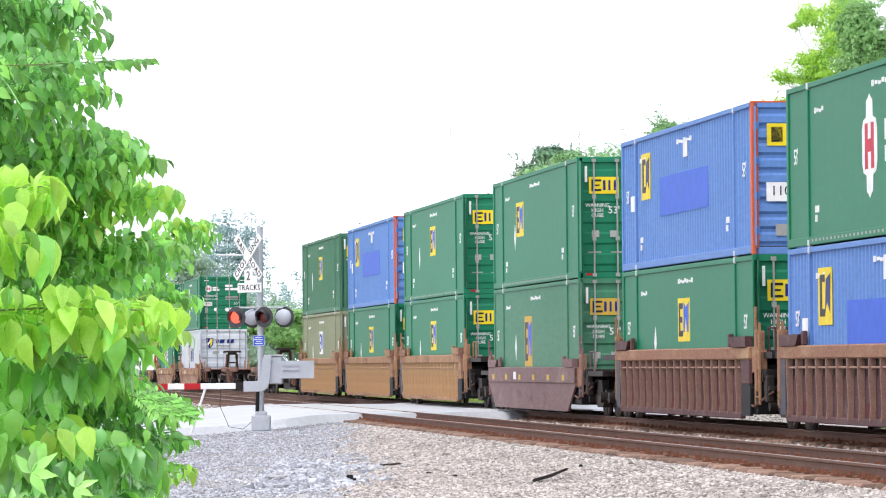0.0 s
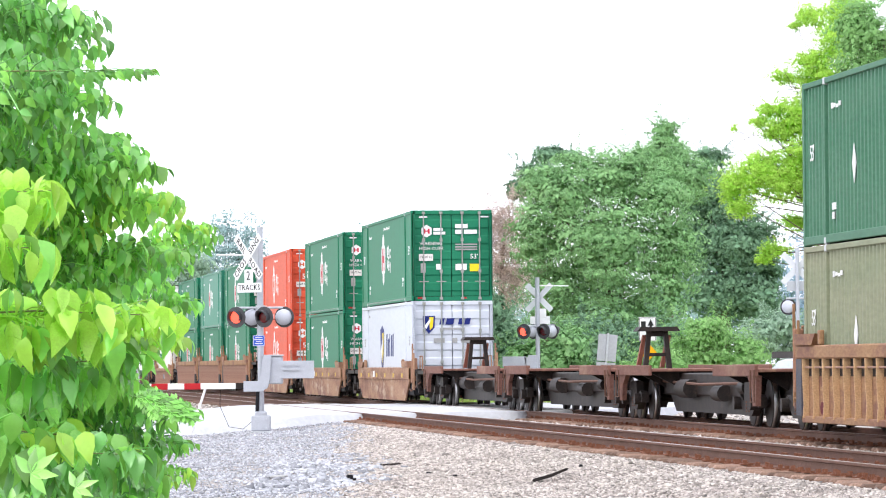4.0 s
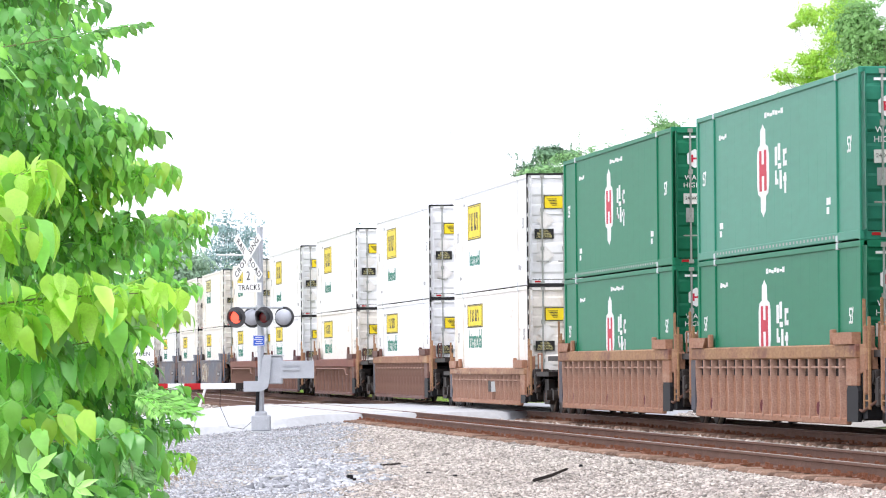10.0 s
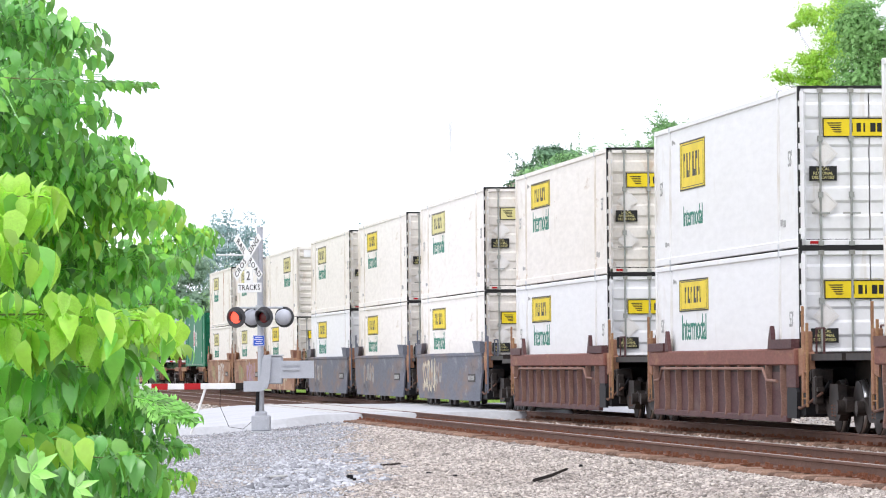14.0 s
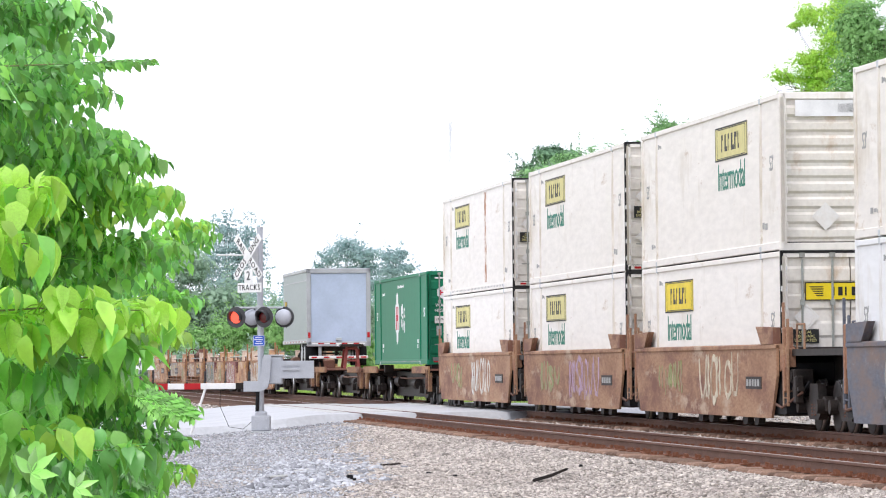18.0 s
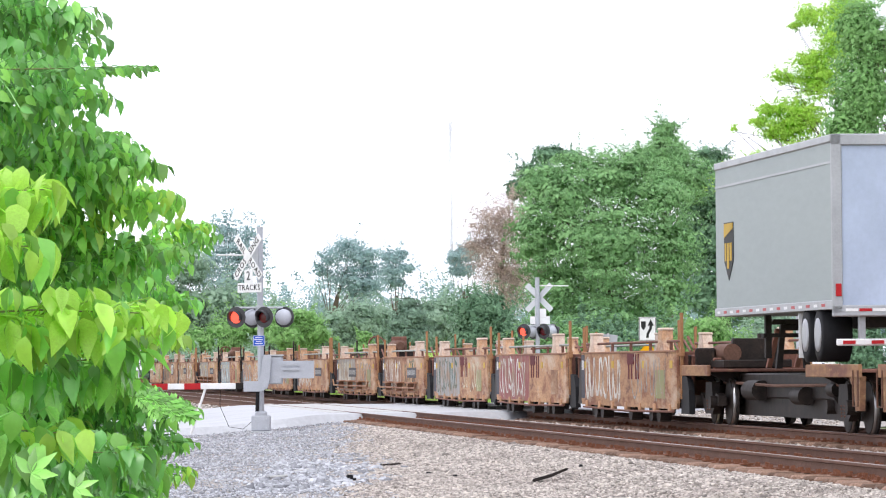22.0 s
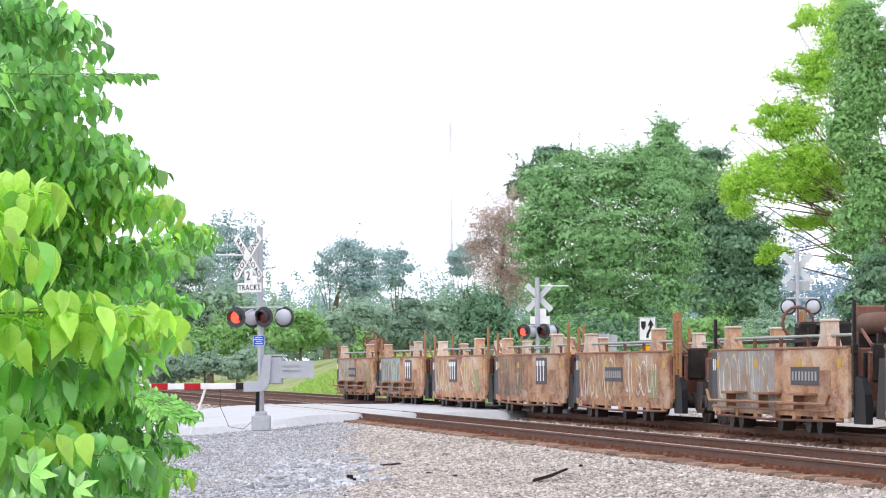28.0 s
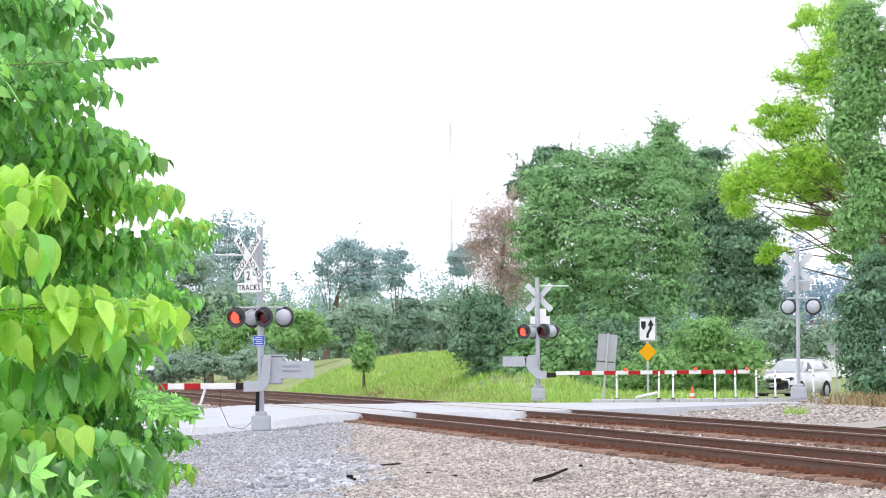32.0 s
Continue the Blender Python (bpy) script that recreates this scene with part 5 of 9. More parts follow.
def swift_box():
    c = shell("cool grey-white container with a shield emblem", M_SWIFT, holes=False)
    y0, y1 = -CW + .021, -CW + .034
    sh = [(0, .75), (.55, .6), (.5, -.1), (.3, -.55), (0, -.8), (-.3, -.55), (-.5, -.1), (-.55, .6)]
    a = part("logo", shared("swl", "logo", M_DECALNAVY, lambda: Geo().prism([(x * 1.1, z) for x, z in sh], 1, y0, y1)), M_DECALNAVY, c, "dark shield emblem", pose(6.6, 0, 1.45))
    part("emblem", shared("swl2", "emblem", M_DECALYELLOW, lambda: Geo().prism([(.05, .5), (.5, .5), (.4, -.2), (.1, -.6)], 1, y0 - .004, y0 + .002)), M_DECALYELLOW, a)
    part("emblem", shared("swl3", "emblem", M_DECALWHITE, lambda: Geo().prism([(-.45, -.1), (.3, .35), (.2, .1), (-.1, -.5)], 1, y0 - .006, y0 + .002)), M_DECALWHITE, a)
    g = Geo()
    for k, (w, h) in enumerate(((.3, .75), (.34, .6), (.12, .75), (.3, .7), (.28, .75))):
        g.prism([(7.9 + k * .5, 1.15), (7.9 + k * .5 + w, 1.15), (8.0 + k * .5 + w, 1.15 + h), (8.0 + k * .5, 1.15 + h)], 1, y0, y1)
    tagged(part("wordmark", shared("sww", "wordmark", M_DECALNAVY, lambda: g), M_DECALNAVY, c, "navy blocks of a painted wordmark"), kind="stuff")
    for k, w in enumerate((.3, .5, .3)):
        bars(c, M_DECALGREY, 7.7 + k * .75, .62, w, .16)
    d = part("door_emblem", shared("swd", "door_emblem", M_DECALNAVY, lambda: Geo().prism([(-.95, 2.42), (-.55, 2.42), (-.57, 2.05), (-.75, 1.85), (-.93, 2.05)], 0, CL + .002, CL + .01)), M_DECALNAVY, c, "shield emblem on the door")
    part("emblem", shared("swd2", "emblem", M_DECALYELLOW, lambda: Geo().prism([(-.74, 2.38), (-.6, 2.38), (-.62, 2.08), (-.72, 1.95)], 0, CL + .009, CL + .014)), M_DECALYELLOW, d)
    part("emblem", shared("swd3", "emblem", M_DECALWHITE, lambda: Geo().prism([(-.9, 2.1), (-.7, 2.34), (-.72, 2.2), (-.84, 2.0)], 0, CL + .009, CL + .015)), M_DECALWHITE, d)
    g3 = Geo()
    for k, (w, n_) in enumerate(((.13, 1), (.2, 1), (.05, 1), (.14, 1), (.17, 1))):
        y = -.42 + k * .2
        g3.prism([(y, 2.14), (y + w, 2.14), (y + w + .05, 2.34), (y + .05, 2.34)], 0, CL + .002, CL + .01)
    part("wordmark", shared("swdw", "wordmark", M_DECALNAVY, lambda: g3), M_DECALNAVY, c, "navy blocks of a painted wordmark")
    end_bars(c, M_DECALGREY, -.4, 1.98, .8, .06)
    for yy, w in ((-.6, .35), (.0, .16), (.28, .3)):
        end_bars(c, M_DECALGREY, yy, 1.56, w, .15)
    return c


PROTO = {}


def place(kind, s, z):
    """A container of that kind at s on the train."""
    if kind not in PROTO:
        PROTO[kind] = KINDS[kind]()
        ob = PROTO[kind]
    else:
        ob = copy_thing(PROTO[kind], Matrix.Identity(4))
    return roll_along(ob, s, z)


KINDS = {
    "hub": lambda: hub("green steel container with a tall white emblem", M_GREEN),
    "teal": lambda: hub("lighter faded green container with a tall white emblem", M_TEAL),
    "orange": lambda: hub("faded orange-red container with a tall white emblem", M_ORANGE, True),
    "emp": lambda: emp("green steel container with a yellow square logo", M_GREEN),
    "fade": lambda: emp("sun-faded green container with a dull yellow logo", M_FADEGREEN, logo=M_DECALDULL, at=6.9),
    "rearmark": lambda: emp("green steel container with a yellow logo far back", M_GREEN, at=5.4),
    "dark": lambda: emp("weathered dark green corrugated container with yellow logo", M_DKGREEN, "corrugated", "plain"),
    "tan": lambda: emp("faded tan-green corrugated container with white logo", M_TAN, "corrugated", "plain", logo=M_DECALWHITE),
    "blue": blue_box,
    "white": lambda: intermodal("white steel container with a yellow logo panel", M_WHITE, M_DECALYELLOW, small=False),
    "bright": lambda: intermodal("bright white container with a yellow logo panel", M_WHITE, M_DECALYELLOW),
    "cream": lambda: intermodal("grimy off-white container with a yellow logo panel", M_CREAM, M_DECALYELLOW),
    "worn": lambda: intermodal("grimy off-white container with a faded logo", M_CREAM, M_DECALLIME),
    "rusty": lambda: intermodal("off-white container with a long rust streak", M_CREAM, M_DECALLIME, stain=True),
    "ribend": lambda: intermodal("grimy cream container with a ribbed plain end", M_CREAM, M_DECALLIME, True),
    "swift": swift_box,
}
Z_LOW, Z_HIGH = 0.385, 3.283
LOAD = [
    (416.2, "hub", "blue"), (396.5, "blue", "emp"), (373.4, "rearmark", "fade"), (350.3, "emp", "emp"), (331.1, "blue", "emp"), (311.5, "dark", "tan"),
    (230.1, "hub", "swift"), (206.7, "hub", "hub"), (183.2, "orange", "orange"), (159.6, "hub", "hub"), (140.8, "teal", "hub"), (121.5, "hub", "hub"),
    (98.5, "white", "cream"), (75.8, "white", "bright"), (52.3, "white", "cream"), (28.9, "white", "bright"), (5.9, "cream", "bright"),
    (-17.0, "worn", "cream"), (-37.2, "cream", "cream"), (-56.7, "worn", "bright"), (-79.6, "ribend", "cream"), (-98.1, "worn", "worn"), (-117.6, "rusty", "worn")]
for s, up, low in LOAD:
    place(low, s, Z_LOW)
    place(up, s, Z_HIGH)
place("hub", -138.3, 1.255)


# ---- wagons ----
def add_truck(wagon, x):
    """A two-axle truck under a wagon, centred at x."""
    def frame_geo():
        g = Geo()
        for sy in (-1, 1):
            y = sy * 1.0
            g.prism([(-1.15, .38), (-1.15, .58), (-.9, .64), (-.45, .5), (-.35, .86), (.35, .86), (.45, .5), (.9, .64), (1.15, .58), (1.15, .38), (.75, .42), (.4, .22), (-.4, .22), (-.75, .42)], 1, y - .08, y + .08)
        g.box(-.22, .22, -1.0, 1.0, .5, .82, .03)
        return g
    t = part("truck", shared("truckframe", "truck", M_GRIMESHADE, frame_geo), M_GRIMESHADE, wagon, "greasy two-axle truck", pose(x, 0, 0))
    for ax in (-.875, .875):
        part("axle", shared("axle", "axle", M_GRIMESHADE, lambda: Geo().tube([(0, -1.15, .46), (0, 1.15, .46)], .08, 10)), M_GRIMESHADE, t, "", pose(ax, 0, 0))
        for sy in (-1, 1):
            part("wheel", shared(("wheel", sy), "wheel", M_GRIMESHADE, lambda: Geo().turned([(-.07, .3), (-.065, .44), (-.06, .46), (.045, .47), (.05, .49), (.075, .49), (.08, .3)] if sy < 0 else [(-.08, .3), (-.075, .49), (-.05, .49), (-.045, .47), (.06, .46), (.065, .44), (.07, .3)], 24)), M_GRIMESHADE, t, "worn steel wheel", pose(ax, sy * .765, .462))
            if sy > 0:
                continue
            part("tread", shared("tread", "tread", M_WHEEL, lambda: Geo().turned([(-.05, .455), (-.048, .464), (.04, .472), (.042, .455)], 24)), M_WHEEL, t, "shiny wheel tread", pose(ax, sy * .765, .462))
            part("bearing_cap", shared("bcap", "bearing_cap", M_GRIMESHADE, lambda: Geo().tube([(0, -.09, 0), (0, .09, 0)], .13, 12)), M_GRIMESHADE, t, "", pose(ax, sy * 1.12, .46))
    for sy in (-1,):
        for dx in (-.14, .14):
            part("spring", shared("spring", "spring", M_RAIL, lambda: Geo().tube([(.07 * math.cos(a), .07 * math.sin(a), .26 + a * .0095) for a in steps(0, 25, .8)], .018, 5)), M_RAIL, t, "coil spring", pose(dx, sy * 1.02, 0))
    return t


def plate_side(x0, x1, sy, top, low, slope, thick=.05):
    """A side plate whose lower ends are cut back."""
    y = sy * 1.42
    return Geo().prism([(x0, top), (x1, top), (x1, top - (top - low) * .42), (x1 - slope, low), (x0 + slope, low), (x0, top - (top - low) * .42)], 1, min(y, y - sy * thick), max(y, y - sy * thick))


def sorted_ring(pts, sgn):
    return pts if sgn > 0 else pts[::-1]


def well_car(s, kind, paint, ends, label, truck_rear=True, trim=None):
    """A well wagon round a container at s. ends: overhang behind and ahead, in metres."""
    w = thing("well_car", label, "well car", "wagons of the train")
    er, ef = ends
    rib_mat = M_RIB if paint in (M_REDOX, M_MAROON) else M_RIBPALE if paint is M_ORANGETAN else M_RIBYELLOW if paint is M_YELLOWTAN else paint
    if paint in (M_REDOX, M_MAROON) and trim is None and kind == "ribbed":
        trim = M_CHORD
    low = {"ribbed": .2, "lowribbed": .19, "pipe": .18, "plain": .22, "slant": .1}[kind]
    top = {"ribbed": 1.54, "lowribbed": 1.15, "pipe": 1.49, "plain": 1.58, "slant": 1.17}[kind]
    x0, x1 = -.15, CL + .15
    part("floor", shared("wfloor", "floor", M_GRIMESHADE, lambda: Geo().box(.2, CL - .2, -1.2, 1.2, .26, .37)), M_GRIMESHADE, w, "dark well floor")
    for sy in (-1, 1):
        y_in, y_out = sy * 1.34, sy * 1.42
        lo, hi = min(y_in, y_out), max(y_in, y_out)
        if kind in ("plain", "slant"):
            part("side_plate", shared((kind, "sp", sy), "side_plate", paint, lambda: plate_side(x0, x1, sy, top - .02, low, 1.3 if kind == "slant" else .55)), paint, w, "plain steel side plate")
            part("top_chord", shared((kind, "tc", sy), "top_chord", trim or paint, lambda: Geo().box(x0, x1, lo - .03, hi + .03, top - (.4 if kind == "slant" else .1), top, .02)), trim or paint, w, "folded top chord")
            for k in range(6 if sy < 0 else 0):
                part("foot", shared("pfoot", "foot", M_GRIMESHADE, lambda: Geo().prism([(-.3, .26), (.3, .26), (.22, .1), (.1, .07), (-.1, .07), (-.22, .1)], 1, -.06, .06)), M_GRIMESHADE, w, "", pose(2.2 + (k // 2) * 5.0 + (k % 2) * 1.2, sy * 1.2, 0))
        else:
            deep = {"pipe": .3, "ribbed": .24, "lowribbed": .18}[kind]
            drop = .12 if kind == "pipe" else .3
            part("side_plate", shared((kind, "sp", sy), "side_plate", paint, lambda: plate_side(x0 + .5, x1 - .9, sy, top - deep - drop, low, .1, .03)), paint, w, "steel side sheet", pose(0, -sy * .085, 0))
            # dark strip paints in the shade between the ribs below the chord
            part("slot_strip", shared((kind, "slot", sy), "slot_strip", M_GRIMESHADE, lambda: Geo().box(x0 + .5, x1 - .9, sy * 1.315 - .012, sy * 1.315 + .012, top - deep - drop, top - .02)), M_GRIMESHADE, w, "dark strip standing in for shade under the chord")
            part("top_chord", shared((kind, "tc", sy), "top_chord", trim or paint, lambda: Geo().box(x0, x1, lo - .02, hi + .03, top - deep, top, .025)), paint, w, "heavy top chord")
            part("bottom_chord", shared((kind, "bc", sy), "bottom_chord", paint, lambda: Geo().box(x0 + .5, x1 - .9, lo, hi + .02, low - .02, low + .1, .015)), paint, w)
            part("end_panel", shared((kind, "epan", sy), "end_panel", paint, lambda: Geo().box(x1 - .92, x1 - .02, lo + .01, hi, top - .7, top - deep + .01, .01)), paint, w)
            # black plate stands in for the dark opening by the truck
            part("skirt", shared((kind, "skirt", sy), "skirt", M_BLACK, lambda: Geo().prism([(x1 - .86, .24), (x1 + .05, .24), (x1 + .1, top - .78), (x1 - .02, top - .7), (x1 - .78, top - .7), (x1 - .86, top - .78)], 1, lo + .01, hi - .005)), M_BLACK, w, "black plate for the dark opening at the wagon end")
            n = 11 if kind == "pipe" else 17
            if sy > 0:
                continue
            for k in range(n):
                x = x0 + .7 + k * (x1 - x0 - 2.0) / (n - 1)
                part("rib", shared((kind, "rib", sy), "rib", rib_mat, lambda: Geo().prism([(-1.45, top - deep), (-1.45, top - deep - .3), (-1.425, low + .3), (-1.445, low + .06), (-1.32, low + .06), (-1.32, top - deep)], 0, -.03, .03)), paint, w, "", pose(x, 0, 0))
                if kind == "ribbed" and k % 6 == 1:
                    part("stain", shared("ribstain", "stain", M_STAIN, lambda: Geo().prism(ring(0, .0, .2, .12, 9), 1, -1.352, -1.34)), M_STAIN, w, "", pose(x + .4, 0, low + .24))
            if kind == "pipe":
                part("pipe", shared(("pp", sy), "pipe", M_RIB, lambda: Geo().tube([(.9, sy * 1.47, .88), (1.5, sy * 1.47, .9), (1.8, sy * 1.47, 1.13), (13.4, sy * 1.47, 1.13), (13.8, sy * 1.47, .92), (14.8, sy * 1.47, .9)], .03, 8)), paint, w, "brake pipe along the side")
            else:
                part("pipe", shared((kind, "pp", sy), "pipe", M_RIBPALE, lambda: Geo().tube([(.6, -1.4, top - deep - .15), (x1 - 1.0, -1.4, top - deep - .15)], .018, 6)), M_RIBPALE, w, "pale air pipe under the chord")
                part("end_smear", shared((kind, "smear"), "end_smear", M_NAVYGREY, lambda: Geo().box(x0 + .02, x0 + .5, -1.432, -1.36, low + .1, top - deep, .004)), M_NAVYGREY, w, "dark overpainted end band")
        # corner guides on the chord
        for x, d in ((x0 + .1, 1), (x1 - .1, -1)):
            h = .2
            if kind == "plain":
                g = lambda: Geo().prism([(0, top), (d * 1.25, top), (d * 1.75, top + .33), (0, top + .3)], 1, lo - .04, hi + .02)
            elif kind == "pipe":
                g = lambda: Geo().prism([(0, top), (d * 2.0, top), (d * 2.0, top + .17), (0, top + .17)], 1, lo - .05, hi + .02).prism([(d * 2.05, top), (d * 2.5, top), (d * 2.32, top + .3), (d * 2.2, top + .42), (d * 2.12, top + .3)], 1, lo - .02, hi - .02)
            else:
                g = lambda: Geo().prism([(0, top), (d * 1.55, top), (d * 1.85, top + h), (0, top + h)], 1, lo - .05, hi + .02).box(min(d * 1.9, d * 2.1), max(d * 1.9, d * 2.1), lo - .01, hi, top, top + h + .06, .02)
            part("guide", shared((kind, "guide", sy, d), "guide", paint, g), paint, w, "raised loading guide", pose(x, 0, 0))
    for sgn, x_in, over in ((-1, x0, er), (1, x1, ef)):
        xa, xb = (x_in - over, x_in) if sgn < 0 else (x_in, x_in + over)
        p = part("end_platform", shared(("ep", kind, sgn, over), "end_platform", M_GRIMESHADE, lambda: Geo().box(xa, xb, -.45, .45, .62, top - .18, .03).prism([(xa + .1, top - .22), (xb - .02, top - .22), (xb - .02, top - .1), (xa + .1, top - .1)], 1, -1.25, 1.25)), M_GRIMESHADE, w, "end platform over the truck")
        part("bulkhead", shared(("bh", kind, sgn), "bulkhead", M_GRIMESHADE, lambda: Geo().box(x_in - .06, x_in + .06, -1.33, 1.33, .4, top - .06, .02)), paint, w, "dark end bulkhead")
        # black block added so the open wagon end reads as deep shade
        part("shroud", shared(("shr", kind, sgn), "shroud", M_BLACK, lambda: Geo().prism(sorted_ring([(x_in - sgn * (1.05 if "p" in kind else 1.25), .3), (x_in + sgn * .45, .3), (x_in + sgn * .58, top - .35), (x_in, top - .12), (x_in - sgn * 1.05, top - .12)], sgn), 1, -1.33, 1.3)), M_GRIMESHADE, w, "black block that fills the end gap with shade")
        part("brake_rod", shared(("brod", sgn), "brake_rod", M_RAIL, lambda: Geo().tube([(x_in - sgn * .6, -1.36, .5), (x_in + sgn * .3, -1.38, .42), (x_in + sgn * 1.3, -1.2, .7)], .025, 6)), M_RAIL, w)
        part("air_hose", shared(("ahose", sgn), "air_hose", M_BLACK, lambda: Geo().tube([(x_in + sgn * .5, -1.0, 1.0), (x_in + sgn * .9, -1.15, .62), (x_in + sgn * 1.3, -1.05, .9)], .035, 6)), M_BLACK, w)
        part("end_bracket", shared((kind, "ebr", sgn), "end_bracket", M_CHORD, lambda: Geo().prism([(x_in, top - .5), (x_in + sgn * .62, top - .42), (x_in + sgn * .62, top - .1), (x_in + sgn * .3, top), (x_in, top)] if sgn > 0 else [(x_in, top), (x_in - .3, top), (x_in - .62, top - .1), (x_in - .62, top - .42), (x_in, top - .5)], 1, -1.36, -1.18).box(x_in + sgn * .45 - .06, x_in + sgn * .45 + .06, -1.38, -1.2, .7, top + .3, .02)), M_CHORD, w, "rusty corner bracket and stanchion")
        part("valve_box", shared(("vbox", sgn), "valve_box", M_GRIMESHADE, lambda: Geo().box(x_in + sgn * .75 - .2, x_in + sgn * .75 + .2, -1.28, -.9, .86, 1.12, .03).tube([(x_in + sgn * .75, -1.3, 1.0), (x_in + sgn * .75, -1.22, 1.0)], .1, 10)), M_GRIMESHADE, w)
        # posts, rungs and rails at the corner
        for sy in (-1, 1):
            xp = x_in + sgn * .45
            def ladder():
                g = Geo()
                for dx in (-.2, .2):
                    g.box(dx - .025, dx + .025, -.025, .025, .45, top + (.75 if dx < 0 else .45), .008)
                for k in range(4):
                    g.tube([(-.2, 0, .6 + k * .38), (.2, 0, .6 + k * .38)], .016, 6)
                return g
            part("ladder", shared((kind, "ladder"), "ladder", M_YELLOWTAN if kind in ("pipe", "ribbed", "lowribbed") else trim or paint, ladder), paint, w, "end ladder and grab posts", pose(xp, sy * 1.33, 0))
            part("grab_rail", shared((kind, "grab", sgn), "grab_rail", paint, lambda: Geo().tube([(0, 0, top - .1), (0, 0, top + .35), (sgn * .7, 0, top + .35), (sgn * .7, 0, top - .15)], .022, 6)), paint, w, "", pose(x_in + sgn * .35, sy * 1.1, 0))
            part("bracket", shared((kind, "brk"), "bracket", M_GRIMESHADE, lambda: Geo().box(-.16, .16, -.08, .08, .5, 1.0, .03).box(-.3, .3, -.06, .06, .72, .8, .01)), M_GRIMESHADE, w, "", pose(x_in + sgn * .95, sy * 1.2, 0))
        if over > 2:
            part("coupler", shared(("cpl", sgn), "coupler", M_GRIMESHADE, lambda: Geo().box(0, .75, -.12, .12, .72, .98, .04, pose(0, 0, 0, 0, 0, 0 if sgn > 0 else 180)).box(.55, .85, -.2, .2, .66, 1.02, .06, pose(0, 0, 0, 0, 0, 0 if sgn > 0 else 180))), M_GRIMESHADE, w, "knuckle coupler", pose(x_in + sgn * (over - .1), 0, 0))
            add_truck(w, x_in + sgn * 1.75)
        elif sgn < 0 and truck_rear:
            add_truck(w, x_in - over + .1)
        if over > 2 and sgn > 0 and s != 230.1:
            bw = part("brake_wheel", shared("bwheel", "brake_wheel", M_GRIMESHADE, lambda: Geo().tube([(0, .3 * math.cos(a), .3 * math.sin(a)) for a in steps(0, 2 * math.pi, .4)], .022, 6, False).tube([(0, -.3, 0), (0, .3, 0)], .015, 6).tube([(0, 0, -.3), (0, 0, .3)], .015, 6)), M_RAIL, w, "round hand-brake wheel", pose(x_in + .9, .35, top + .25))
            part("brake_stand", shared(("bst", kind), "brake_stand", paint, lambda: Geo().box(-.06, .06, -.1, .1, top - .2, top + .3, .02)), paint, bw, "", pose(-.08, 0, -top - .25))
    return roll_along(w, s)


ART, SGL = 1.5, 3.35
WELLS = [
    (416.2, "ribbed", M_MAROON, (ART, ART), "maroon ribbed well car streaked with dirt", None),
    (396.5, "ribbed", M_MAROON, (SGL, ART), "maroon ribbed well car streaked with dirt", None),
    (373.4, "slant", M_MAUVE, (SGL, SGL), "mauve-brown well car with smooth slanted sides", None),
    (350.3, "ribbed", M_YELLOWTAN, (ART, SGL), "rust-stained yellow-brown ribbed well car", None),
    (331.1, "ribbed", M_YELLOWTAN, (ART, ART), "rust-stained yellow-brown ribbed well car", None),
    (311.5, "ribbed", M_YELLOWTAN, (SGL, ART), "rust-stained yellow-brown ribbed well car", None),
    (230.1, "slant", M_RUSTTAN, (SGL, SGL), "tan-brown well car with smooth slanted sides", None),
    (206.7, "slant", M_RUSTTAN, (SGL, SGL), "tan-brown well car with smooth slanted sides", None),
    (183.2, "slant", M_RUSTTAN, (SGL, SGL), "tan-brown well car with smooth slanted sides", None),
    (159.6, "ribbed", M_ORANGETAN, (ART, SGL), "orange-tan ribbed well car with yellowed chord", M_YELLOWTAN),
    (140.8, "ribbed", M_ORANGETAN, (ART, ART), "orange-tan ribbed well car with yellowed chord", M_YELLOWTAN),
    (121.5, "ribbed", M_ORANGETAN, (SGL, ART), "orange-tan ribbed well car with yellowed chord", M_YELLOWTAN),
    (98.5, "lowribbed", M_ORANGETAN, (SGL, SGL), "low rusty ribbed well car", M_RUSTTAN),
    (75.8, "ribbed", M_REDOX, (SGL, SGL), "dark red-brown ribbed well car", None),
    (52.3, "pipe", M_REDOX, (SGL, SGL), "red oxide well car with a side pipe", M_OXCHORD),
    (28.9, "pipe", M_MAROON, (SGL, SGL), "dark maroon well car with a side pipe", M_OXCHORD),
    (5.9, "pipe", M_MAROON, (SGL, SGL), "dark maroon well car with a side pipe", M_OXCHORD),
    (-17.0, "plain", M_BLUEGREY, (ART, SGL), "blue-grey smooth well car with pale graffiti", None),
    (-37.2, "plain", M_BLUEGREY, (ART, ART), "blue-grey smooth well car with pale graffiti", None),
    (-56.7, "plain", M_BLUEGREY, (SGL, ART), "blue-grey smooth well car with pale graffiti", None),
    (-79.6, "plain", M_RUSTTAN, (ART, SGL), "rusty tan smooth well car with graffiti", None),
    (-98.1, "plain", M_RUSTTAN, (ART, ART), "rusty tan smooth well car with graffiti", None),
    (-117.6, "plain", M_RUSTTAN, (SGL, ART), "rusty tan smooth well car with graffiti", None),
]
G_PAINTS = [material("graffiti_" + n_, c_, 0.6, fine=0.1, scale=2, wear=(((.3, .2, .14), 2.6, .45, .62),)) for n_, c_ in (("cream", (.6, .55, .42)), ("white", (.66, .66, .62)), ("grey", (.33, .33, .32)), ("lilac", (.42, .3, .42)), ("dull_red", (.3, .09, .09)), ("pale_blue", (.33, .45, .5)), ("olive", (.27, .29, .13)), ("dark_green", (.06, .12, .09)))]


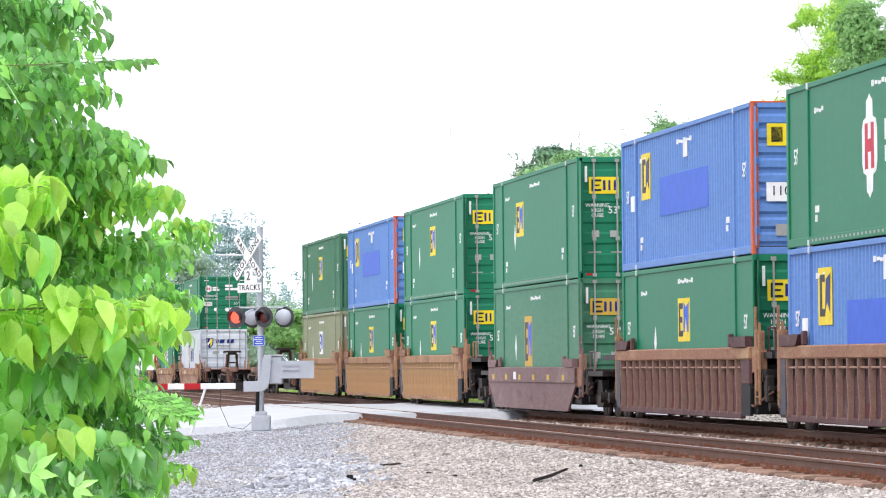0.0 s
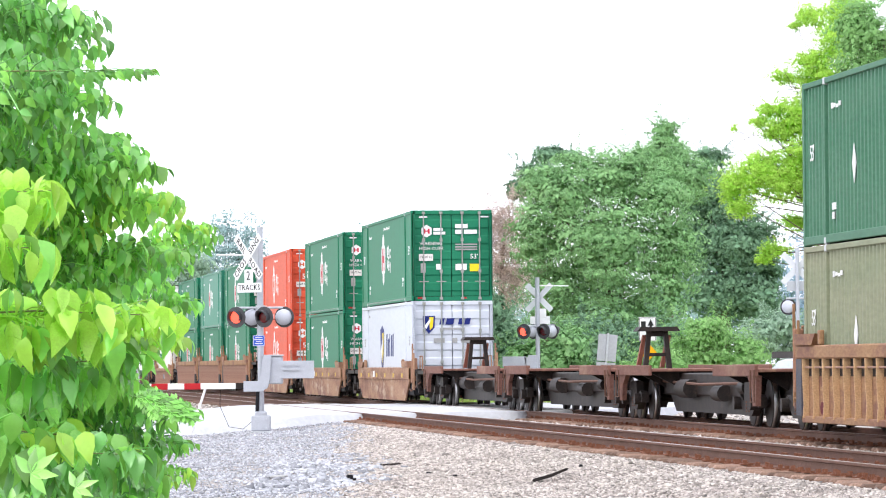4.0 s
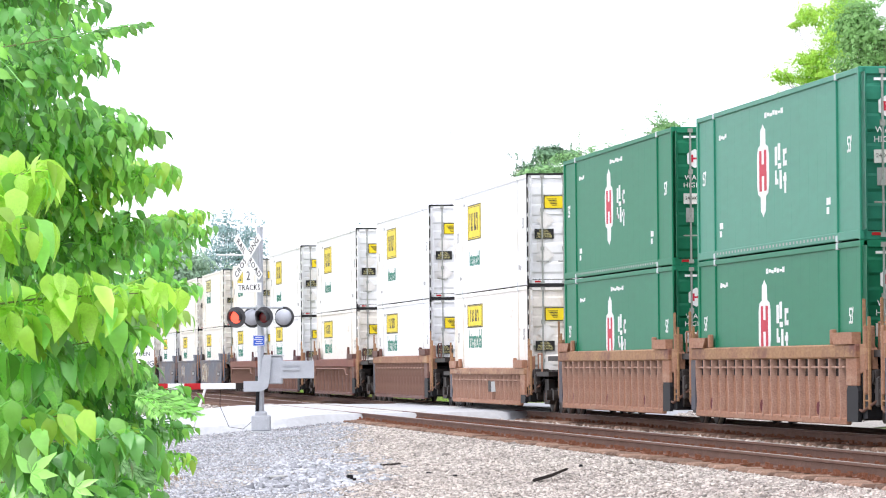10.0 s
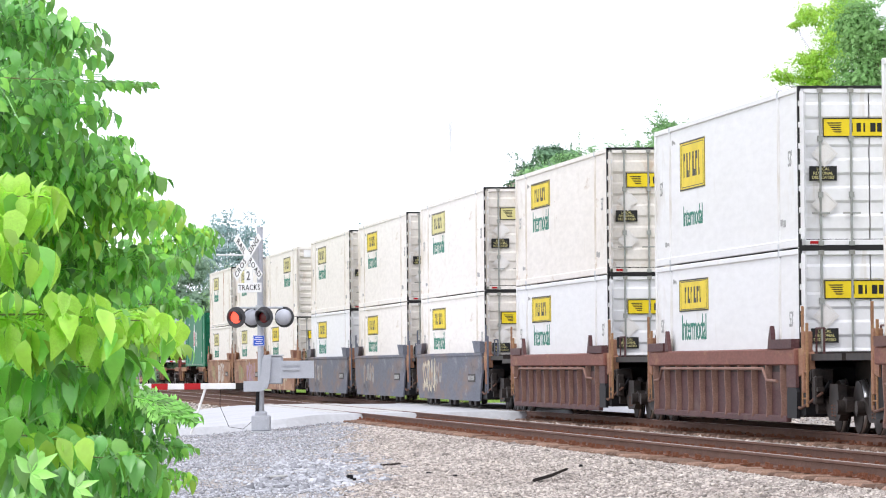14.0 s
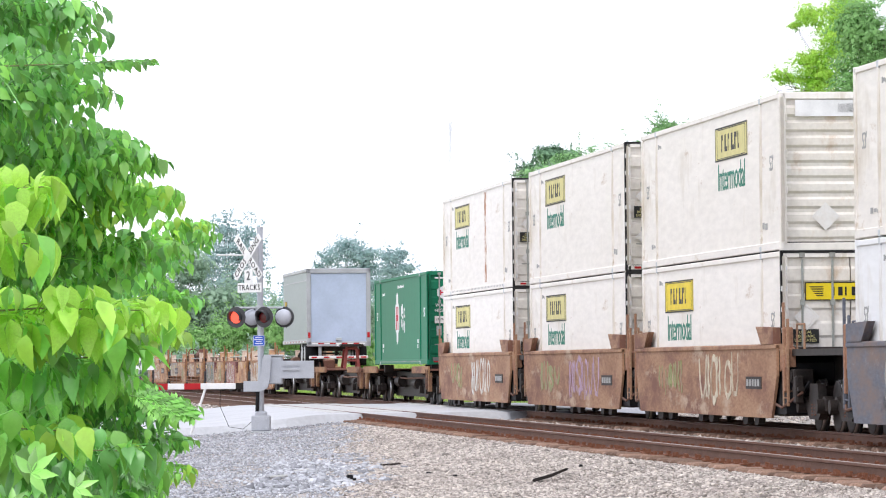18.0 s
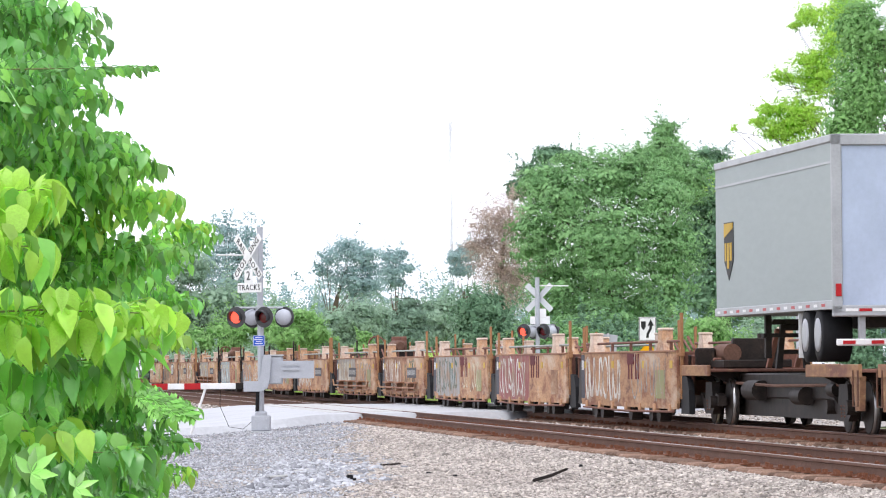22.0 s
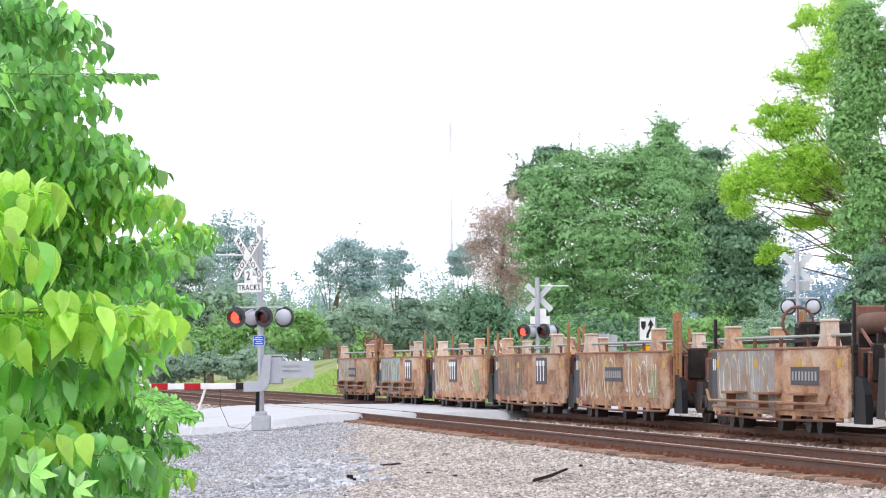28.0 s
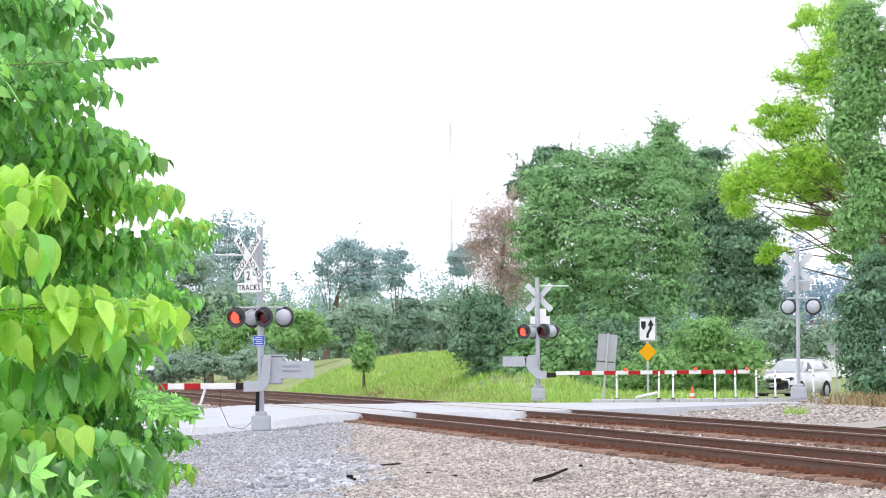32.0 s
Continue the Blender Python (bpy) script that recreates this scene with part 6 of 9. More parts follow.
def graffiti(parent, x0, x1, z0, z1, seed, tone, thick=.035):
    """Faded spray-painted loops and stems in a row that spell nothing."""
    rng = random.Random(seed)
    g, x, y = Geo(), x0, -1.42
    zm, hh = (z0 + z1) / 2, (z1 - z0) / 2
    while x < x1 - .5:
        w = rng.uniform(.45, .85)
        form, top_, foot = rng.choice((0, 2, 2, 3, 5, 5)), z1 - rng.uniform(0, .18), z0 + rng.uniform(0, .2)
        lines = []
        if form == 0:
            lines.append([(x + w / 2 + w / 2 * math.cos(a), zm + (top_ - foot) / 2 * math.sin(a)) for a in steps(.4, 6.5, .45)])
        elif form == 2:
            lines.append([(x, top_), (x + .05, zm), (x + w * .3, foot + .06), (x + w * .7, foot + .05), (x + w * .95, zm), (x + w, top_)])
        elif form == 3:
            lines.append([(x + w, top_ - .1), (x + w * .5, top_), (x, zm + hh * .5), (x + w * .5, zm), (x + w, zm - hh * .5), (x + w * .5, foot), (x, foot + .12)])
        else:
            lines += [[(x + .06 * math.sin(k * 1.3 + seed), foot + (top_ - foot) * k / 6) for k in range(7)], [(x + w * .45 + .05 * math.sin(k * 1.7), foot + (top_ - foot) * k / 6) for k in range(7)]]
        r = thick * rng.uniform(.7, 1.5)
        for pts in lines:
            pts = [(px + rng.uniform(-.025, .025), pz + rng.uniform(-.02, .02)) for px, pz in pts]
            for (ax, az), (bx, bz) in zip(pts, pts[1:]):
                n = math.hypot(bx - ax, bz - az) or 1
                q = r * rng.uniform(.75, 1.2)
                nx, nz, ex, ez = -(bz - az) / n * q, (bx - ax) / n * q, (bx - ax) / n * .02, (bz - az) / n * .02
                g.prism([(ax + nx - ex, az + nz - ez), (ax - nx - ex, az - nz - ez), (bx - nx + ex, bz - nz + ez), (bx + nx + ex, bz + nz + ez)], 1, y - .006 - rng.uniform(0, .004), y + .01)
        if rng.random() < .3:
            xd = x + rng.uniform(0, w)
            g.prism([(xd, z0 - .02), (xd + .04, z0 - .02), (xd + .05, zm), (xd - .01, zm)], 1, y - .005, y + .01)
        x += w * rng.uniform(.95, 1.3)
    return tagged(part("graffiti", g, G_PAINTS[tone], parent, "faded spray-painted strokes"), kind="stuff")


for i, (s, kind, paint, ends, label, trim) in enumerate(WELLS):
    w = well_car(s, kind, paint, ends, label, True, trim)
    if kind == "plain":
        rust = paint is M_RUSTTAN
        graffiti(w, 3.0, 6.4, .6, 1.3, i, 6 if rust else 2, .06)
        if rust or s == -17.0:
            graffiti(w, 8.0 if rust else 1.5, 12.6 if rust else 5.5, .42, 1.42, i + 50, [3, 1, 0][i % 3] if rust else 0, .055)
        part("number_panel", Geo().box(13.2, 14.8, -1.43, -1.42, .75, .98), M_GRIMESHADE, w, "dark number panel")
        for k in range(5):
            part("bar", Geo().box(13.3 + k * .28, 13.48 + k * .28, -1.436, -1.429, .8, .93), M_DECALGREY, w)
    elif kind == "slant":
        for k in range(6):
            part("reflector", shared("yref", "reflector", M_DECALDULL, lambda: Geo().box(0, .4, -1.457, -1.45, .84, .98)), M_DECALDULL, w, "", pose(.8 + k * 2.7, 0, 0))
        part("bar", Geo().box(5.2, 5.7, -1.457, -1.45, .85, 1.05), M_DECALWHITE, w)
    elif kind == "lowribbed":
        part("patch", Geo().box(9.0, 9.6, -1.45, -1.38, .5, .8), M_GRIMESHADE, w, "dark number patch")
        part("number_panel", Geo().box(9.65, 10.5, -1.45, -1.38, .5, .78), M_DECALGREY, w, "grey number panel")


# ---- spine cars ----
def hitch_stand(w, x, mat, brace):
    """A folding trailer stand: two splayed legs, a cross plate, a fifth-wheel top."""
    h = part("hitch", Geo().box(x - .06, x + .06, -.2, .2, 1.86, 1.98, .02).box(x - .05, x + .05, -.24, .24, 1.4, 1.48, .01), mat, w, "folding trailer hitch")
    for sy in (-1, 1):
        part("leg", Geo().prism([(sy * .34, 1.12), (sy * .22, 1.12), (sy * .14, 1.98), (sy * .24, 1.98)] if sy > 0 else [(-.24, 1.98), (-.14, 1.98), (-.22, 1.12), (-.34, 1.12)], 0, x - .08, x + .08), mat, h)
        part("brace", Geo().prism([(x - 1.15, 1.14), (x - 1.0, 1.14), (x - .02, 1.86), (x - .12, 1.9)], 1, sy * .28 - .05, sy * .28 + .05), brace, h, "slanting brace")
    part("hitch_plate", Geo().prism([(-.5, 1.98), (.5, 1.98), (.42, 2.08), (-.42, 2.08)], 0, x - .4, x + .3), M_GRIMESHADE, h, "dark fifth-wheel plate")


def spine_car(a, b, trucks, paint, hitches=(), label="dark rusty spine car with end platforms"):
    w = thing("spine_car", label, "spine car", "wagons of the train")
    n = b - a
    part("centre_sill", Geo().box(0, n, -.6, .6, .55, 1.03, .03).prism([(2.6, .6), (n - 2.6, .6), (n - 3.4, .2), (3.4, .2)], 1, -.55, .55), M_GRIMESHADE, w, "deep dark centre sill")
    for x0_, x1_ in ((.0, 4.6), (n - 4.6, n)):
        p = part("platform", Geo().box(x0_, x1_, -1.28, 1.28, 1.06, 1.12, .012), M_RUSTRED, w, "rusty deck platform")
        for sy in (-1, 1):
            part("side_beam", Geo().box(x0_, x1_, min(sy * 1.28, sy * 1.35), max(sy * 1.28, sy * 1.35), .98, 1.2, .012), paint, p, "worn side beam")
        for k in range(3):
            x = x0_ + .45 + k * 1.8
            part("outrigger", Geo().prism([(-1.27, 1.06), (1.27, 1.06), (.42, .62), (-.42, .62)], 0, x - .06, x + .06), M_GRIMESHADE, p, "tapered outrigger")
    for x, d in ((.2, 1), (n - .2, -1)):
        for sy in (-1, 1):
            y0_, y1_ = min(sy * 1.2, sy * 1.3), max(sy * 1.2, sy * 1.3)
            part("corner_bracket", Geo().prism([(x - .12, 1.0), (x + d * .9, 1.0), (x + d * .42, .78), (x + d * .3, .42), (x - .02, .42)] if d > 0 else [(x + d * .9, 1.0), (x + .12, 1.0), (x + .02, .42), (x + d * .3, .42), (x + d * .42, .78)], 1, y0_, y1_), paint, w, "tapered corner bracket")
            part("grab_iron", Geo().tube([(x - .2, sy * 1.36, 1.1), (x - .2, sy * 1.36, .5), (x + .2, sy * 1.36, .5), (x + .2, sy * 1.36, 1.1)], .018, 6), M_RAIL, w, "corner step")
    for k, (fx, fz, fl) in enumerate(((.3, .7, 1.2), (.55, .62, .9), (.72, .75, .6))):
        part("air_tank", Geo().tube([(n * fx, -.7, fz), (n * fx + fl, -.7, fz)], .2 - .03 * k, 12), M_GRIMESHADE, w)
    part("train_pipe", Geo().tube([(1, -.6, .86), (n * .5, -.9, .8), (n - 1, -.6, .86)], .03, 6), M_RAIL, w)
    for t in trucks:
        add_truck(w, t - a)
    for x, red in hitches:
        hitch_stand(w, x - a, M_STAND if red else M_GRIMESHADE, M_STAND if red else M_BRACE)
    return roll_along(w, a)


M_STAND = material("worn_red_hitch_paint", (.26, .07, .06), .6, second=(.17, .05, .045), scale=4, fine=.15)
M_BRACE = material("faded_salmon_brace_paint", (.42, .2, .15), .65, second=(.3, .14, .1), scale=4, fine=.15)
spine_car(250.2, 268.2, (252.6, 267.6), M_RUSTRED, ((253.0, False),))
spine_car(269.6, 288.3, (271.2, 287.6), M_RUSTRED, ((287.0, False),))
spine_car(289.6, 306.8, (290.4, 304.6), M_RUSTRED)
loaded = spine_car(-141.9, -121.6, (-139.2, -124.4), M_YELLOWTAN)
for x in (3.8, 5.4, 17.8, 19.5):
    for y in (-1.0, 1.0):
        part("pedestal", Geo().box(x - .15, x + .15, y - .15, y + .15, 1.0, 1.257, .01), M_GRIMESHADE, loaded, "container pedestal")
spine_car(-161.6, -143.4, (-158.4, -146.6), M_YELLOWTAN, ((-160.2, True),))
spine_car(-182.6, -163.2, (-179.4, -165.8), M_YELLOWTAN, ((-176.0, False),))


# ---- trailer ----
def trailer():
    t = thing("trailer", "grey box trailer with an aluminium roll-up rear", "trailer")
    n, z0, z1 = 11.8, .95, 3.95
    part("box", Geo().box(0, n - .12, -1.27, 1.27, z0, z1 - .03, .02), M_GREY, t, "smooth grey box body")
    part("top_rail", Geo().box(0, n - .1, -1.3, 1.3, z1 - .14, z1, .02), M_ALU, t, "aluminium top rail")
    part("bottom_rail", Geo().box(0, n - .1, -1.3, 1.3, z0 - .02, z0 + .14, .01), M_ALU, t, "riveted bottom rail")
    for k in range(16):
        part("strip", shared("tstrip", "strip", M_RED if k % 2 else M_DECALWHITE, lambda: Geo().box(0, .3, -1.306, -1.299, z0 + .03, z0 + .08)), M_RED, t, "reflective strip", pose(.3 + k * .7, 0, 0))
    part("rub_rail", Geo().box(0, n - .15, -1.283, -1.268, z1 - .5, z1 - .46), M_ALU, t)
    fr = part("rear_frame", Geo().box(n - .12, n, -1.3, -1.12, z0 - .1, z1, .02).box(n - .12, n, 1.12, 1.3, z0 - .1, z1, .02).box(n - .12, n, -1.3, 1.3, z1 - .2, z1, .02).box(n - .12, n, -1.3, 1.3, z0 - .15, z0 + .05, .02), M_ALU, t, "bright aluminium door frame")
    door = part("door", Geo().box(n - .1, n - .05, -1.12, 1.12, z0 + .05, z1 - .2), material("pale_blue_grey_door", (.43, .5, .64), .4, .1, fine=.04, scale=.8), t, "pale blue-grey roll-up door")
    part("latch", Geo().box(n - .05, n + .03, -.12, .12, z0 + .08, z0 + .2, .02), M_GALV, door)
    for k in range(9):
        part("strip", Geo().box(n, n + .008, -1.08 + k * .24, -.86 + k * .24, z0 - .06, z0 - .01), M_RED if k % 2 else M_DECALWHITE, fr, "reflective strip")
    for sy in (-1, 1):
        part("tail_lamp", Geo().box(n, n + .03, sy * 1.2 - .05, sy * 1.2 + .05, z0 + .2, z0 + .42, .01), M_RED, fr, "red tail lamp")
        part("guard_post", Geo().box(n - .3, n - .2, sy * .75 - .06, sy * .75 + .06, .32, z0 - .1, .01), M_ALU, t)
        part("mudflap", Geo().box(n - 3.4, n - 3.36, sy * .95 - .3, sy * .95 + .3, .1, z0 - .05), M_DECALWHITE, t, "white mud flap")
        for x in (n - 1.6, n - 2.75):
            w = part("wheel", Geo().turned([(-.27, .36), (-.25, .48), (.25, .48), (.27, .36)], 26), M_BLACK, t, "black dual tyres", pose(x, sy * .98, .5))
            part("rim", Geo().turned([(-.285, .2), (-.28, .3), (.28, .3), (.285, .2)], 18), M_ALU, w, "steel rim")
    part("underride_guard", Geo().box(n - .26, n - .16, -1.2, 1.2, .3, .42, .02), M_DECALWHITE, t, "white and red underride bar")
    for k in range(5):
        part("strip", Geo().box(n - .158, n - .15, -1.1 + k * .5, -.88 + k * .5, .33, .39), M_RED, t, "reflective strip")
    part("landing_gear", Geo().box(2.6, 2.75, -.8, -.68, .1, z0, .01).box(2.6, 2.75, .68, .8, .1, z0, .01).box(2.55, 2.8, -.85, .85, .5, .58), M_GRIMESHADE, t, "dark landing legs")
    part("slider", Geo().box(n - 4.2, n - .8, -.5, .5, .62, z0 - .02), M_GRIMESHADE, t, "axle frame")
    sh = part("logo", Geo().prism([(1.0, 2.75), (2.0, 2.75), (2.0, 2.0), (1.5, 1.62), (1.0, 2.0)], 1, -1.284, -1.26), M_DECALBLACK, t, "dark brown shield logo")
    part("emblem", Geo().prism([(1.02, 2.73), (1.98, 2.73), (1.98, 2.62), (1.02, 2.45)], 1, -1.292, -1.28).box(1.1, 1.25, -1.292, -1.28, 2.0, 2.35).box(1.35, 1.55, -1.292, -1.28, 1.85, 2.35).box(1.65, 1.85, -1.292, -1.28, 2.0, 2.35), M_DECALDULL, sh)
    part("plate_holder", Geo().box(n + .0, n + .01, -.1, .2, z0 - .14, z0 - .07), M_DECALWHITE, t)
    return t


roll_along(trailer(), -177.3, 1.22)
mach = thing("brake_machinery", "rusty tank and brake gear on the wagon end", "machinery")
part("tank", Geo().tube([(.3, -.5, .3), (1.7, -.5, .3)], .19, 16), M_RAIL, mach, "rusty brown tank")
part("frame", Geo().box(-.1, 2.4, -.8, .6, 0, .16, .02).box(1.0, 1.2, -.4, .6, .1, .6, .02), M_GRIMESHADE, mach)
part("valve", Geo().tube([(.5, .4, .1), (.5, .4, .7)], .16, 10), M_GRIMESHADE, mach)
roll_along(mach, -181.6, 1.14)


# ---- low empty well cars at the tail ----
EMPTY = [(-195.0, -181.3, 1, 2, ""), (-211.0, -197.6, 1, 0, ""), (-226.0, -213.0, 7, 0, ""), (-241.3, -228.9, 1, 7, "S"), (-258.0, -243.9, 0, 2, "SR"), (-275.6, -262.0, 1, 5, "L"), (-291.3, -278.6, 1, 5, "B"), (-306.5, -294.3, 5, 1, "TB"), (-321.5, -308.8, 1, 4, "B"),
         (-337.8, -324.5, 0, 0, "SRB"), (-356.7, -343.0, 0, 1, "L"), (-372.0, -358.7, 7, 1, "P"), (-387.2, -374.4, 0, 0, "P"), (-403.2, -390.2, 6, 0, "PS"), (-418.8, -405.4, 0, 2, "SE")]
M_EMPTY = material("rust_bleached_tan_wagon_paint", (0.5, 0.305, 0.175), 0.72, second=(0.37, 0.2, 0.125), scale=1.6, fine=0.2, streak=(1.5, 1.5, .7), streak_colour=(0.21, 0.1, 0.065), streak_amount=0.15, per_object=0.12, wear=(((0.24, 0.11, 0.075), 1.9, .5, .62), ((.54, .42, .32), 1.3, .54, .64), ((.16, .08, .07), 3.1, .57, .68)), along=4.0)
M_PALE = material("chalky_guide_casting", (0.6, 0.5, 0.42), 0.8, second=(0.42, 0.27, 0.19), scale=3, fine=0.2, per_object=0.15)


M_ENDPOST = material("orange_brown_end_post", (.36, .19, .09), .7, second=(.25, .12, .07), scale=3, fine=.2, along=4.0)


def low_car(a, b, tone1, tone2, flags, seed):
    n, top, low = b - a, 1.5, .29
    rng = random.Random(seed)
    w = thing("low_well_car", "empty rusty tan well car with graffiti and end posts", "well car", "wagons of the train")
    part("floor", Geo().box(.4, n - .4, -1.25, 1.25, .3, .42), M_GRIMESHADE, w, "dark well floor")
    post_mat = M_GRIMESHADE if "B" in flags else M_ENDPOST
    pipe_mat = M_ROD if rng.random() < .7 else M_RUSTRED
    for sy in (-1, 1):
        part("side_plate", Geo().prism([(0, top), (n, top), (n, low + .12), (n - .08, low), (.08, low), (0, low + .12)], 1, min(sy * 1.42, sy * 1.36), max(sy * 1.42, sy * 1.36)), M_EMPTY, w, "flat rusty side plate")
        part("top_flange", Geo().box(0, n, sy * 1.39 - .05, sy * 1.39 + .04, top - .03, top + .015, .01), M_CHORD, w, "folded top flange")
        part("hand_rail", Geo().tube([(.1, sy * 1.3, top + .2), (n - .1, sy * 1.3, top + .2)], .028, 8), pipe_mat, w, "long pipe along the top")
        for k in range(5 if sy < 0 else 0):
            part("pipe_stand", shared("pstand", "pipe_stand", M_RUSTRED, lambda: Geo().box(-.03, .03, -.03, .03, 0, .2)), M_RUSTRED, w, "", pose(1.4 + k * (n - 2.8) / 4, sy * 1.3, top))
        # guide castings over the side
        for k, (x, hh) in enumerate(((n - 2.2, .48), (1.6, .44))):
            mat = M_PALE if (k + seed) % 2 else M_EMPTY
            gd = part("guide", shared(("eguide", hh), "guide", mat, lambda: Geo().prism([(-.5, 0), (.55, 0), (.36, .16), (.3, hh - .05), (-.2, hh - .05), (-.26, .16)], 1, -.13, .1)), mat, w, "rust-stained guide casting", pose(x, sy * 1.28, top + .01))
            part("cap", shared(("ecap", hh), "cap", M_PALE, lambda: Geo().box(-.22, .32, -.15, .12, hh - .06, hh, .02)), M_PALE, gd, "chalky pale top")
        for x, hh in ((n + .12, .78), (-.12, .6)):
            part("post", shared(("epost", hh, post_mat.name), "post", post_mat, lambda: Geo().box(-.055, .055, -.03, .03, .5, top + hh, .008).box(-.1, .1, -.045, .05, top - .12, top + .04, .01).box(-.08, .08, -.045, .05, .62, .7, .01)), post_mat, w, "upright corner post", pose(x, sy * 1.33, 0))
            part("strut", shared(("estrut", x > 1), "strut", M_RUSTRED, lambda: Geo().tube([(0, 0, top + .28), (.9 if x < 1 else .8, 0, top + .02)], .03, 6)), M_RUSTRED, w, "slanting strut", pose(x + (0 if x > 1 else -.85), sy * 1.2, 0))
        part("end_box", shared(("ebox", sy), "end_box", M_GRIMESHADE, lambda: Geo().prism([(-1.1, .3), (-.05, .3), (-.05, 1.3), (-.8, 1.3)], 1, sy * 1.3 - .04, sy * 1.3 + .04)), M_GRIMESHADE, w, "dark end casing")
        part("end_box", shared(("ebox2", sy), "end_box", M_BLACK, lambda: Geo().prism([(.05, .2), (1.05, .2), (1.0, .7), (.8, .95), (.3, 1.0), (.05, .95)], 1, sy * 1.28 - .06, sy * 1.28 + .06)), M_BLACK, w, "dark rounded end casing", pose(n, 0, 0))
        if sy > 0:
            continue
        for k in range(7):
            part("gusset", shared("gus", "gusset", M_EMPTY, lambda: Geo().box(-.13, .13, -1.45, -1.34, low - .07, low + .1, .01)), M_EMPTY, w, "", pose(.9 + k * (n - 1.8) / 6, 0, 0))
        for x in (1.6, 2.6, n * .5, n - 4.0, n - 3.0):
            part("floor_bracket", shared("fbr", "floor_bracket", M_GRIMESHADE, lambda: Geo().prism([(-.26, .3), (.26, .3), (.26, .12), (.18, .03), (.08, 0), (-.08, 0), (-.18, .03), (-.26, .12)], 1, -.12, .12)), M_GRIMESHADE, w, "dark floor bracket", pose(x, sy * 1.2, 0))
        part("air_line", Geo().tube([(.4, -1.43, low - .05), (n * .5, -1.43, low - .09), (n - .4, -1.43, low - .05)], .025, 6), M_RUSTRED, w, "rusty air line under the side")
        if "S" in flags:
            part("walkway", Geo().tube([(.5, -1.62, .72), (.8, -1.62, .52), (n - .9, -1.62, .52), (n - .6, -1.62, .7)], .03, 6).tube([(.8, -1.56, .4), (n - .9, -1.56, .4)], .025, 6), M_CHORD, w, "narrow side step rail")
            for k in range(3):
                part("tread", Geo().box(2.4 + k * 3.4, 3.9 + k * 3.4, -1.68, -1.44, .66, .71, .01).box(2.5 + k * 3.4, 2.6 + k * 3.4, -1.6, -1.42, .4, .66), M_CHORD, w, "step tread")
    part("end_platform", Geo().box(-1.1, 0, -.5, .5, .6, 1.25, .03).box(n, n + 1.1, -.5, .5, .6, 1.25, .03), M_GRIMESHADE, w, "end platform over the truck")
    part("bulkhead", Geo().box(-.06, .05, -1.33, 1.33, .35, top - .02, .02), M_GRIMESHADE, w, "end bulkhead")
    part("bulkhead", Geo().box(n - .05, n + .06, -1.33, 1.33, .35, top - .02, .02), M_RUSTRED, w, "end bulkhead")
    for k, dx in enumerate((.35, .75)):
        part("end_gear", Geo().box(n + dx, n + dx + .22, -1.1 + .3 * k, -.7 + .3 * k, .9, 1.55 - .2 * k, .03).tube([(n + dx, -1.2, .8), (n + dx + .3, -1.25, 1.4)], .04, 6), M_RUSTRED if k else M_GRIMESHADE, w, "greasy end gear")
    add_truck(w, -1.15)
    if "R" in flags:
        if seed in (0, 4):
            add_truck(w, n + 1.6)
        tk = part("tank", Geo().tube([(n * .74, -.4, top + .4), (n * .74 + .08, -.4, top + .4), (n * .74 + 2.2, -.4, top + .4), (n * .74 + 2.3, -.4, top + .4)], [.14, .2, .2, .14], 18), M_RAIL, w, "rusty air tank")
        for x in (.3, 1.9):
            part("tank_stand", Geo().box(n * .74 + x, n * .74 + x + .15, -.6, .3, .4, top + .24), M_GRIMESHADE, tk)
        part("valve_plate", Geo().box(n * .62, n * .62 + .5, -.3, .2, top - .1, top + .75, .03), M_RUSTRED, w, "upright rusty valve plate")
        part("machine_rack", Geo().box(1.0, n * .7, -1.0, -.8, top + .1, top + .16).box(3.8, 4.3, -.5, .5, top - .1, top + .5, .04).tube([(5.0, -.6, top - .1), (5.0, -.6, top + .38)], .13, 10).box(5.6, 6.6, -.7, -.2, top - .1, top + .25, .03).tube([(6.8, -.7, top + .1), (7.1, -.7, top + .42), (7.9, -.7, top + .42), (8.1, -.7, top + .1)], .035, 6), M_GRIMESHADE, w, "greasy brake rack")
        part("brake_wheel", Geo().tube([(2.6, -.2 + .3 * math.cos(q), top + .5 + .3 * math.sin(q)) for q in steps(0, 2 * math.pi, .4)], .03, 6, False).tube([(2.6, -.2, top + .2), (2.6, -.2, top + .8)], .02, 6), M_RUSTRED, w, "round hand-brake wheel")
    if "L" in flags:
        for x in (n + .3, n + .7):
            for yy in (-1.31, 1.31):
                part("ladder_frame", Geo().box(x, x + .06, yy - .03, yy + .03, .6, 2.3, .01), M_ENDPOST, w, "tall end ladder frame")
        for k in range(5):
            part("rung", Geo().tube([(n + .3, -1.31, .8 + k * .33), (n + .75, -1.31, .8 + k * .33)], .02, 6), M_ENDPOST, w)
        add_truck(w, n + 1.7)
    if "T" in flags:
        part("yellow_cover", Geo().box(n - 5.5, n - 1.0, -1.2, 1.2, top + .05, top + .42, .05), M_YELLOWTAN, w, "yellowish box cover")
    if "E" in flags:
        part("red_tank", Geo().tube([(2.6, -.3, top + .42), (5.6, -.3, top + .42)], .26, 16), M_RUSTRED, w, "red-brown tank")
        part("brake_wheel", Geo().tube([(1.0, -.2 + .34 * math.cos(q), top + .62 + .34 * math.sin(q)) for q in steps(0, 2 * math.pi, .4)], .03, 6, False), M_RUSTRED, w, "round hand-brake wheel")
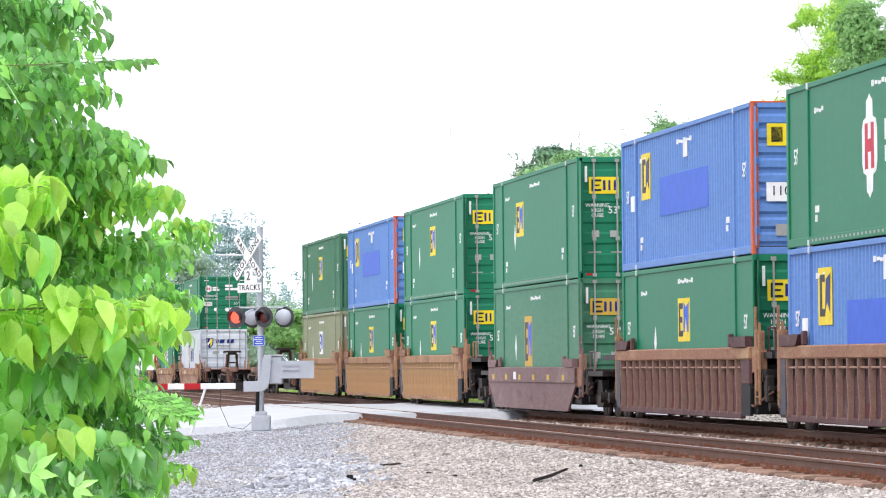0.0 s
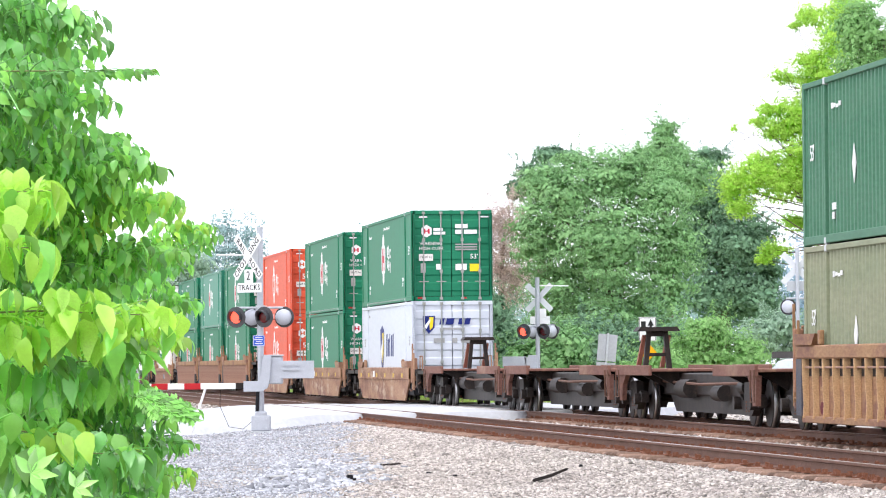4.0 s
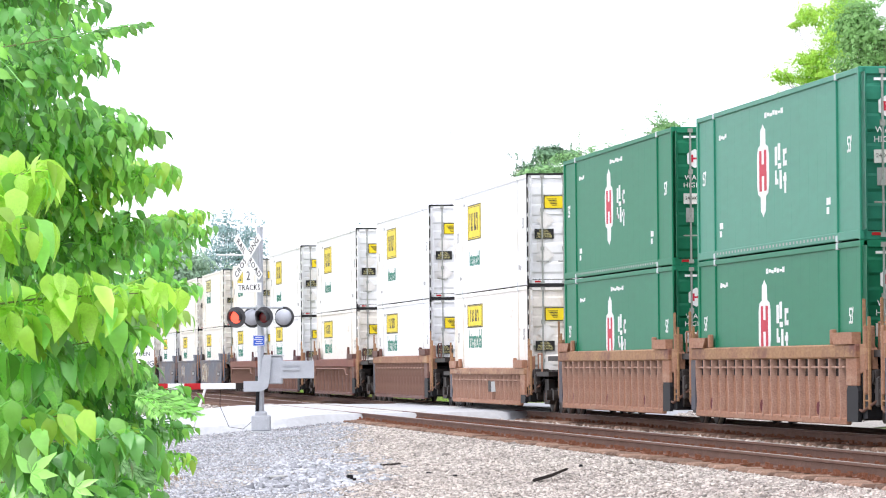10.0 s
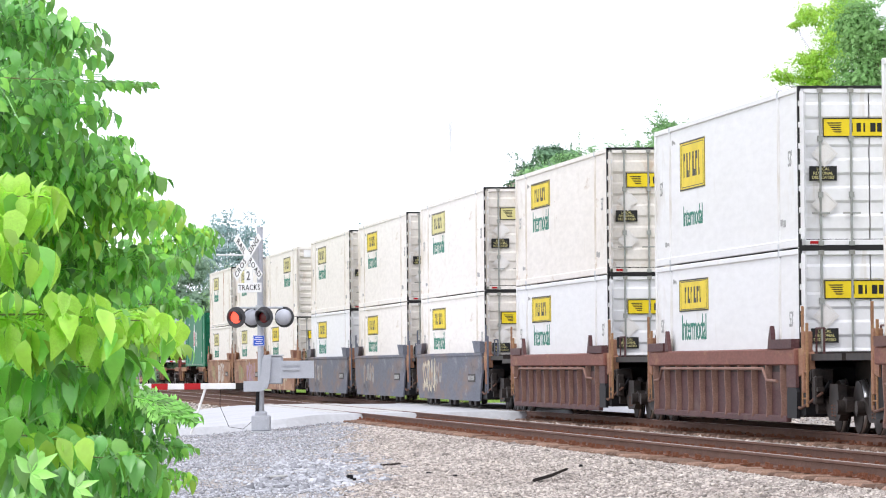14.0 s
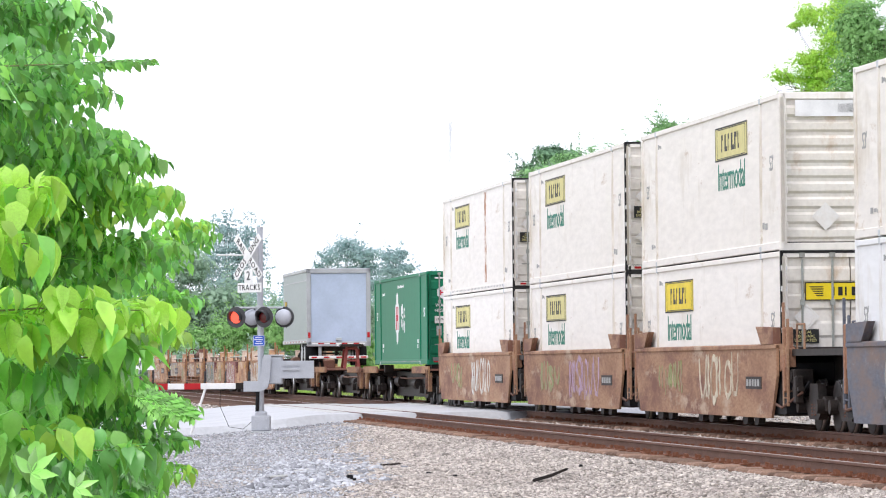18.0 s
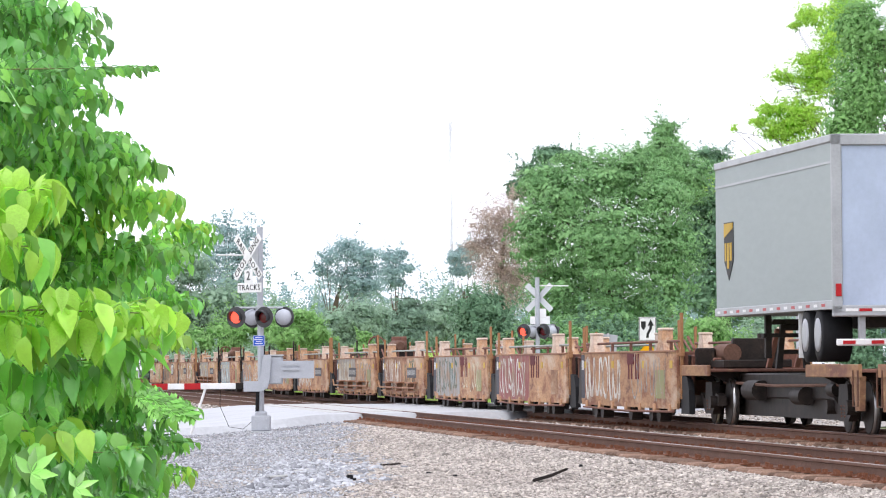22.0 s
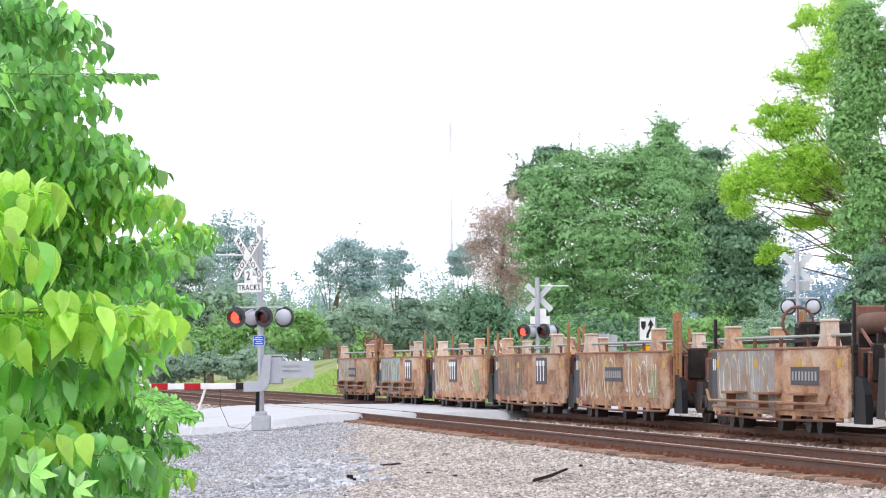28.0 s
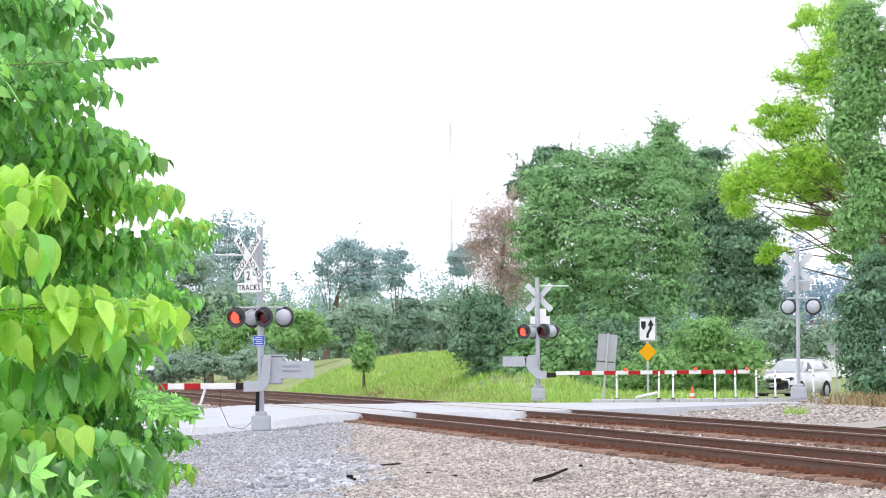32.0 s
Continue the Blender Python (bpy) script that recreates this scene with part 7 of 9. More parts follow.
        part("brake_stand", Geo().box(.75, .98, -.42, .05, top - .1, top + .75, .02), M_RUSTRED, w)
    y = -1.42
    # overpainted fields, then spray paint, panels and small marks on top
    field = {0: M_EMPTY, 1: G_PAINTS[4], 2: G_PAINTS[2], 3: M_RUSTTAN}.get(seed, (M_EMPTY, M_RUSTTAN, M_EMPTY, G_PAINTS[5], G_PAINTS[2])[seed % 5])
    if field is not M_EMPTY:
        part("paint_panel", Geo().box(.6, n * .5, y - .003, y, low + .04, top - .03), field, w, "blotchy overpainted panel")
    part("end_band", Geo().box(.02, .55, y - .005, y, low + .15, top - .05), M_NAVYGREY, w, "dark grey end band")
    for k in range(2):
        part("bar", Geo().box(.14 + .18 * k, .24 + .18 * k, y - .009, y - .004, 1.1, 1.32), M_DECALWHITE, w)
    graffiti(w, .8, n * .48, .4, 1.44, seed * 3 + 1, tone1, .05 if seed in (0, 8) else .032)
    if seed % 2 == 0 or seed in (3, 7):
        graffiti(w, n * .56, n - 1.6, .45, 1.4, seed * 3 + 2, tone2, .025)
    panel_at = n * (.62 if seed % 2 else .34)
    if "P" in flags:
        p = part("logo_panel", Geo().box(panel_at, panel_at + 1.9, y - .014, y, .74, 1.4), M_NAVYGREY, w, "dark stencil panel")
        for k in range(3):
            part("bar", Geo().box(panel_at + .15 + k * .55, panel_at + .5 + k * .55, y - .02, y - .013, 1.2, 1.33).box(panel_at + .25 + k * .55, panel_at + .4 + k * .55, y - .02, y - .013, .82, 1.2), M_DECALWHITE, p)
    elif seed not in (0, 1, 2, 7, 8):
        p = part("number_panel", Geo().box(panel_at, panel_at + 2.6, y - .014, y, .84, 1.16), M_NAVYGREY, w, "dark number panel")
        for k in range(8):
            part("bar", Geo().box(panel_at + .15 + k * .3, panel_at + .3 + k * .3, y - .02, y - .013, .92, 1.08), M_DECALGREY, p)
    elif seed in (1, 2, 0):
        p = part("logo", Geo().box(n * .52, n * .52 + .9, y - .012, y, 1.22, 1.46).box(n * .52 + .1, n * .52 + .25, y - .012, y, .9, 1.22).box(n * .52 + .5, n * .52 + .65, y - .012, y, .9, 1.22), M_STAIN, w, "faded dark red stencil")
        part("bar", Geo().box(n * .52 + 1.1, n * .52 + 1.25, y - .012, y, .9, 1.45).box(n * .52 + 1.45, n * .52 + 1.6, y - .012, y, .9, 1.45), M_STAIN, p)
    for x in (.7, n * .36, n * .68, n - .7):
        part("yellow_mark", shared("ymark", "yellow_mark", M_DECALDULL, lambda: Geo().box(-.16, .16, y - .01, y, 1.14, 1.3)), M_DECALDULL, w, "", pose(x, 0, 0))
    part("repair_patch", Geo().box(n * .8, n * .8 + 1.2, y - .007, y, .5, 1.1), M_RUSTTAN if seed % 2 else G_PAINTS[6], w, "odd-coloured repair patch")
    return roll_along(w, a)


for i, (a, b, t1, t2, fl) in enumerate(EMPTY):
    low_car(a, b, t1, t2, fl, i)

# ---- trees: each crown is a set of (x, z, half width, half height) in one depth ----
def leaf_cloud(rng, blobs, depth_y, n, size, inner=.2, aspect=.46, sprigs=.18, tuft=75, ragged=.0):
    """Small folded leaves on domed tufts that lie over the crown, with gaps between the tufts."""
    bl = np.array(blobs, float)
    ry = np.minimum(bl[:, 2], bl[:, 3] * 1.3)
    area = bl[:, 2] * bl[:, 3] + bl[:, 2] * ry + ry * bl[:, 3]
    m = max(24, n // tuft)
    pick = rng.choice(len(bl), m, p=area / area.sum())
    u = rng.normal(size=(m, 3))
    u /= np.linalg.norm(u, axis=1)[:, None]
    r = rng.uniform(.62 - ragged, 1.06 + ragged, m)
    r = np.where(rng.random(m) < inner, r * rng.uniform(.35, .8, m), r)
    half = np.stack([bl[pick, 2], ry[pick], bl[pick, 3]], 1)
    mid = np.stack([bl[pick, 0], np.full(m, float(depth_y)), bl[pick, 1]], 1)
    centres = mid + u * half * r[:, None]
    wide = np.minimum(size * .92 * tuft ** .5 * rng.lognormal(0, .35, m), .8 * half.min(1) + size)
    who = rng.integers(0, m, n)
    w = rng.normal(size=(n, 3))
    w /= np.linalg.norm(w, axis=1)[:, None]
    w[:, 2] = np.where(rng.random(n) < .6, np.abs(w[:, 2]), w[:, 2])
    reach = wide[who] * rng.uniform(.25, 1.1, n) ** .6
    p = centres[who] + w * reach[:, None] * np.array([1.15, 1.15, .58])
    # some tufts stretch into sprigs that point out of the crown
    spr = (rng.random(m) < sprigs)[who]
    out = u[who] * np.array([1, 1, .6]) + np.array([0, 0, .55])
    out /= np.linalg.norm(out, axis=1)[:, None]
    p = np.where(spr[:, None], centres[who] + out * (wide[who] * rng.uniform(0, 2.1, n))[:, None] + w * (wide[who] * .2)[:, None], p)
    face = w * .4 + u[who] * .75 + np.array([0, -.08, .3]) + rng.normal(size=(n, 3)) * .32
    face /= np.linalg.norm(face, axis=1)[:, None]
    a = np.cross(face, rng.normal(size=(n, 3)))
    a /= np.linalg.norm(a, axis=1)[:, None]
    b = np.cross(face, a)
    s = size * rng.uniform(.55, 1.25, n)[:, None]
    return np.stack([p - a * s, p + b * s * aspect + face * s * .1, p + a * s, p - b * s * aspect + face * s * .1], 1).reshape(-1, 3)


def mesh_quads(name, v, mat, fold=True):
    n = len(v) // 4
    me = bpy.data.meshes.new(name)
    base = np.arange(n)[:, None] * 4
    tri = np.concatenate([base + np.array([0, 1, 2]), base + np.array([0, 2, 3])], 1).reshape(-1)
    me.vertices.add(len(v))
    me.vertices.foreach_set("co", v.astype(np.float32).ravel())
    me.loops.add(len(tri))
    me.loops.foreach_set("vertex_index", tri.astype(np.int32))
    me.polygons.add(len(tri) // 3)
    me.polygons.foreach_set("loop_start", np.arange(0, len(tri), 3, dtype=np.int32))
    me.update(calc_edges=True)
    me.materials.append(mat)
    return me


# limbs that show below the light crown, as lines of (x, z)
LIMBS_LIGHT = [[(17.6, 7.4), (15.2, 7.35), (13.4, 7.1), (11.6, 7.5)], [(17.6, 7.2), (15.4, 6.5), (14.2, 5.9), (12.8, 5.4)], [(17.6, 8.2), (15.0, 8.4), (13.0, 8.3), (11.2, 8.2)],
               [(17.6, 9.0), (15.2, 9.5), (13.2, 9.4), (10.9, 9.8)], [(17.6, 10.2), (15.4, 11.2), (13.6, 11.3), (12.6, 11.6)], [(17.6, 11.5), (15.8, 12.8), (14.2, 13.6)], [(17.6, 6.9), (16.0, 5.9), (15.0, 5.2)]]


def tree(name, mat, y, tx, label, cat, n, size, blobs, seed, shown=()):
    rng = np.random.default_rng(seed)
    foot = ground_z(tx, y) - .1
    t = thing(name, label, cat, "", "", pose(tx, y, foot))
    local = [(b[0] - tx, b[1] - foot, b[2], b[3]) for b in blobs]
    top = max(b[1] + b[3] for b in local)
    cx = sum(b[0] for b in local) / len(local)
    rr = random.Random(seed)
    r0 = max(.05, .03 * top)
    g = Geo().tube([(0, 0, 0), (cx * .1, .1, top * .18), (cx * .25, 0, top * .35), (cx * .6, .1, top * .62)], [r0, r0 * .85, r0 * .65, r0 * .3], 9)
    part("trunk", g, M_BARK, t, "tapered grey-brown trunk")
    for b in local:
        for k in range(2):
            tip = (b[0] + rr.uniform(-.6, .6) * b[2], rr.uniform(-.7, .7) * b[2], b[1] + rr.uniform(-.3, .7) * b[3])
            st = (cx * .2, 0, top * rr.uniform(.2, .45))
            way = [tuple(p + (q - p) * f + (rr.uniform(-.07, .07) * b[2] if f < 1 else 0) + (.14 * b[3] * math.sin(math.pi * f) if ax == 2 else 0) for ax, (p, q) in enumerate(zip(st, tip))) for f in (0, .25, .5, .75, 1)]
            part("limb", Geo().tube(way, [r0 * .15, r0 * .12, r0 * .08, r0 * .05, r0 * .02], 6), M_BARK, t)
    for line in shown:
        way = [Vector((x - tx, rr.uniform(-.2, .5), z - foot)) for x, z in line]
        g = Geo().tube(way, [.05 - .042 * k / (len(way) - 1) for k in range(len(way))], 7)
        for k in range(3):
            f = rr.uniform(.2, 1) * (len(way) - 1)
            st = way[int(min(f, len(way) - 2))].lerp(way[int(min(f, len(way) - 2)) + 1], f % 1)
            g.tube([st, st + Vector((rr.uniform(-.9, -.2), rr.uniform(-.4, .4), rr.uniform(-.3, .5))), st + Vector((rr.uniform(-1.7, -.8), rr.uniform(-.6, .6), rr.uniform(-.4, .8)))], [.016, .011, .005], 5)
        part("limb", g, M_BARK, t, "dark spreading limb with side twigs")
    airy = mat in (M_TREELIGHT, M_TREEFAR, M_TREEDROOP)
    leaves = leaf_cloud(rng, local, 0, n, size, .3 if airy else .2, .46, .18, 26 if airy else 60, .16 if airy else .05)
    if mat not in (M_TREELIGHT, M_TREEFAR):
        core = [(b[0], b[1] - .1 * b[3], b[2] * .74, b[3] * .78) for b in local]
        leaves = np.concatenate([leaves, leaf_cloud(rng, core, 0, n // 4, size * 2.2, .6, .6, 0)])
    part("crown", mesh_quads("crown", leaves, mat), mat, t, "uneven leafy crown with gaps")
    return t


def bare_tree(y, tx, seed):
    """A half-dead tree: a forked stem, limbs and a haze of thin twigs."""
    rr = random.Random(seed)
    foot = ground_z(tx, y) - .1
    t = thing("tree", "half-dead tree of bare brown twigs", "tree", "", "", pose(tx, y, foot))
    part("trunk", Geo().tube([(0, 0, 0), (-.1, .1, 2.2), (-.05, 0, 4.2), (.15, .1, 6.4)], [.17, .14, .1, .04], 8), M_BARK, t, "grey-brown trunk")
    limbs = Geo()
    for k in range(40):
        z = rr.uniform(1.6, 6.0)
        st = Vector((-.05, 0, z))
        ang = rr.uniform(0, 2 * math.pi)
        d = Vector((math.cos(ang), .6 * math.sin(ang), rr.uniform(.15, .9))).normalized() * 1.75 * (1.1 - abs(z - 4.0) / 5) * rr.uniform(.5, 1)
        limbs.tube([st, st + d * .5 + Vector((0, 0, -.08)), st + d], [.03, .02, .008], 5)
    part("limbs", limbs, M_TREEDEAD, t, "thin bare limbs")
    blobs = [(-.4, 5.9, .9, 1.2), (.2, 6.6, .8, 1.0), (.5, 5.0, .9, 1.3), (-.5, 4.4, .9, 1.2), (.1, 3.2, 1.0, 1.2), (-1.1, 5.2, .4, .7), (.7, 3.6, .7, 1.0)]
    twigs = mesh_quads("twigs", leaf_cloud(np.random.default_rng(seed), blobs, 0, 15000, .16, .5, .07, .3, 40, .15), M_TREEDEAD)
    tagged(part("twigs", twigs, M_TREEDEAD, t, "haze of thin bare twigs"), kind="stuff")
    return t


tree("tree", M_TREEMID, 205, 7.49, "broad mid-green tree with a dense round crown", "tree", 100000, 0.058, [(7.36, 6.77, 3.67, 3.54), (5.46, 8.78, 1.9, 1.82), (7.74, 9.6, 2.15, 1.32), (9.64, 8.76, 1.67, 1.82), (4.25, 6.99, 1.39, 2.28), (10.22, 6.29, 1.26, 2.4), (6.22, 10.17, 1.14, 0.71), (8.62, 10.32, 1.01, 0.76), (5.08, 4.47, 1.67, 2.02), (7.49, 3.48, 2.78, 2.02), (9.64, 3.88, 1.52, 1.9), (4.45, 9.27, 1.01, 1.01), (6.98, 1.45, 2.28, 1.26)], 11)
tree("tree", M_TREEMID, 235, 11.63, "tall pointed green tree behind the broad one", "tree", 24000, 0.065, [(11.42, 13.17, 0.58, 0.75), (11.54, 12.01, 1.28, 0.93), (12.06, 10.74, 1.74, 1.45), (10.61, 11.59, 0.93, 0.81)], 12)
tree("tree", M_TREEDARK, 245, 14.99, "dark green tree with a full leafy crown", "tree", 56000, 0.07, [(14.45, 12.06, 1.03, 0.85), (14.24, 10.31, 1.81, 1.81), (15.3, 7.9, 2.27, 2.57), (16.75, 7.61, 1.27, 2.0), (14.69, 5.17, 2.12, 2.12), (16.5, 4.58, 1.66, 1.81), (13.33, 8.18, 1.21, 2.42), (17.47, 6.04, 0.67, 1.45)], 13)
tree("tree", M_TREEDARK, 255, 5.54, "thin-topped dark tree behind the crossing", "tree", 7000, 0.090, [(6.01, 12.87, 0.82, 0.5), (4.91, 12.1, 0.63, 0.63), (4.28, 11.06, 0.57, 0.76), (7.11, 12.69, 0.57, 0.38), (5.54, 11.48, 1.1, 0.88)], 14)
bare_tree(215, 2.81, 31)
tree("shrub", M_TREEDARK, 192, 1.80, "dark leafy shrub at the foot of the bank", "shrub", 16000, 0.075, [(1.56, 3.41, 0.99, 1.14), (1.28, 2.2, 0.9, 1.18), (2.27, 2.35, 0.99, 1.42), (2.87, 0.82, 0.99, 0.9), (1.71, 1.16, 0.71, 0.95)], 16)
tree("shrub", M_TREEMID, 188, 3.85, "green shrub behind the far signal", "shrub", 15000, 0.070, [(3.39, 1.41, 0.84, 1.11), (4.66, 0.96, 0.97, 1.11), (5.01, 1.89, 0.88, 1.16), (2.81, 0.15, 0.74, 0.37), (4.08, 0.07, 1.16, 0.32), (2.23, 0.24, 0.6, 0.42)], 17)
# deep green leaves here carry the shade of the crown overhead
tree("shrub", M_TREEDARK, 200, 7.55, "undergrowth below the broad tree, shade painted as dark leaves", "shrub", 15000, 0.080, [(7.3, 1.45, 1.73, 1.48), (8.54, 1.91, 1.38, 1.14), (6.07, 2.31, 1.14, 1.23), (9.77, 2.17, 1.14, 1.14)], 18)
tree("shrub", M_TREEFRESH, 186, 7.94, "bright green shrub beyond the lane posts", "shrub", 13000, 0.065, [(6.56, 0.43, 0.87, 0.6), (7.71, 0.62, 0.92, 0.83), (8.9, 1.11, 0.96, 0.96), (8.74, 0.13, 1.29, 0.28)], 19)
tree("shrub", M_TREEFRESH, 188, 11.27, "bright green shrub beyond the lane posts", "shrub", 16000, 0.065, [(10.35, 1.89, 0.97, 1.07), (11.27, 1.02, 1.04, 0.97), (12.43, 1.44, 0.84, 0.97), (10.58, 0.27, 1.3, 0.37), (12.25, 0.28, 0.88, 0.37), (10.93, 2.36, 0.84, 0.74)], 20)
tree("shrub", M_TREEHAZE, 225, 17.10, "rough green shrub behind the waiting car", "shrub", 15000, 0.080, [(15.57, 2.32, 1.05, 0.94), (17.1, 1.5, 1.05, 0.67), (16.55, 2.88, 0.78, 0.78), (18.21, 2.06, 1.05, 0.67), (19.04, 2.57, 0.78, 0.78)], 21)
tree("tree", M_TREELIGHT, 170, 19.21, "tree with long limbs of yellow-green leaves", "tree", 80000, 0.052, [(12.82, 7.94, 1.26, 0.76), (11.28, 7.97, 0.84, 0.59), (10.78, 7.63, 0.5, 0.42), (11.07, 7.01, 0.5, 0.38), (11.91, 8.56, 0.67, 0.42), (13.55, 8.79, 1.17, 0.76), (12.61, 9.83, 0.84, 0.42), (11.79, 10.16, 0.34, 0.21), (10.82, 9.9, 0.19, 0.13), (12.29, 10.58, 0.5, 0.29), (13.34, 10.38, 0.84, 0.71), (13.97, 11.73, 0.84, 0.71), (12.82, 11.8, 0.63, 0.25), (13.76, 12.4, 0.55, 0.38), (14.68, 13.16, 0.76, 1.17)], 22 , LIMBS_LIGHT)
tree("tree", M_TREELIGHT, 171, 19.75, "yellow-green tree with open hanging sprays", "tree", 40000, 0.052, [(13.84, 14.15, 0.55, 0.42), (13.29, 13.77, 0.23, 0.15), (14.68, 8.04, 1.18, 0.84), (13.84, 7.53, 0.76, 0.38), (15.11, 14.37, 0.76, 0.76), (13.5, 6.38, 0.72, 0.3), (13.0, 6.55, 0.3, 0.19), (12.41, 5.4, 0.59, 0.25), (11.98, 5.06, 0.3, 0.17), (14.3, 6.56, 0.76, 0.42), (15.11, 5.72, 0.51, 0.21)], 23)
tree("tree", M_TREEDROOP, 163, 18.22, "shaded green tree with drooping sprays", "tree", 50000, 0.052, [(15.0, 10.75, 1.01, 2.21), (14.44, 9.34, 0.8, 1.13), (15.36, 7.74, 0.93, 1.53), (14.8, 13.16, 0.8, 1.33), (15.53, 12.56, 0.52, 1.61), (14.96, 6.32, 0.93, 0.93), (14.44, 5.48, 0.8, 0.36), (15.3, 4.92, 0.72, 0.72), (14.04, 4.95, 0.48, 0.2)], 24)
tree("tree", M_TREEDARK, 152, 14.37, "dark dense cedar beside the road", "tree", 26000, 0.052, [(14.14, 2.98, 0.79, 1.05), (13.84, 1.67, 0.79, 1.05), (14.33, 0.74, 0.86, 0.71), (13.28, 3.31, 0.26, 0.19), (14.4, 4.11, 0.71, 0.86), (13.47, 2.15, 0.41, 0.49)], 25)
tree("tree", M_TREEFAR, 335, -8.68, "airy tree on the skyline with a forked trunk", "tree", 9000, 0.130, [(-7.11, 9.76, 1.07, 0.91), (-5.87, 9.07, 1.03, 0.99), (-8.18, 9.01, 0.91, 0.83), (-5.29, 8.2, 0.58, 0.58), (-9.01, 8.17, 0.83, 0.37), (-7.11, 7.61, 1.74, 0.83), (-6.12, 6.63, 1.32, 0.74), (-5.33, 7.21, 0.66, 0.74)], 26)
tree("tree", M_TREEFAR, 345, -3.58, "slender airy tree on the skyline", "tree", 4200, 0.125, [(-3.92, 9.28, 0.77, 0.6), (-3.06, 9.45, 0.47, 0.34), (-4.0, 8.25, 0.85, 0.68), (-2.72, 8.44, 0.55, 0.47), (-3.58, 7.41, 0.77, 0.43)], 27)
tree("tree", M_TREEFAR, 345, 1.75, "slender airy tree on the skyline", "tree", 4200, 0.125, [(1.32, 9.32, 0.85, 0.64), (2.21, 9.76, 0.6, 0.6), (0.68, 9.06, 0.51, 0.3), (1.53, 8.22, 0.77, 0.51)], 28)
tree("tree", M_TREEEVER, 300, -2.29, "dark conical evergreen on the bank", "tree", 9000, 0.110, [(-2.29, 5.13, 0.37, 0.67), (-2.29, 4.1, 0.81, 0.89), (-2.29, 3.1, 1.11, 0.74)], 29)
tree("tree", M_TREEFRESH, 285, -8.93, "light green young tree at the field edge", "tree", 9000, 0.110, [(-8.76, 3.83, 0.84, 0.84), (-9.11, 2.91, 0.98, 0.7), (-8.16, 3.13, 0.7, 0.84), (-9.71, 3.11, 0.84, 0.7)], 30)
tree("tree", M_TREEHAZE, 300, -6.81, "light green young tree at the field edge", "tree", 10000, 0.115, [(-6.81, 3.98, 1.04, 0.89), (-5.63, 4.29, 0.89, 0.89), (-6.81, 2.87, 1.04, 0.67), (-7.7, 3.23, 0.89, 0.81)], 31)
tree("tree", M_TREEHAZE, 310, -0.15, "hazy green tree at the back of the field", "tree", 10000, 0.120, [(-0.61, 4.51, 1.07, 0.99), (-0.92, 3.21, 1.07, 0.69), (0.69, 3.76, 0.92, 0.99), (0.15, 5.09, 0.84, 0.61), (-4.44, 4.4, 0.99, 0.92), (-4.74, 3.25, 1.22, 0.61)], 32)
tree("tree", M_TREEFAR, 335, -15.46, "poplar with an uneven airy top, leaves painted haze green", "tree", 12000, 0.120, [(-15.87, 11.34, 0.99, 1.07), (-13.97, 11.27, 0.5, 1.32), (-14.84, 9.61, 1.49, 1.49), (-16.37, 9.1, 1.07, 1.65), (-17.52, 8.35, 1.07, 1.49), (-13.56, 9.12, 0.58, 1.49), (-15.46, 7.12, 1.9, 1.49)], 33)
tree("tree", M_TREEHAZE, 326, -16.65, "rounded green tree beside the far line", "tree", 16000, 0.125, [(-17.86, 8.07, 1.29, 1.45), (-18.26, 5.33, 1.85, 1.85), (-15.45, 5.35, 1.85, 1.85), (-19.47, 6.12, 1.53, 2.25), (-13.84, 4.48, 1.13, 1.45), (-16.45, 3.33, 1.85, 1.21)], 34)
tree("tree", M_TREEFRESH, 316, -14.19, "mid-green tree beside the far line", "tree", 9000, 0.120, [(-14.58, 3.2, 1.64, 1.33), (-12.79, 4.0, 1.25, 1.17), (-17.31, 2.71, 1.79, 1.25)], 35)
tree("shrub", M_TREEHAZE, 302, -15.80, "pale green thicket along the field", "shrub", 12000, 0.110, [(-15.8, 1.31, 1.56, 0.67), (-13.94, 1.14, 1.42, 0.63), (-17.29, 1.3, 1.42, 0.82), (-12.45, 1.64, 1.04, 0.82), (-18.78, 0.92, 1.42, 0.82)], 36)
tree("shrub", M_TREEFRESH, 222, -3.89, "small bright sapling on the grassy bank", "shrub", 4200, 0.070, [(-3.86, 2.55, 0.22, 0.33), (-3.89, 2.03, 0.41, 0.36), (-3.94, 1.59, 0.44, 0.27), (-3.9, 1.2, 0.42, 0.3)], 37)
tree("shrub", M_TREEDARK, 200, -0.22, "small dark shrub on the grassy bank", "shrub", 1500, 0.060, [(-0.22, 0.15, 0.22, 0.25)], 38)

# distant woods, with the haze painted into their leaf colours
rng = np.random.default_rng(5)
far_blobs = [(-30 + k * .95 + rng.uniform(-.5, .5), rng.uniform(2.6, 5.6), rng.uniform(1.4, 2.6), rng.uniform(1.6, 2.8)) for k in range(56)]
tagged(part("distant_woods", mesh_quads("distant_woods", leaf_cloud(rng, far_blobs, 420, 30000, .26), M_TREEFAR), M_TREEFAR), "woodland along the horizon, haze painted into its leaves", "woods", "", "stuff")
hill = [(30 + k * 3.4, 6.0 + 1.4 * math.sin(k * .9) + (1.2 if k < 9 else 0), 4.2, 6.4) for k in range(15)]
tagged(part("distant_woods", mesh_quads("distant_woods", leaf_cloud(rng, hill, 560, 30000, .4), M_TREEHILL), M_TREEHILL), "wooded rise beyond the road, leaves painted haze blue", "woods", "", "stuff")
low = [(-40 + k * 1.15, rng.uniform(2.9, 5.0), rng.uniform(1.2, 2.0), rng.uniform(1.6, 2.8)) for k in range(46)]
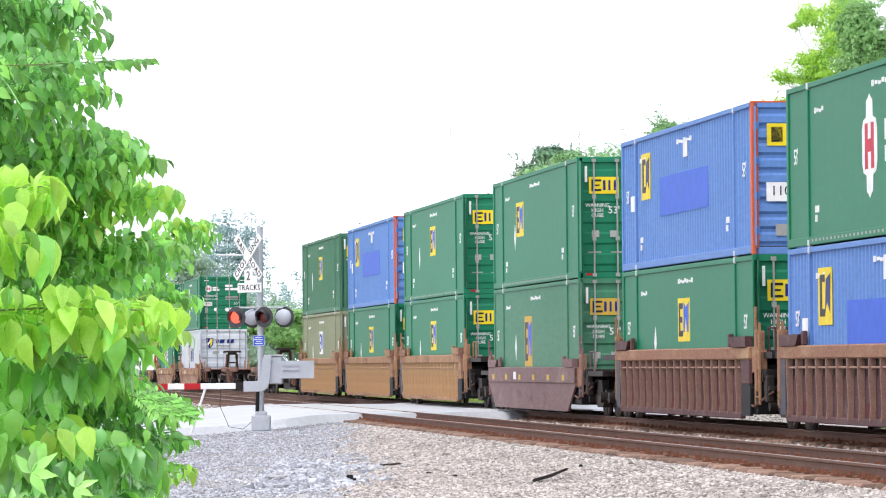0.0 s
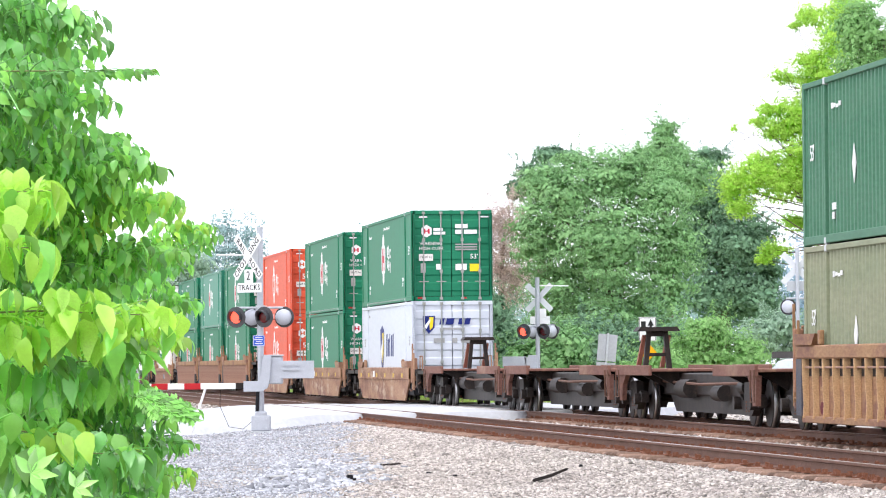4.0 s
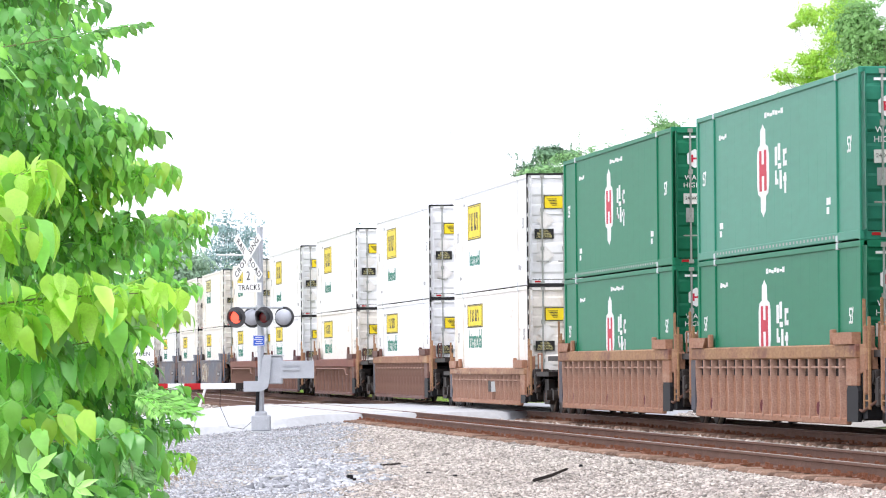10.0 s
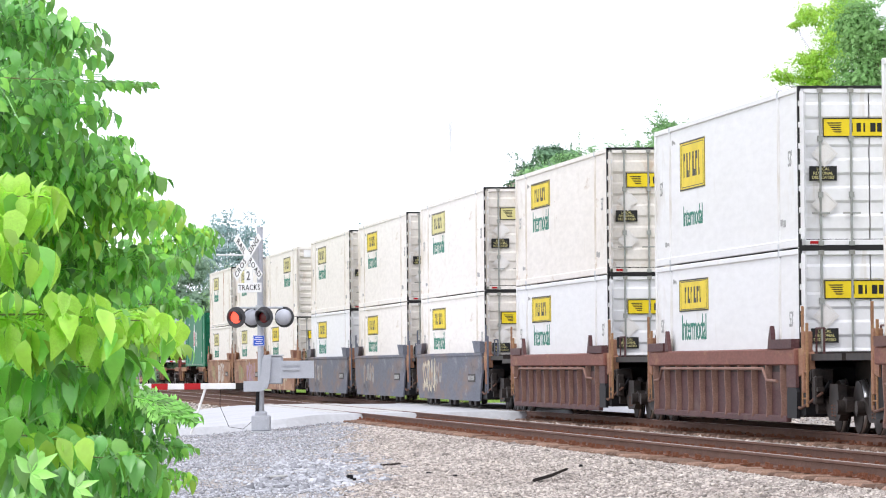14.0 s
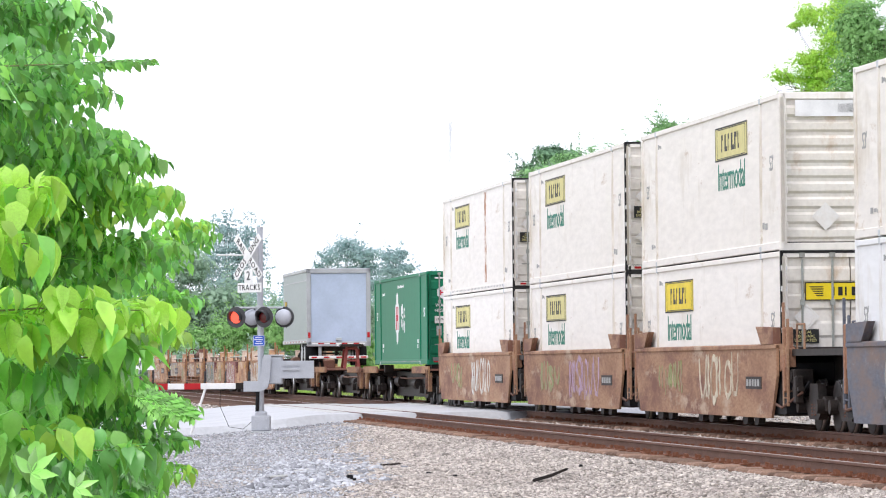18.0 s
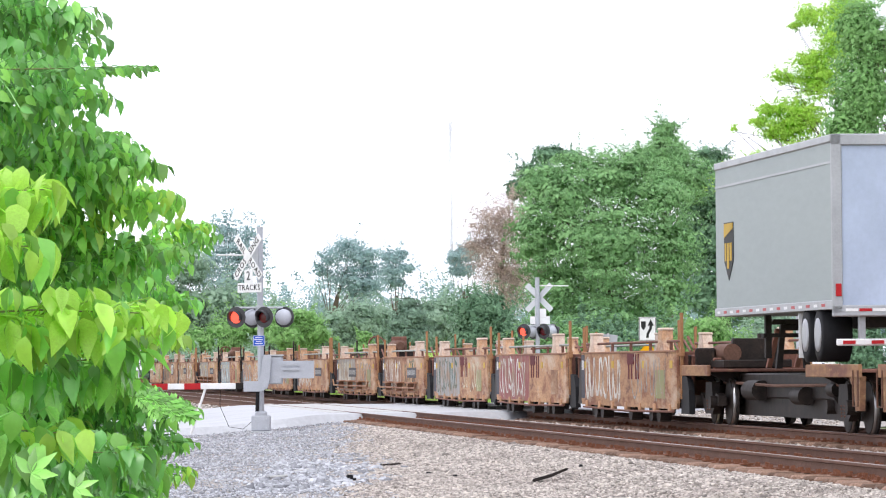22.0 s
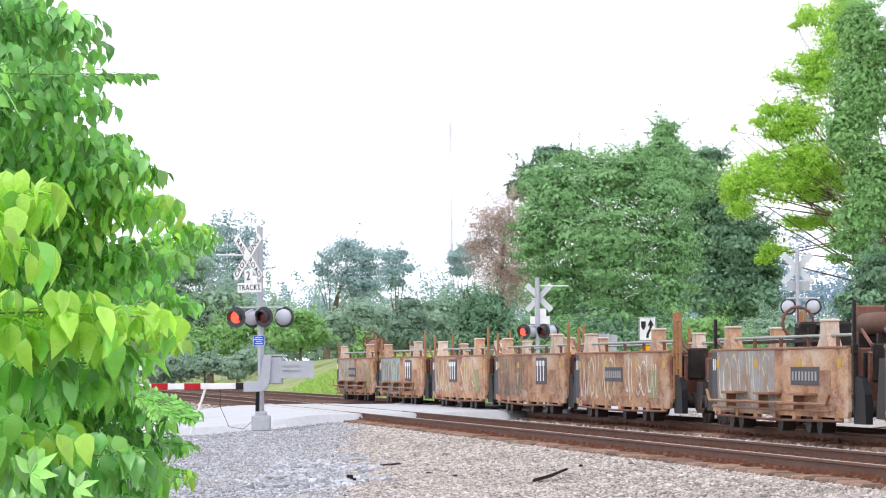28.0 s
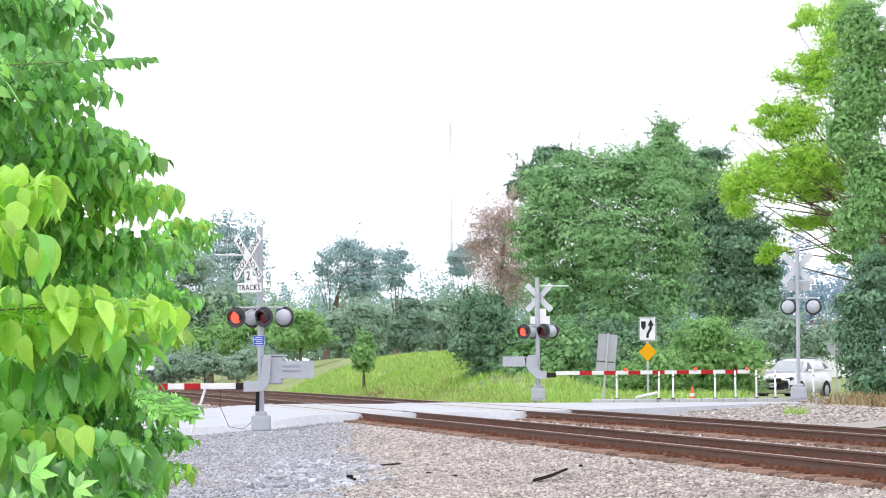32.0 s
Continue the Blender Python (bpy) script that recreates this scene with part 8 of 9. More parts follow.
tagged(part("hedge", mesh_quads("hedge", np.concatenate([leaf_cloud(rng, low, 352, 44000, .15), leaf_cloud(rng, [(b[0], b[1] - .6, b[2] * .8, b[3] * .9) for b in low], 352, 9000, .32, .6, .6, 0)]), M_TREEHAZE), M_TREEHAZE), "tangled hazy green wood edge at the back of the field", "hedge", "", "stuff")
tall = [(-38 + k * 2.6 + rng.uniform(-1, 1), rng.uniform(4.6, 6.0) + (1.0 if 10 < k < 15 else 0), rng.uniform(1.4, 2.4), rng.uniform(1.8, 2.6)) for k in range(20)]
tagged(part("hedge", mesh_quads("hedge", leaf_cloud(rng, tall, 372, 20000, .18), M_TREEFAR), M_TREEFAR), "trees behind the wood edge, leaves painted haze blue", "hedge", "", "stuff")

# radio mast and overhead wires, far off
mast = thing("radio_mast", "thin pale lattice radio mast far away", "mast", "", "", pose(1.7, 900, -.6))
# steel paled in its base colour for the haze over that distance
M_PALESTEEL = material("haze_paled_steel", (0.5, 0.52, 0.57), 0.7, fine=.03)
for dx, dy in ((-.22, 0), (.22, 0), (0, .38)):
    part("leg", Geo().tube([(dx, dy, 0), (dx, dy, 49.5)], .06, 5), M_PALESTEEL, mast)
part("lattice", Geo().tube([((-.22 if k % 2 else .22), 0, k * .8) for k in range(62)], .02, 4), M_PALESTEEL, mast)
for px, nm in ((-23.5, 1), (8.5, 2)):
    pl = thing("utility_pole", "wooden utility pole among the trees", "utility pole", "utility poles", "", pose(px, 410, -.6))
    part("shaft", Geo().tube([(0, 0, 0), (0, 0, 14.2)], [.17, .11], 8), M_BARK, pl)
    part("crossbar", Geo().box(-.06, .06, -1.1, 1.1, 13.3, 13.45), M_BARK, pl)
for dy, dz in ((-1, 0), (1, .25), (0, -.9)):
    pts = [(-23.5 + 32 * t, 410 + dy, 12.9 + dz - 1.0 * (1 - (2 * t - 1) ** 2)) for t in steps(0, 1, .1)]
    tagged(part("overhead_wire", Geo().tube(pts, .012, 4), M_PALESTEEL), "thin overhead wire between utility poles", "wire", "overhead wires")
shed = thing("shed", "low white building beyond the road", "building", "", "", pose(35.5, 430, -.3))
part("wall", Geo().box(-3, 3, -2, 2, 0, 4.4, .03), M_DECALWHITE, shed)
part("roof", Geo().prism([(-2.2, 4.4), (2.2, 4.4), (0, 4.9)], 0, -3.1, 3.1), M_ALU, shed)
for k in range(3):
    part("lamp_post", Geo().box(-1 + k * 1.0, -.9 + k * 1.0, -2.1, -2.0, 4.4, 5.4), M_CONE, shed)


# ---- roadside bush ----
def leaf_geo(L, W, fold, droop, mat=None):
    g, v, n = Geo(), [], 7
    for i in range(n + 1):
        t = i / n
        w = W * .5 * (math.sin(math.pi * min(1, t ** .72)) ** 1.05 if 0 < t < 1 else 0) * (1 - .18 * t) * (1 + .05 * (-1) ** i)
        x, z = L * t * (1 - .12 * droop * t), -L * .38 * droop * t * t
        v += [(x, -w, z + fold * w), (x, 0, z), (x, w, z + fold * w)]
    f = []
    for i in range(n):
        for k in (0, 1):
            f.append((i * 3 + k, i * 3 + k + 1, i * 3 + k + 4, i * 3 + k + 3))
    return g.add(v, f, True)


LEAF_SHAPES = [leaf_geo(1, .54, .4, .6), leaf_geo(1, .6, .25, 1.1), leaf_geo(1, .48, .6, .3), leaf_geo(1, .58, .15, 1.5)]
LEAF_MESH = {}


def leaf_pose(rr, p, L, droop):
    yaw, dip = rr.gauss(0, 75), rr.uniform(*droop)
    return Matrix.Translation(p) @ pose(0, 0, 0, 0, 0, yaw) @ pose(0, 0, 0, rr.gauss(0, 22), dip, 0) @ Matrix.Diagonal((L, L, L, 1))


def soft(rr, s):
    return max(-1.25 * s, min(1.25 * s, rr.gauss(0, s)))


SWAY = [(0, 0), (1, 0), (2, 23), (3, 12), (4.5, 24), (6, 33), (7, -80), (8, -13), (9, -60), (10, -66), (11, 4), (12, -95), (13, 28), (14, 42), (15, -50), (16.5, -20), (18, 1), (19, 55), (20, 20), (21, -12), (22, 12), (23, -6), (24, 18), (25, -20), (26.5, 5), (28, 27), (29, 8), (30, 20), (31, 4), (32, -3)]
SWAYING = []
bush = thing("bush", "roadside bush with broad fresh green leaves", "bush", "", "", pose(-2.6, 15.5, -.7))
part("stem", Geo().tube([(0, 0, 0), (.05, .3, 1.0), (.0, .6, 2.2), (.1, .8, 3.4)], [.05, .04, .03, .012], 8), M_BARK, bush, "woody main stem")

def bush_limb(i, a, b, y, leaf, n, spread, mat, sway, loose):
    """A limb from foot to tip at one depth: leaf length, leaves, spread, leaf, sway, loose leaves."""
    rr = random.Random(100 + i)
    foot = Vector((a[0], y, a[1]))
    d = Vector((b[0] - a[0], 0, b[1] - a[1]))
    L = d.length
    limb = part("limb", Geo().tube([(0, 0, 0), (d.x * .5, 0, d.z * .5 + .02 * L), (d.x, 0, d.z)], [.004, .003, .0015], 6), M_TWIG, bush, "leafy swaying limb")
    limb.matrix_basis = Matrix.Translation(foot - Vector((-2.6, 15.5, -.7)))
    SWAYING.append((limb, limb.matrix_basis.copy(), sway, L, y))
    thin = spread < .08
    g, g2 = Geo(), Geo()
    for k in range(n):
        t = rr.uniform(.22, 1.0) if not thin else .3 + .7 * (k + .5) / n
        taper = 1.0 if t < .75 else max(.12, (1.02 - t) / .27)
        if thin:
            p = Vector((d.x * t, rr.uniform(-.01, .01), d.z * t + .0)) + Vector((rr.gauss(0, .006), rr.gauss(0, .01), rr.gauss(0, .01) * (1.6 if t < .75 else .3)))
            if t < .7:
                p += Vector((0, rr.gauss(0, .08), rr.gauss(0, .06)))
        else:
            p = d * t + Vector((soft(rr, .5) * spread, soft(rr, .9) * spread, soft(rr, .55) * spread * taper + .1 * spread))
        size = leaf * rr.uniform(.7, 1.2)
        size *= (1.15 - .6 * t) if thin else 1
        m = leaf_pose(rr, p, size, (28, 84))
        if thin:
            a = math.radians(rr.uniform(15, 85))
            ex, ez = Vector((math.cos(a), 0, -math.sin(a))), Vector((rr.uniform(-.3, .3), -1, rr.uniform(.1, .7))).normalized()
            ey = ez.cross(ex).normalized()
            ez = ex.cross(ey)
            m = Matrix.Translation(p) @ Matrix(((ex.x, ey.x, ez.x), (ex.y, ey.y, ez.y), (ex.z, ey.z, ez.z))).to_4x4() @ Matrix.Diagonal((size, size, size, 1))
        shape = rr.randrange(4)
        if k < loose:
            key = (shape, mat.name)
            if key not in LEAF_MESH:
                LEAF_MESH[key] = LEAF_SHAPES[shape].mesh("leaf", mat)
            part("leaf", LEAF_MESH[key], mat, limb, "", m)
        else:
            s = LEAF_SHAPES[shape]
            (g if rr.random() < .68 else g2).add(s.v, s.f, True, m)
        if k % 3 == 0:
            q = d * max(.0, t - .08)
            g.tube([q, (q + p) / 2 + Vector((0, 0, .01)), p], .0022, 4)
    tagged(part("foliage", g, mat, limb, "overlapping drooping leaves"), kind="stuff")
    other = {M_LEAF.name: M_LEAFLIGHT if i % 2 else M_LEAFDARK, M_LEAFDARK.name: M_LEAF, M_LEAFLIGHT.name: M_LEAF}[mat.name]
    if g2.v:
        tagged(part("foliage", g2, other, limb, "leaves of another green"), kind="stuff")


# back layer: dark leaves that also paint depth shade into the gaps
bush_limb(0, (-2.45, 2.66), (-1.58, 2.63), 19, 0.075, 764, 0.281, M_LEAFDARK, 0.7, 0)
bush_limb(1, (-2.45, 2.14), (-1.39, 2.16), 19, 0.075, 883, 0.258, M_LEAFDARK, 0.6, 0)
bush_limb(2, (-2.45, 1.67), (-1.28, 1.69), 19, 0.075, 1000, 0.258, M_LEAFDARK, 0.5, 0)
bush_limb(3, (-2.45, 1.16), (-1.36, 1.15), 19, 0.075, 1000, 0.281, M_LEAFDARK, 0.4, 0)
bush_limb(4, (-2.45, 0.76), (-1.37, 0.75), 19, 0.075, 764, 0.211, M_LEAF, 0.4, 0)
bush_limb(5, (-2.13, 2.54), (-1.3, 2.55), 16.5, 0.069, 496, 0.153, M_LEAFDARK, 0.9, 14)
bush_limb(6, (-2.06, 2.26), (-1.01, 2.34), 16, 0.07, 90, 0.067, M_LEAFDARK, 1, 22)
bush_limb(7, (-2.15, 2.28), (-1.33, 2.29), 17, 0.071, 649, 0.178, M_LEAFDARK, 0.8, 16)
bush_limb(8, (-2.13, 2.02), (-1.14, 2.04), 17.2, 0.075, 779, 0.159, M_LEAF, 0.7, 18)
bush_limb(9, (-2.17, 1.81), (-1.1, 1.92), 17.5, 0.075, 823, 0.173, M_LEAF, 0.6, 18)
bush_limb(10, (-2.14, 1.6), (-1.11, 1.72), 17.6, 0.072, 714, 0.174, M_LEAF, 0.6, 16)
bush_limb(11, (-2.11, 1.38), (-1.06, 1.39), 17.4, 0.072, 736, 0.15, M_LEAFLIGHT, 0.5, 16)
bush_limb(12, (-2.16, 1.12), (-1.25, 1.2), 17.8, 0.072, 736, 0.165, M_LEAF, 0.4, 12)
bush_limb(13, (-2.16, 0.88), (-1.29, 0.96), 17.8, 0.069, 714, 0.165, M_LEAF, 0.4, 12)
bush_limb(14, (-2.06, 0.69), (-1.11, 0.79), 17, 0.062, 563, 0.126, M_LEAF, 0.4, 8)
bush_limb(15, (-1.6, 1.74), (-1.12, 1.79), 13.2, 0.114, 105, 0.101, M_LEAFLIGHT, 0.45, 52)
bush_limb(16, (-1.58, 1.59), (-1.15, 1.62), 13, 0.114, 78, 0.088, M_LEAFLIGHT, 0.45, 30)
bush_limb(17, (-1.56, 1.42), (-0.82, 1.43), 13.4, 0.11, 157, 0.103, M_LEAFLIGHT, 0.5, 70)
bush_limb(18, (-1.58, 1.22), (-0.91, 1.31), 13.6, 0.106, 140, 0.097, M_LEAF, 0.5, 40)
bush_limb(19, (-1.56, 1.09), (-1.1, 1.08), 13.4, 0.106, 87, 0.099, M_LEAF, 0.4, 20)
bush_limb(20, (-2.29, 2.37), (-2.0, 2.7), 28, 0.085, 180, 0.117, M_LEAF, 0.35, 4)
bush_limb(21, (-2.16, 1.93), (-1.6, 2.2), 30, 0.085, 312, 0.148, M_LEAF, 0.3, 6)
bush_limb(22, (-2.03, 1.59), (-1.36, 1.62), 24, 0.085, 312, 0.142, M_LEAF, 0.3, 6)
# low limbs: dark leaf colour includes the shade at the foot of the bush
bush_limb(23, (-1.6, 0.98), (-0.98, 0.99), 15, 0.105, 150, 0.1, M_LEAFDARK, 0.4, 12)
bush_limb(24, (-1.55, 0.87), (-1.0, 0.9), 15.6, 0.095, 170, 0.1, M_LEAFDARK, 0.35, 12)
bush_limb(25, (-1.55, 0.76), (-0.99, 0.79), 15.2, 0.1, 150, 0.1, M_LEAFDARK, 0.35, 10)
bush_limb(26, (-1.8, 1.72), (-1.34, 2.02), 26, 0.07, 170, 0.11, M_LEAF, 0.2, 6)
bush_limb(27, (-2.0, 1.12), (-1.06, 1.1), 18, 0.062, 420, 0.16, M_LEAFDARK, 0.3, 6)
bush_limb(28, (-2.0, 0.97), (-1.08, 0.97), 18.2, 0.058, 460, 0.16, M_LEAFDARK, 0.3, 6)
bush_limb(29, (-2.0, 0.83), (-1.06, 0.85), 18, 0.058, 420, 0.15, M_LEAF, 0.3, 6)
bush_limb(30, (-2.3, 2.5), (-1.5, 2.5), 18.6, 0.07, 420, 0.2, M_LEAFDARK, 0.7, 6)

# feathery fronds low in the bush, and lobed leaves
FRONDS = [(-1.06, 1.17, 8, .2), (-1.2, 1.02, 30, .24), (-1.24, .95, 48, .26), (-1.28, .88, 34, .26), (-1.22, .82, 16, .22), (-1.27, .76, 38, .26), (-1.36, .9, 62, .26), (-1.2, .9, 55, .2), (-1.32, .8, 20, .24)]
for i, (x, z, dip, L) in enumerate(FRONDS):
    g, rr = Geo(), random.Random(i)
    for k in range(7):
        t = .12 + .88 * k / 6
        for sy in (-1, 1):
            base = Vector((L * t, 0, -.22 * L * t * t))
            out = L * .5 * (1 - .62 * t) * rr.uniform(.8, 1.1)
            tip = base + Vector((out * .75, sy * out * .7, -out * .22))
            ax = (tip - base).normalized()
            sd = ax.cross(Vector((0, 0, 1))).normalized()
            g.tube([base, tip], .0016, 4)
            for q in range(8):
                c = base.lerp(tip, (q + .6) / 8)
                for s2 in (-1, 1):
                    e = (ax * .6 + sd * s2 * .8 + Vector((0, 0, rr.uniform(-.3, .1)))).normalized() * rr.uniform(.028, .042)
                    wd = e.cross(Vector((0, 0, 1))).normalized() * .006
                    g.add([c, c + e * .5 + wd, c + e, c + e * .5 - wd], [(0, 1, 2, 3)])
    g.tube([(0, 0, 0), (L * .5, 0, -.055 * L), (L, 0, -.22 * L)], .003, 4)
    fr = part("frond", g, M_TREEMID if i % 3 else M_LEAF, bush, "feathery divided frond")
    fr.matrix_basis = Matrix.Translation(Vector((x, 15.4, z)) - Vector((-2.6, 15.5, -.7))) @ pose(0, 0, 0, 38, 0, 0) @ pose(0, 0, 0, 0, dip, 0)
    SWAYING.append((fr, fr.matrix_basis.copy(), .35, .6, 15.4))
for i, (x, z, s) in enumerate(((-1.12, .98, .095), (-1.0, .94, .07), (-1.17, .9, .06))):
    g = Geo()
    for k in range(5):
        lobe = leaf_geo(s * (1.0 if k == 2 else .85), s * .34, .15, .2)
        g.add(lobe.v, lobe.f, True, pose(0, 0, 0, 0, 0, (k - 2) * 46))
    fr = part("lobed_leaf", g, M_LEAF, bush, "five-lobed bright leaf")
    fr.matrix_basis = Matrix.Translation(Vector((x, 12.4, z)) - Vector((-2.6, 15.5, -.7))) @ pose(0, 0, 0, 65, 20 * i - 40, 0)
    SWAYING.append((fr, fr.matrix_basis.copy(), .3, .6, 12.4))


# ---- grass, ballast stones, ties and spikes ----
def blades(rng, pts, h, mat, name, label, cat="grass"):
    n = len(pts)
    ang = rng.uniform(0, 2 * np.pi, n)
    s = h * rng.uniform(.5, 1.3, n)
    dx, dy = np.cos(ang), np.sin(ang)
    lean = rng.normal(size=(n, 2)) * .35
    w = s * .075
    v = np.zeros((n, 4, 3))
    v[:, 0] = pts + np.stack([dx * w, dy * w, 0 * w], 1)
    v[:, 1] = pts - np.stack([dx * w, dy * w, 0 * w], 1)
    v[:, 2] = pts + np.stack([lean[:, 0] * s - dx * w * .3, lean[:, 1] * s - dy * w * .3, s * .8], 1)
    v[:, 3] = pts + np.stack([lean[:, 0] * s * 1.3, lean[:, 1] * s * 1.3, s], 1)
    return tagged(part(name, mesh_quads(name, v.reshape(-1, 3), mat), mat), label, cat, "", "stuff")


def scatter(rng, n, x0, x1, y0, y1, keep, lift=0.0):
    out = []
    while len(out) < n:
        x, y = rng.uniform(x0, x1), rng.uniform(y0, y1)
        if keep(x, y):
            out.append((x, y, ground_z(x, y) + lift))
    return np.array(out)


rng = np.random.default_rng(21)
blades(rng, scatter(rng, 96000, -24, 8, 160, 262, lambda x, y: lateral(x, y) > 4.4 and rng.random() < .55 + .9 * noise.noise((x * .5, y * .12, 5))), .24, M_GRASS, "meadow_grass", "tall bright meadow grass on the bank")
blades(rng, scatter(rng, 6000, -40, -8, 155, 300, lambda x, y: lateral(x, y) < -8.2), .3, M_GRASS, "meadow_grass", "rough grass beside the far line")
blades(rng, scatter(rng, 7000, 4, 24, 152, 215, lambda x, y: lateral(x, y) > 8 and not (8 < x and 156 < y < 160) and x < .066 * y), .3, M_GRASS, "verge_grass", "green verge grass beyond the kerb")
blades(rng, scatter(rng, 2200, 11, 18, 120, 150, lambda x, y: lateral(x, y) > 12.6), .38, M_DRYGRASS, "dry_grass", "dry brown grass beside the road", "grass")
blades(rng, scatter(rng, 160, 9.2, 9.75, 122, 124.5, lambda x, y: True), .2, M_GRASS, "weed_tuft", "small green weeds in the gravel", "weeds")
blades(rng, scatter(rng, 2600, -6.2, -4.0, 48, 66, lambda x, y: x < -3.55 - (y - 48) * .055), .16, M_GRASS, "verge_grass", "short green grass by the gravel", "grass")
blades(rng, scatter(rng, 1600, -6.4, -4.2, 60, 75, lambda x, y: True), .09, M_DRYGRASS, "dry_grass", "thin straw at the gravel edge", "grass")


blades(rng, scatter(rng, 2600, -16, 4, 158, 225, lambda x, y: 4.3 < lateral(x, y) < 6.4 + 1.8 * noise.noise((x * .4, y * .1, 2))), .24, M_DRYGRASS, "dry_grass", "dry brown grass along the foot of the bank", "grass")


def stones(name, pts, size, mat, label, rng):
    """Angular six-cornered stones joined in one mesh."""
    n = len(pts)
    base = np.array([(1, 0, 0), (-1, 0, 0), (0, 1, 0), (0, -1, 0), (0, 0, 1), (0, 0, -1)], float)
    v = base[None] * rng.uniform(.55, 1.15, (n, 6, 1)) + rng.normal(size=(n, 6, 3)) * .22
    a = rng.uniform(0, 2 * np.pi, (n, 3))
    q = rng.normal(size=(n, 3, 3))
    q, _ = np.linalg.qr(q)
    v = np.einsum("nij,nkj->nki", q, v)
    s = size * rng.lognormal(0, .32, n)
    v = v * s[:, None, None] * np.array([1.25, 1.1, .75]) + pts[:, None]
    tri = np.array([(0, 2, 4), (2, 1, 4), (1, 3, 4), (3, 0, 4), (2, 0, 5), (1, 2, 5), (3, 1, 5), (0, 3, 5)])
    tris = (np.arange(n)[:, None, None] * 6 + tri[None]).reshape(-1)
    me = bpy.data.meshes.new(name)
    me.vertices.add(n * 6)
    me.vertices.foreach_set("co", v.astype(np.float32).ravel())
    me.loops.add(len(tris))
    me.loops.foreach_set("vertex_index", tris.astype(np.int32))
    me.polygons.add(len(tris) // 3)
    me.polygons.foreach_set("loop_start", np.arange(0, len(tris), 3, dtype=np.int32))
    me.update(calc_edges=True)
    me.materials.append(mat)
    return tagged(part(name, me, mat), label, "gravel", "", "stuff")


def near_zone(x, y):
    d = lateral(x, y)
    return -13.5 < d < -4.6 and abs(x - y * .0) < 60 and -.1 * y < x < .1 * y


def thrown(rng, n, x0, x1, y0, y1, keep):
    xs, ys = rng.uniform(x0, x1, n * 4), rng.uniform(y0, y1, n * 4)
    out = []
    for x, y in zip(xs, ys):
        if keep(x, y):
            out.append((x, y, ground_z(x, y) + .012))
            if len(out) >= n:
                break
    return np.array(out)


def bluish(x, y):
    return near_zone(x, y) and x < -1.15 - .022 * (y - 62) + .6 * noise.noise((x * .6, y * .25, 4)) + 1.1 * noise.noise((x * 5, y * 2.3, 9))


stones("ballast", thrown(rng, 74000, -5, 6, 47, 121, lambda x, y: near_zone(x, y) and not bluish(x, y)), .023, M_STONES, "loose buff and pink broken ballast stones", rng)
stones("gravel", thrown(rng, 36000, -8, 1, 60, 120, bluish), .019, M_STONEBLUE, "loose blue-grey crushed gravel", rng)
stones("gravel", thrown(rng, 1400, -3.0, -.6, 66, 84, bluish), .05, M_STONEBLUE, "larger blue-grey rubble in the gravel", rng)
stones("ballast", thrown(rng, 13000, 1, 9, 60, 124, lambda x, y: -2.2 < lateral(x, y) < -.2), .036, M_STONES, "loose ballast stones between the tracks", rng)
stones("ballast", thrown(rng, 5000, 4, 13, 110, 149, lambda x, y: 3.0 < lateral(x, y) < 12.5), .04, M_STONES, "loose ballast stones beyond the tracks", rng)
stones("ballast", thrown(rng, 5000, -24, -4, 152, 260, lambda x, y: -8 < lateral(x, y) < -4.7), .05, M_STONES, "loose ballast stones along the far line", rng)
stones("ballast", thrown(rng, 8000, -3, 9, 56, 122, lambda x, y: -4.5 < lateral(x, y) < -2.1 or .1 < lateral(x, y) < 2.5), .03, M_STONERUST, "ballast stones between the ties", rng)

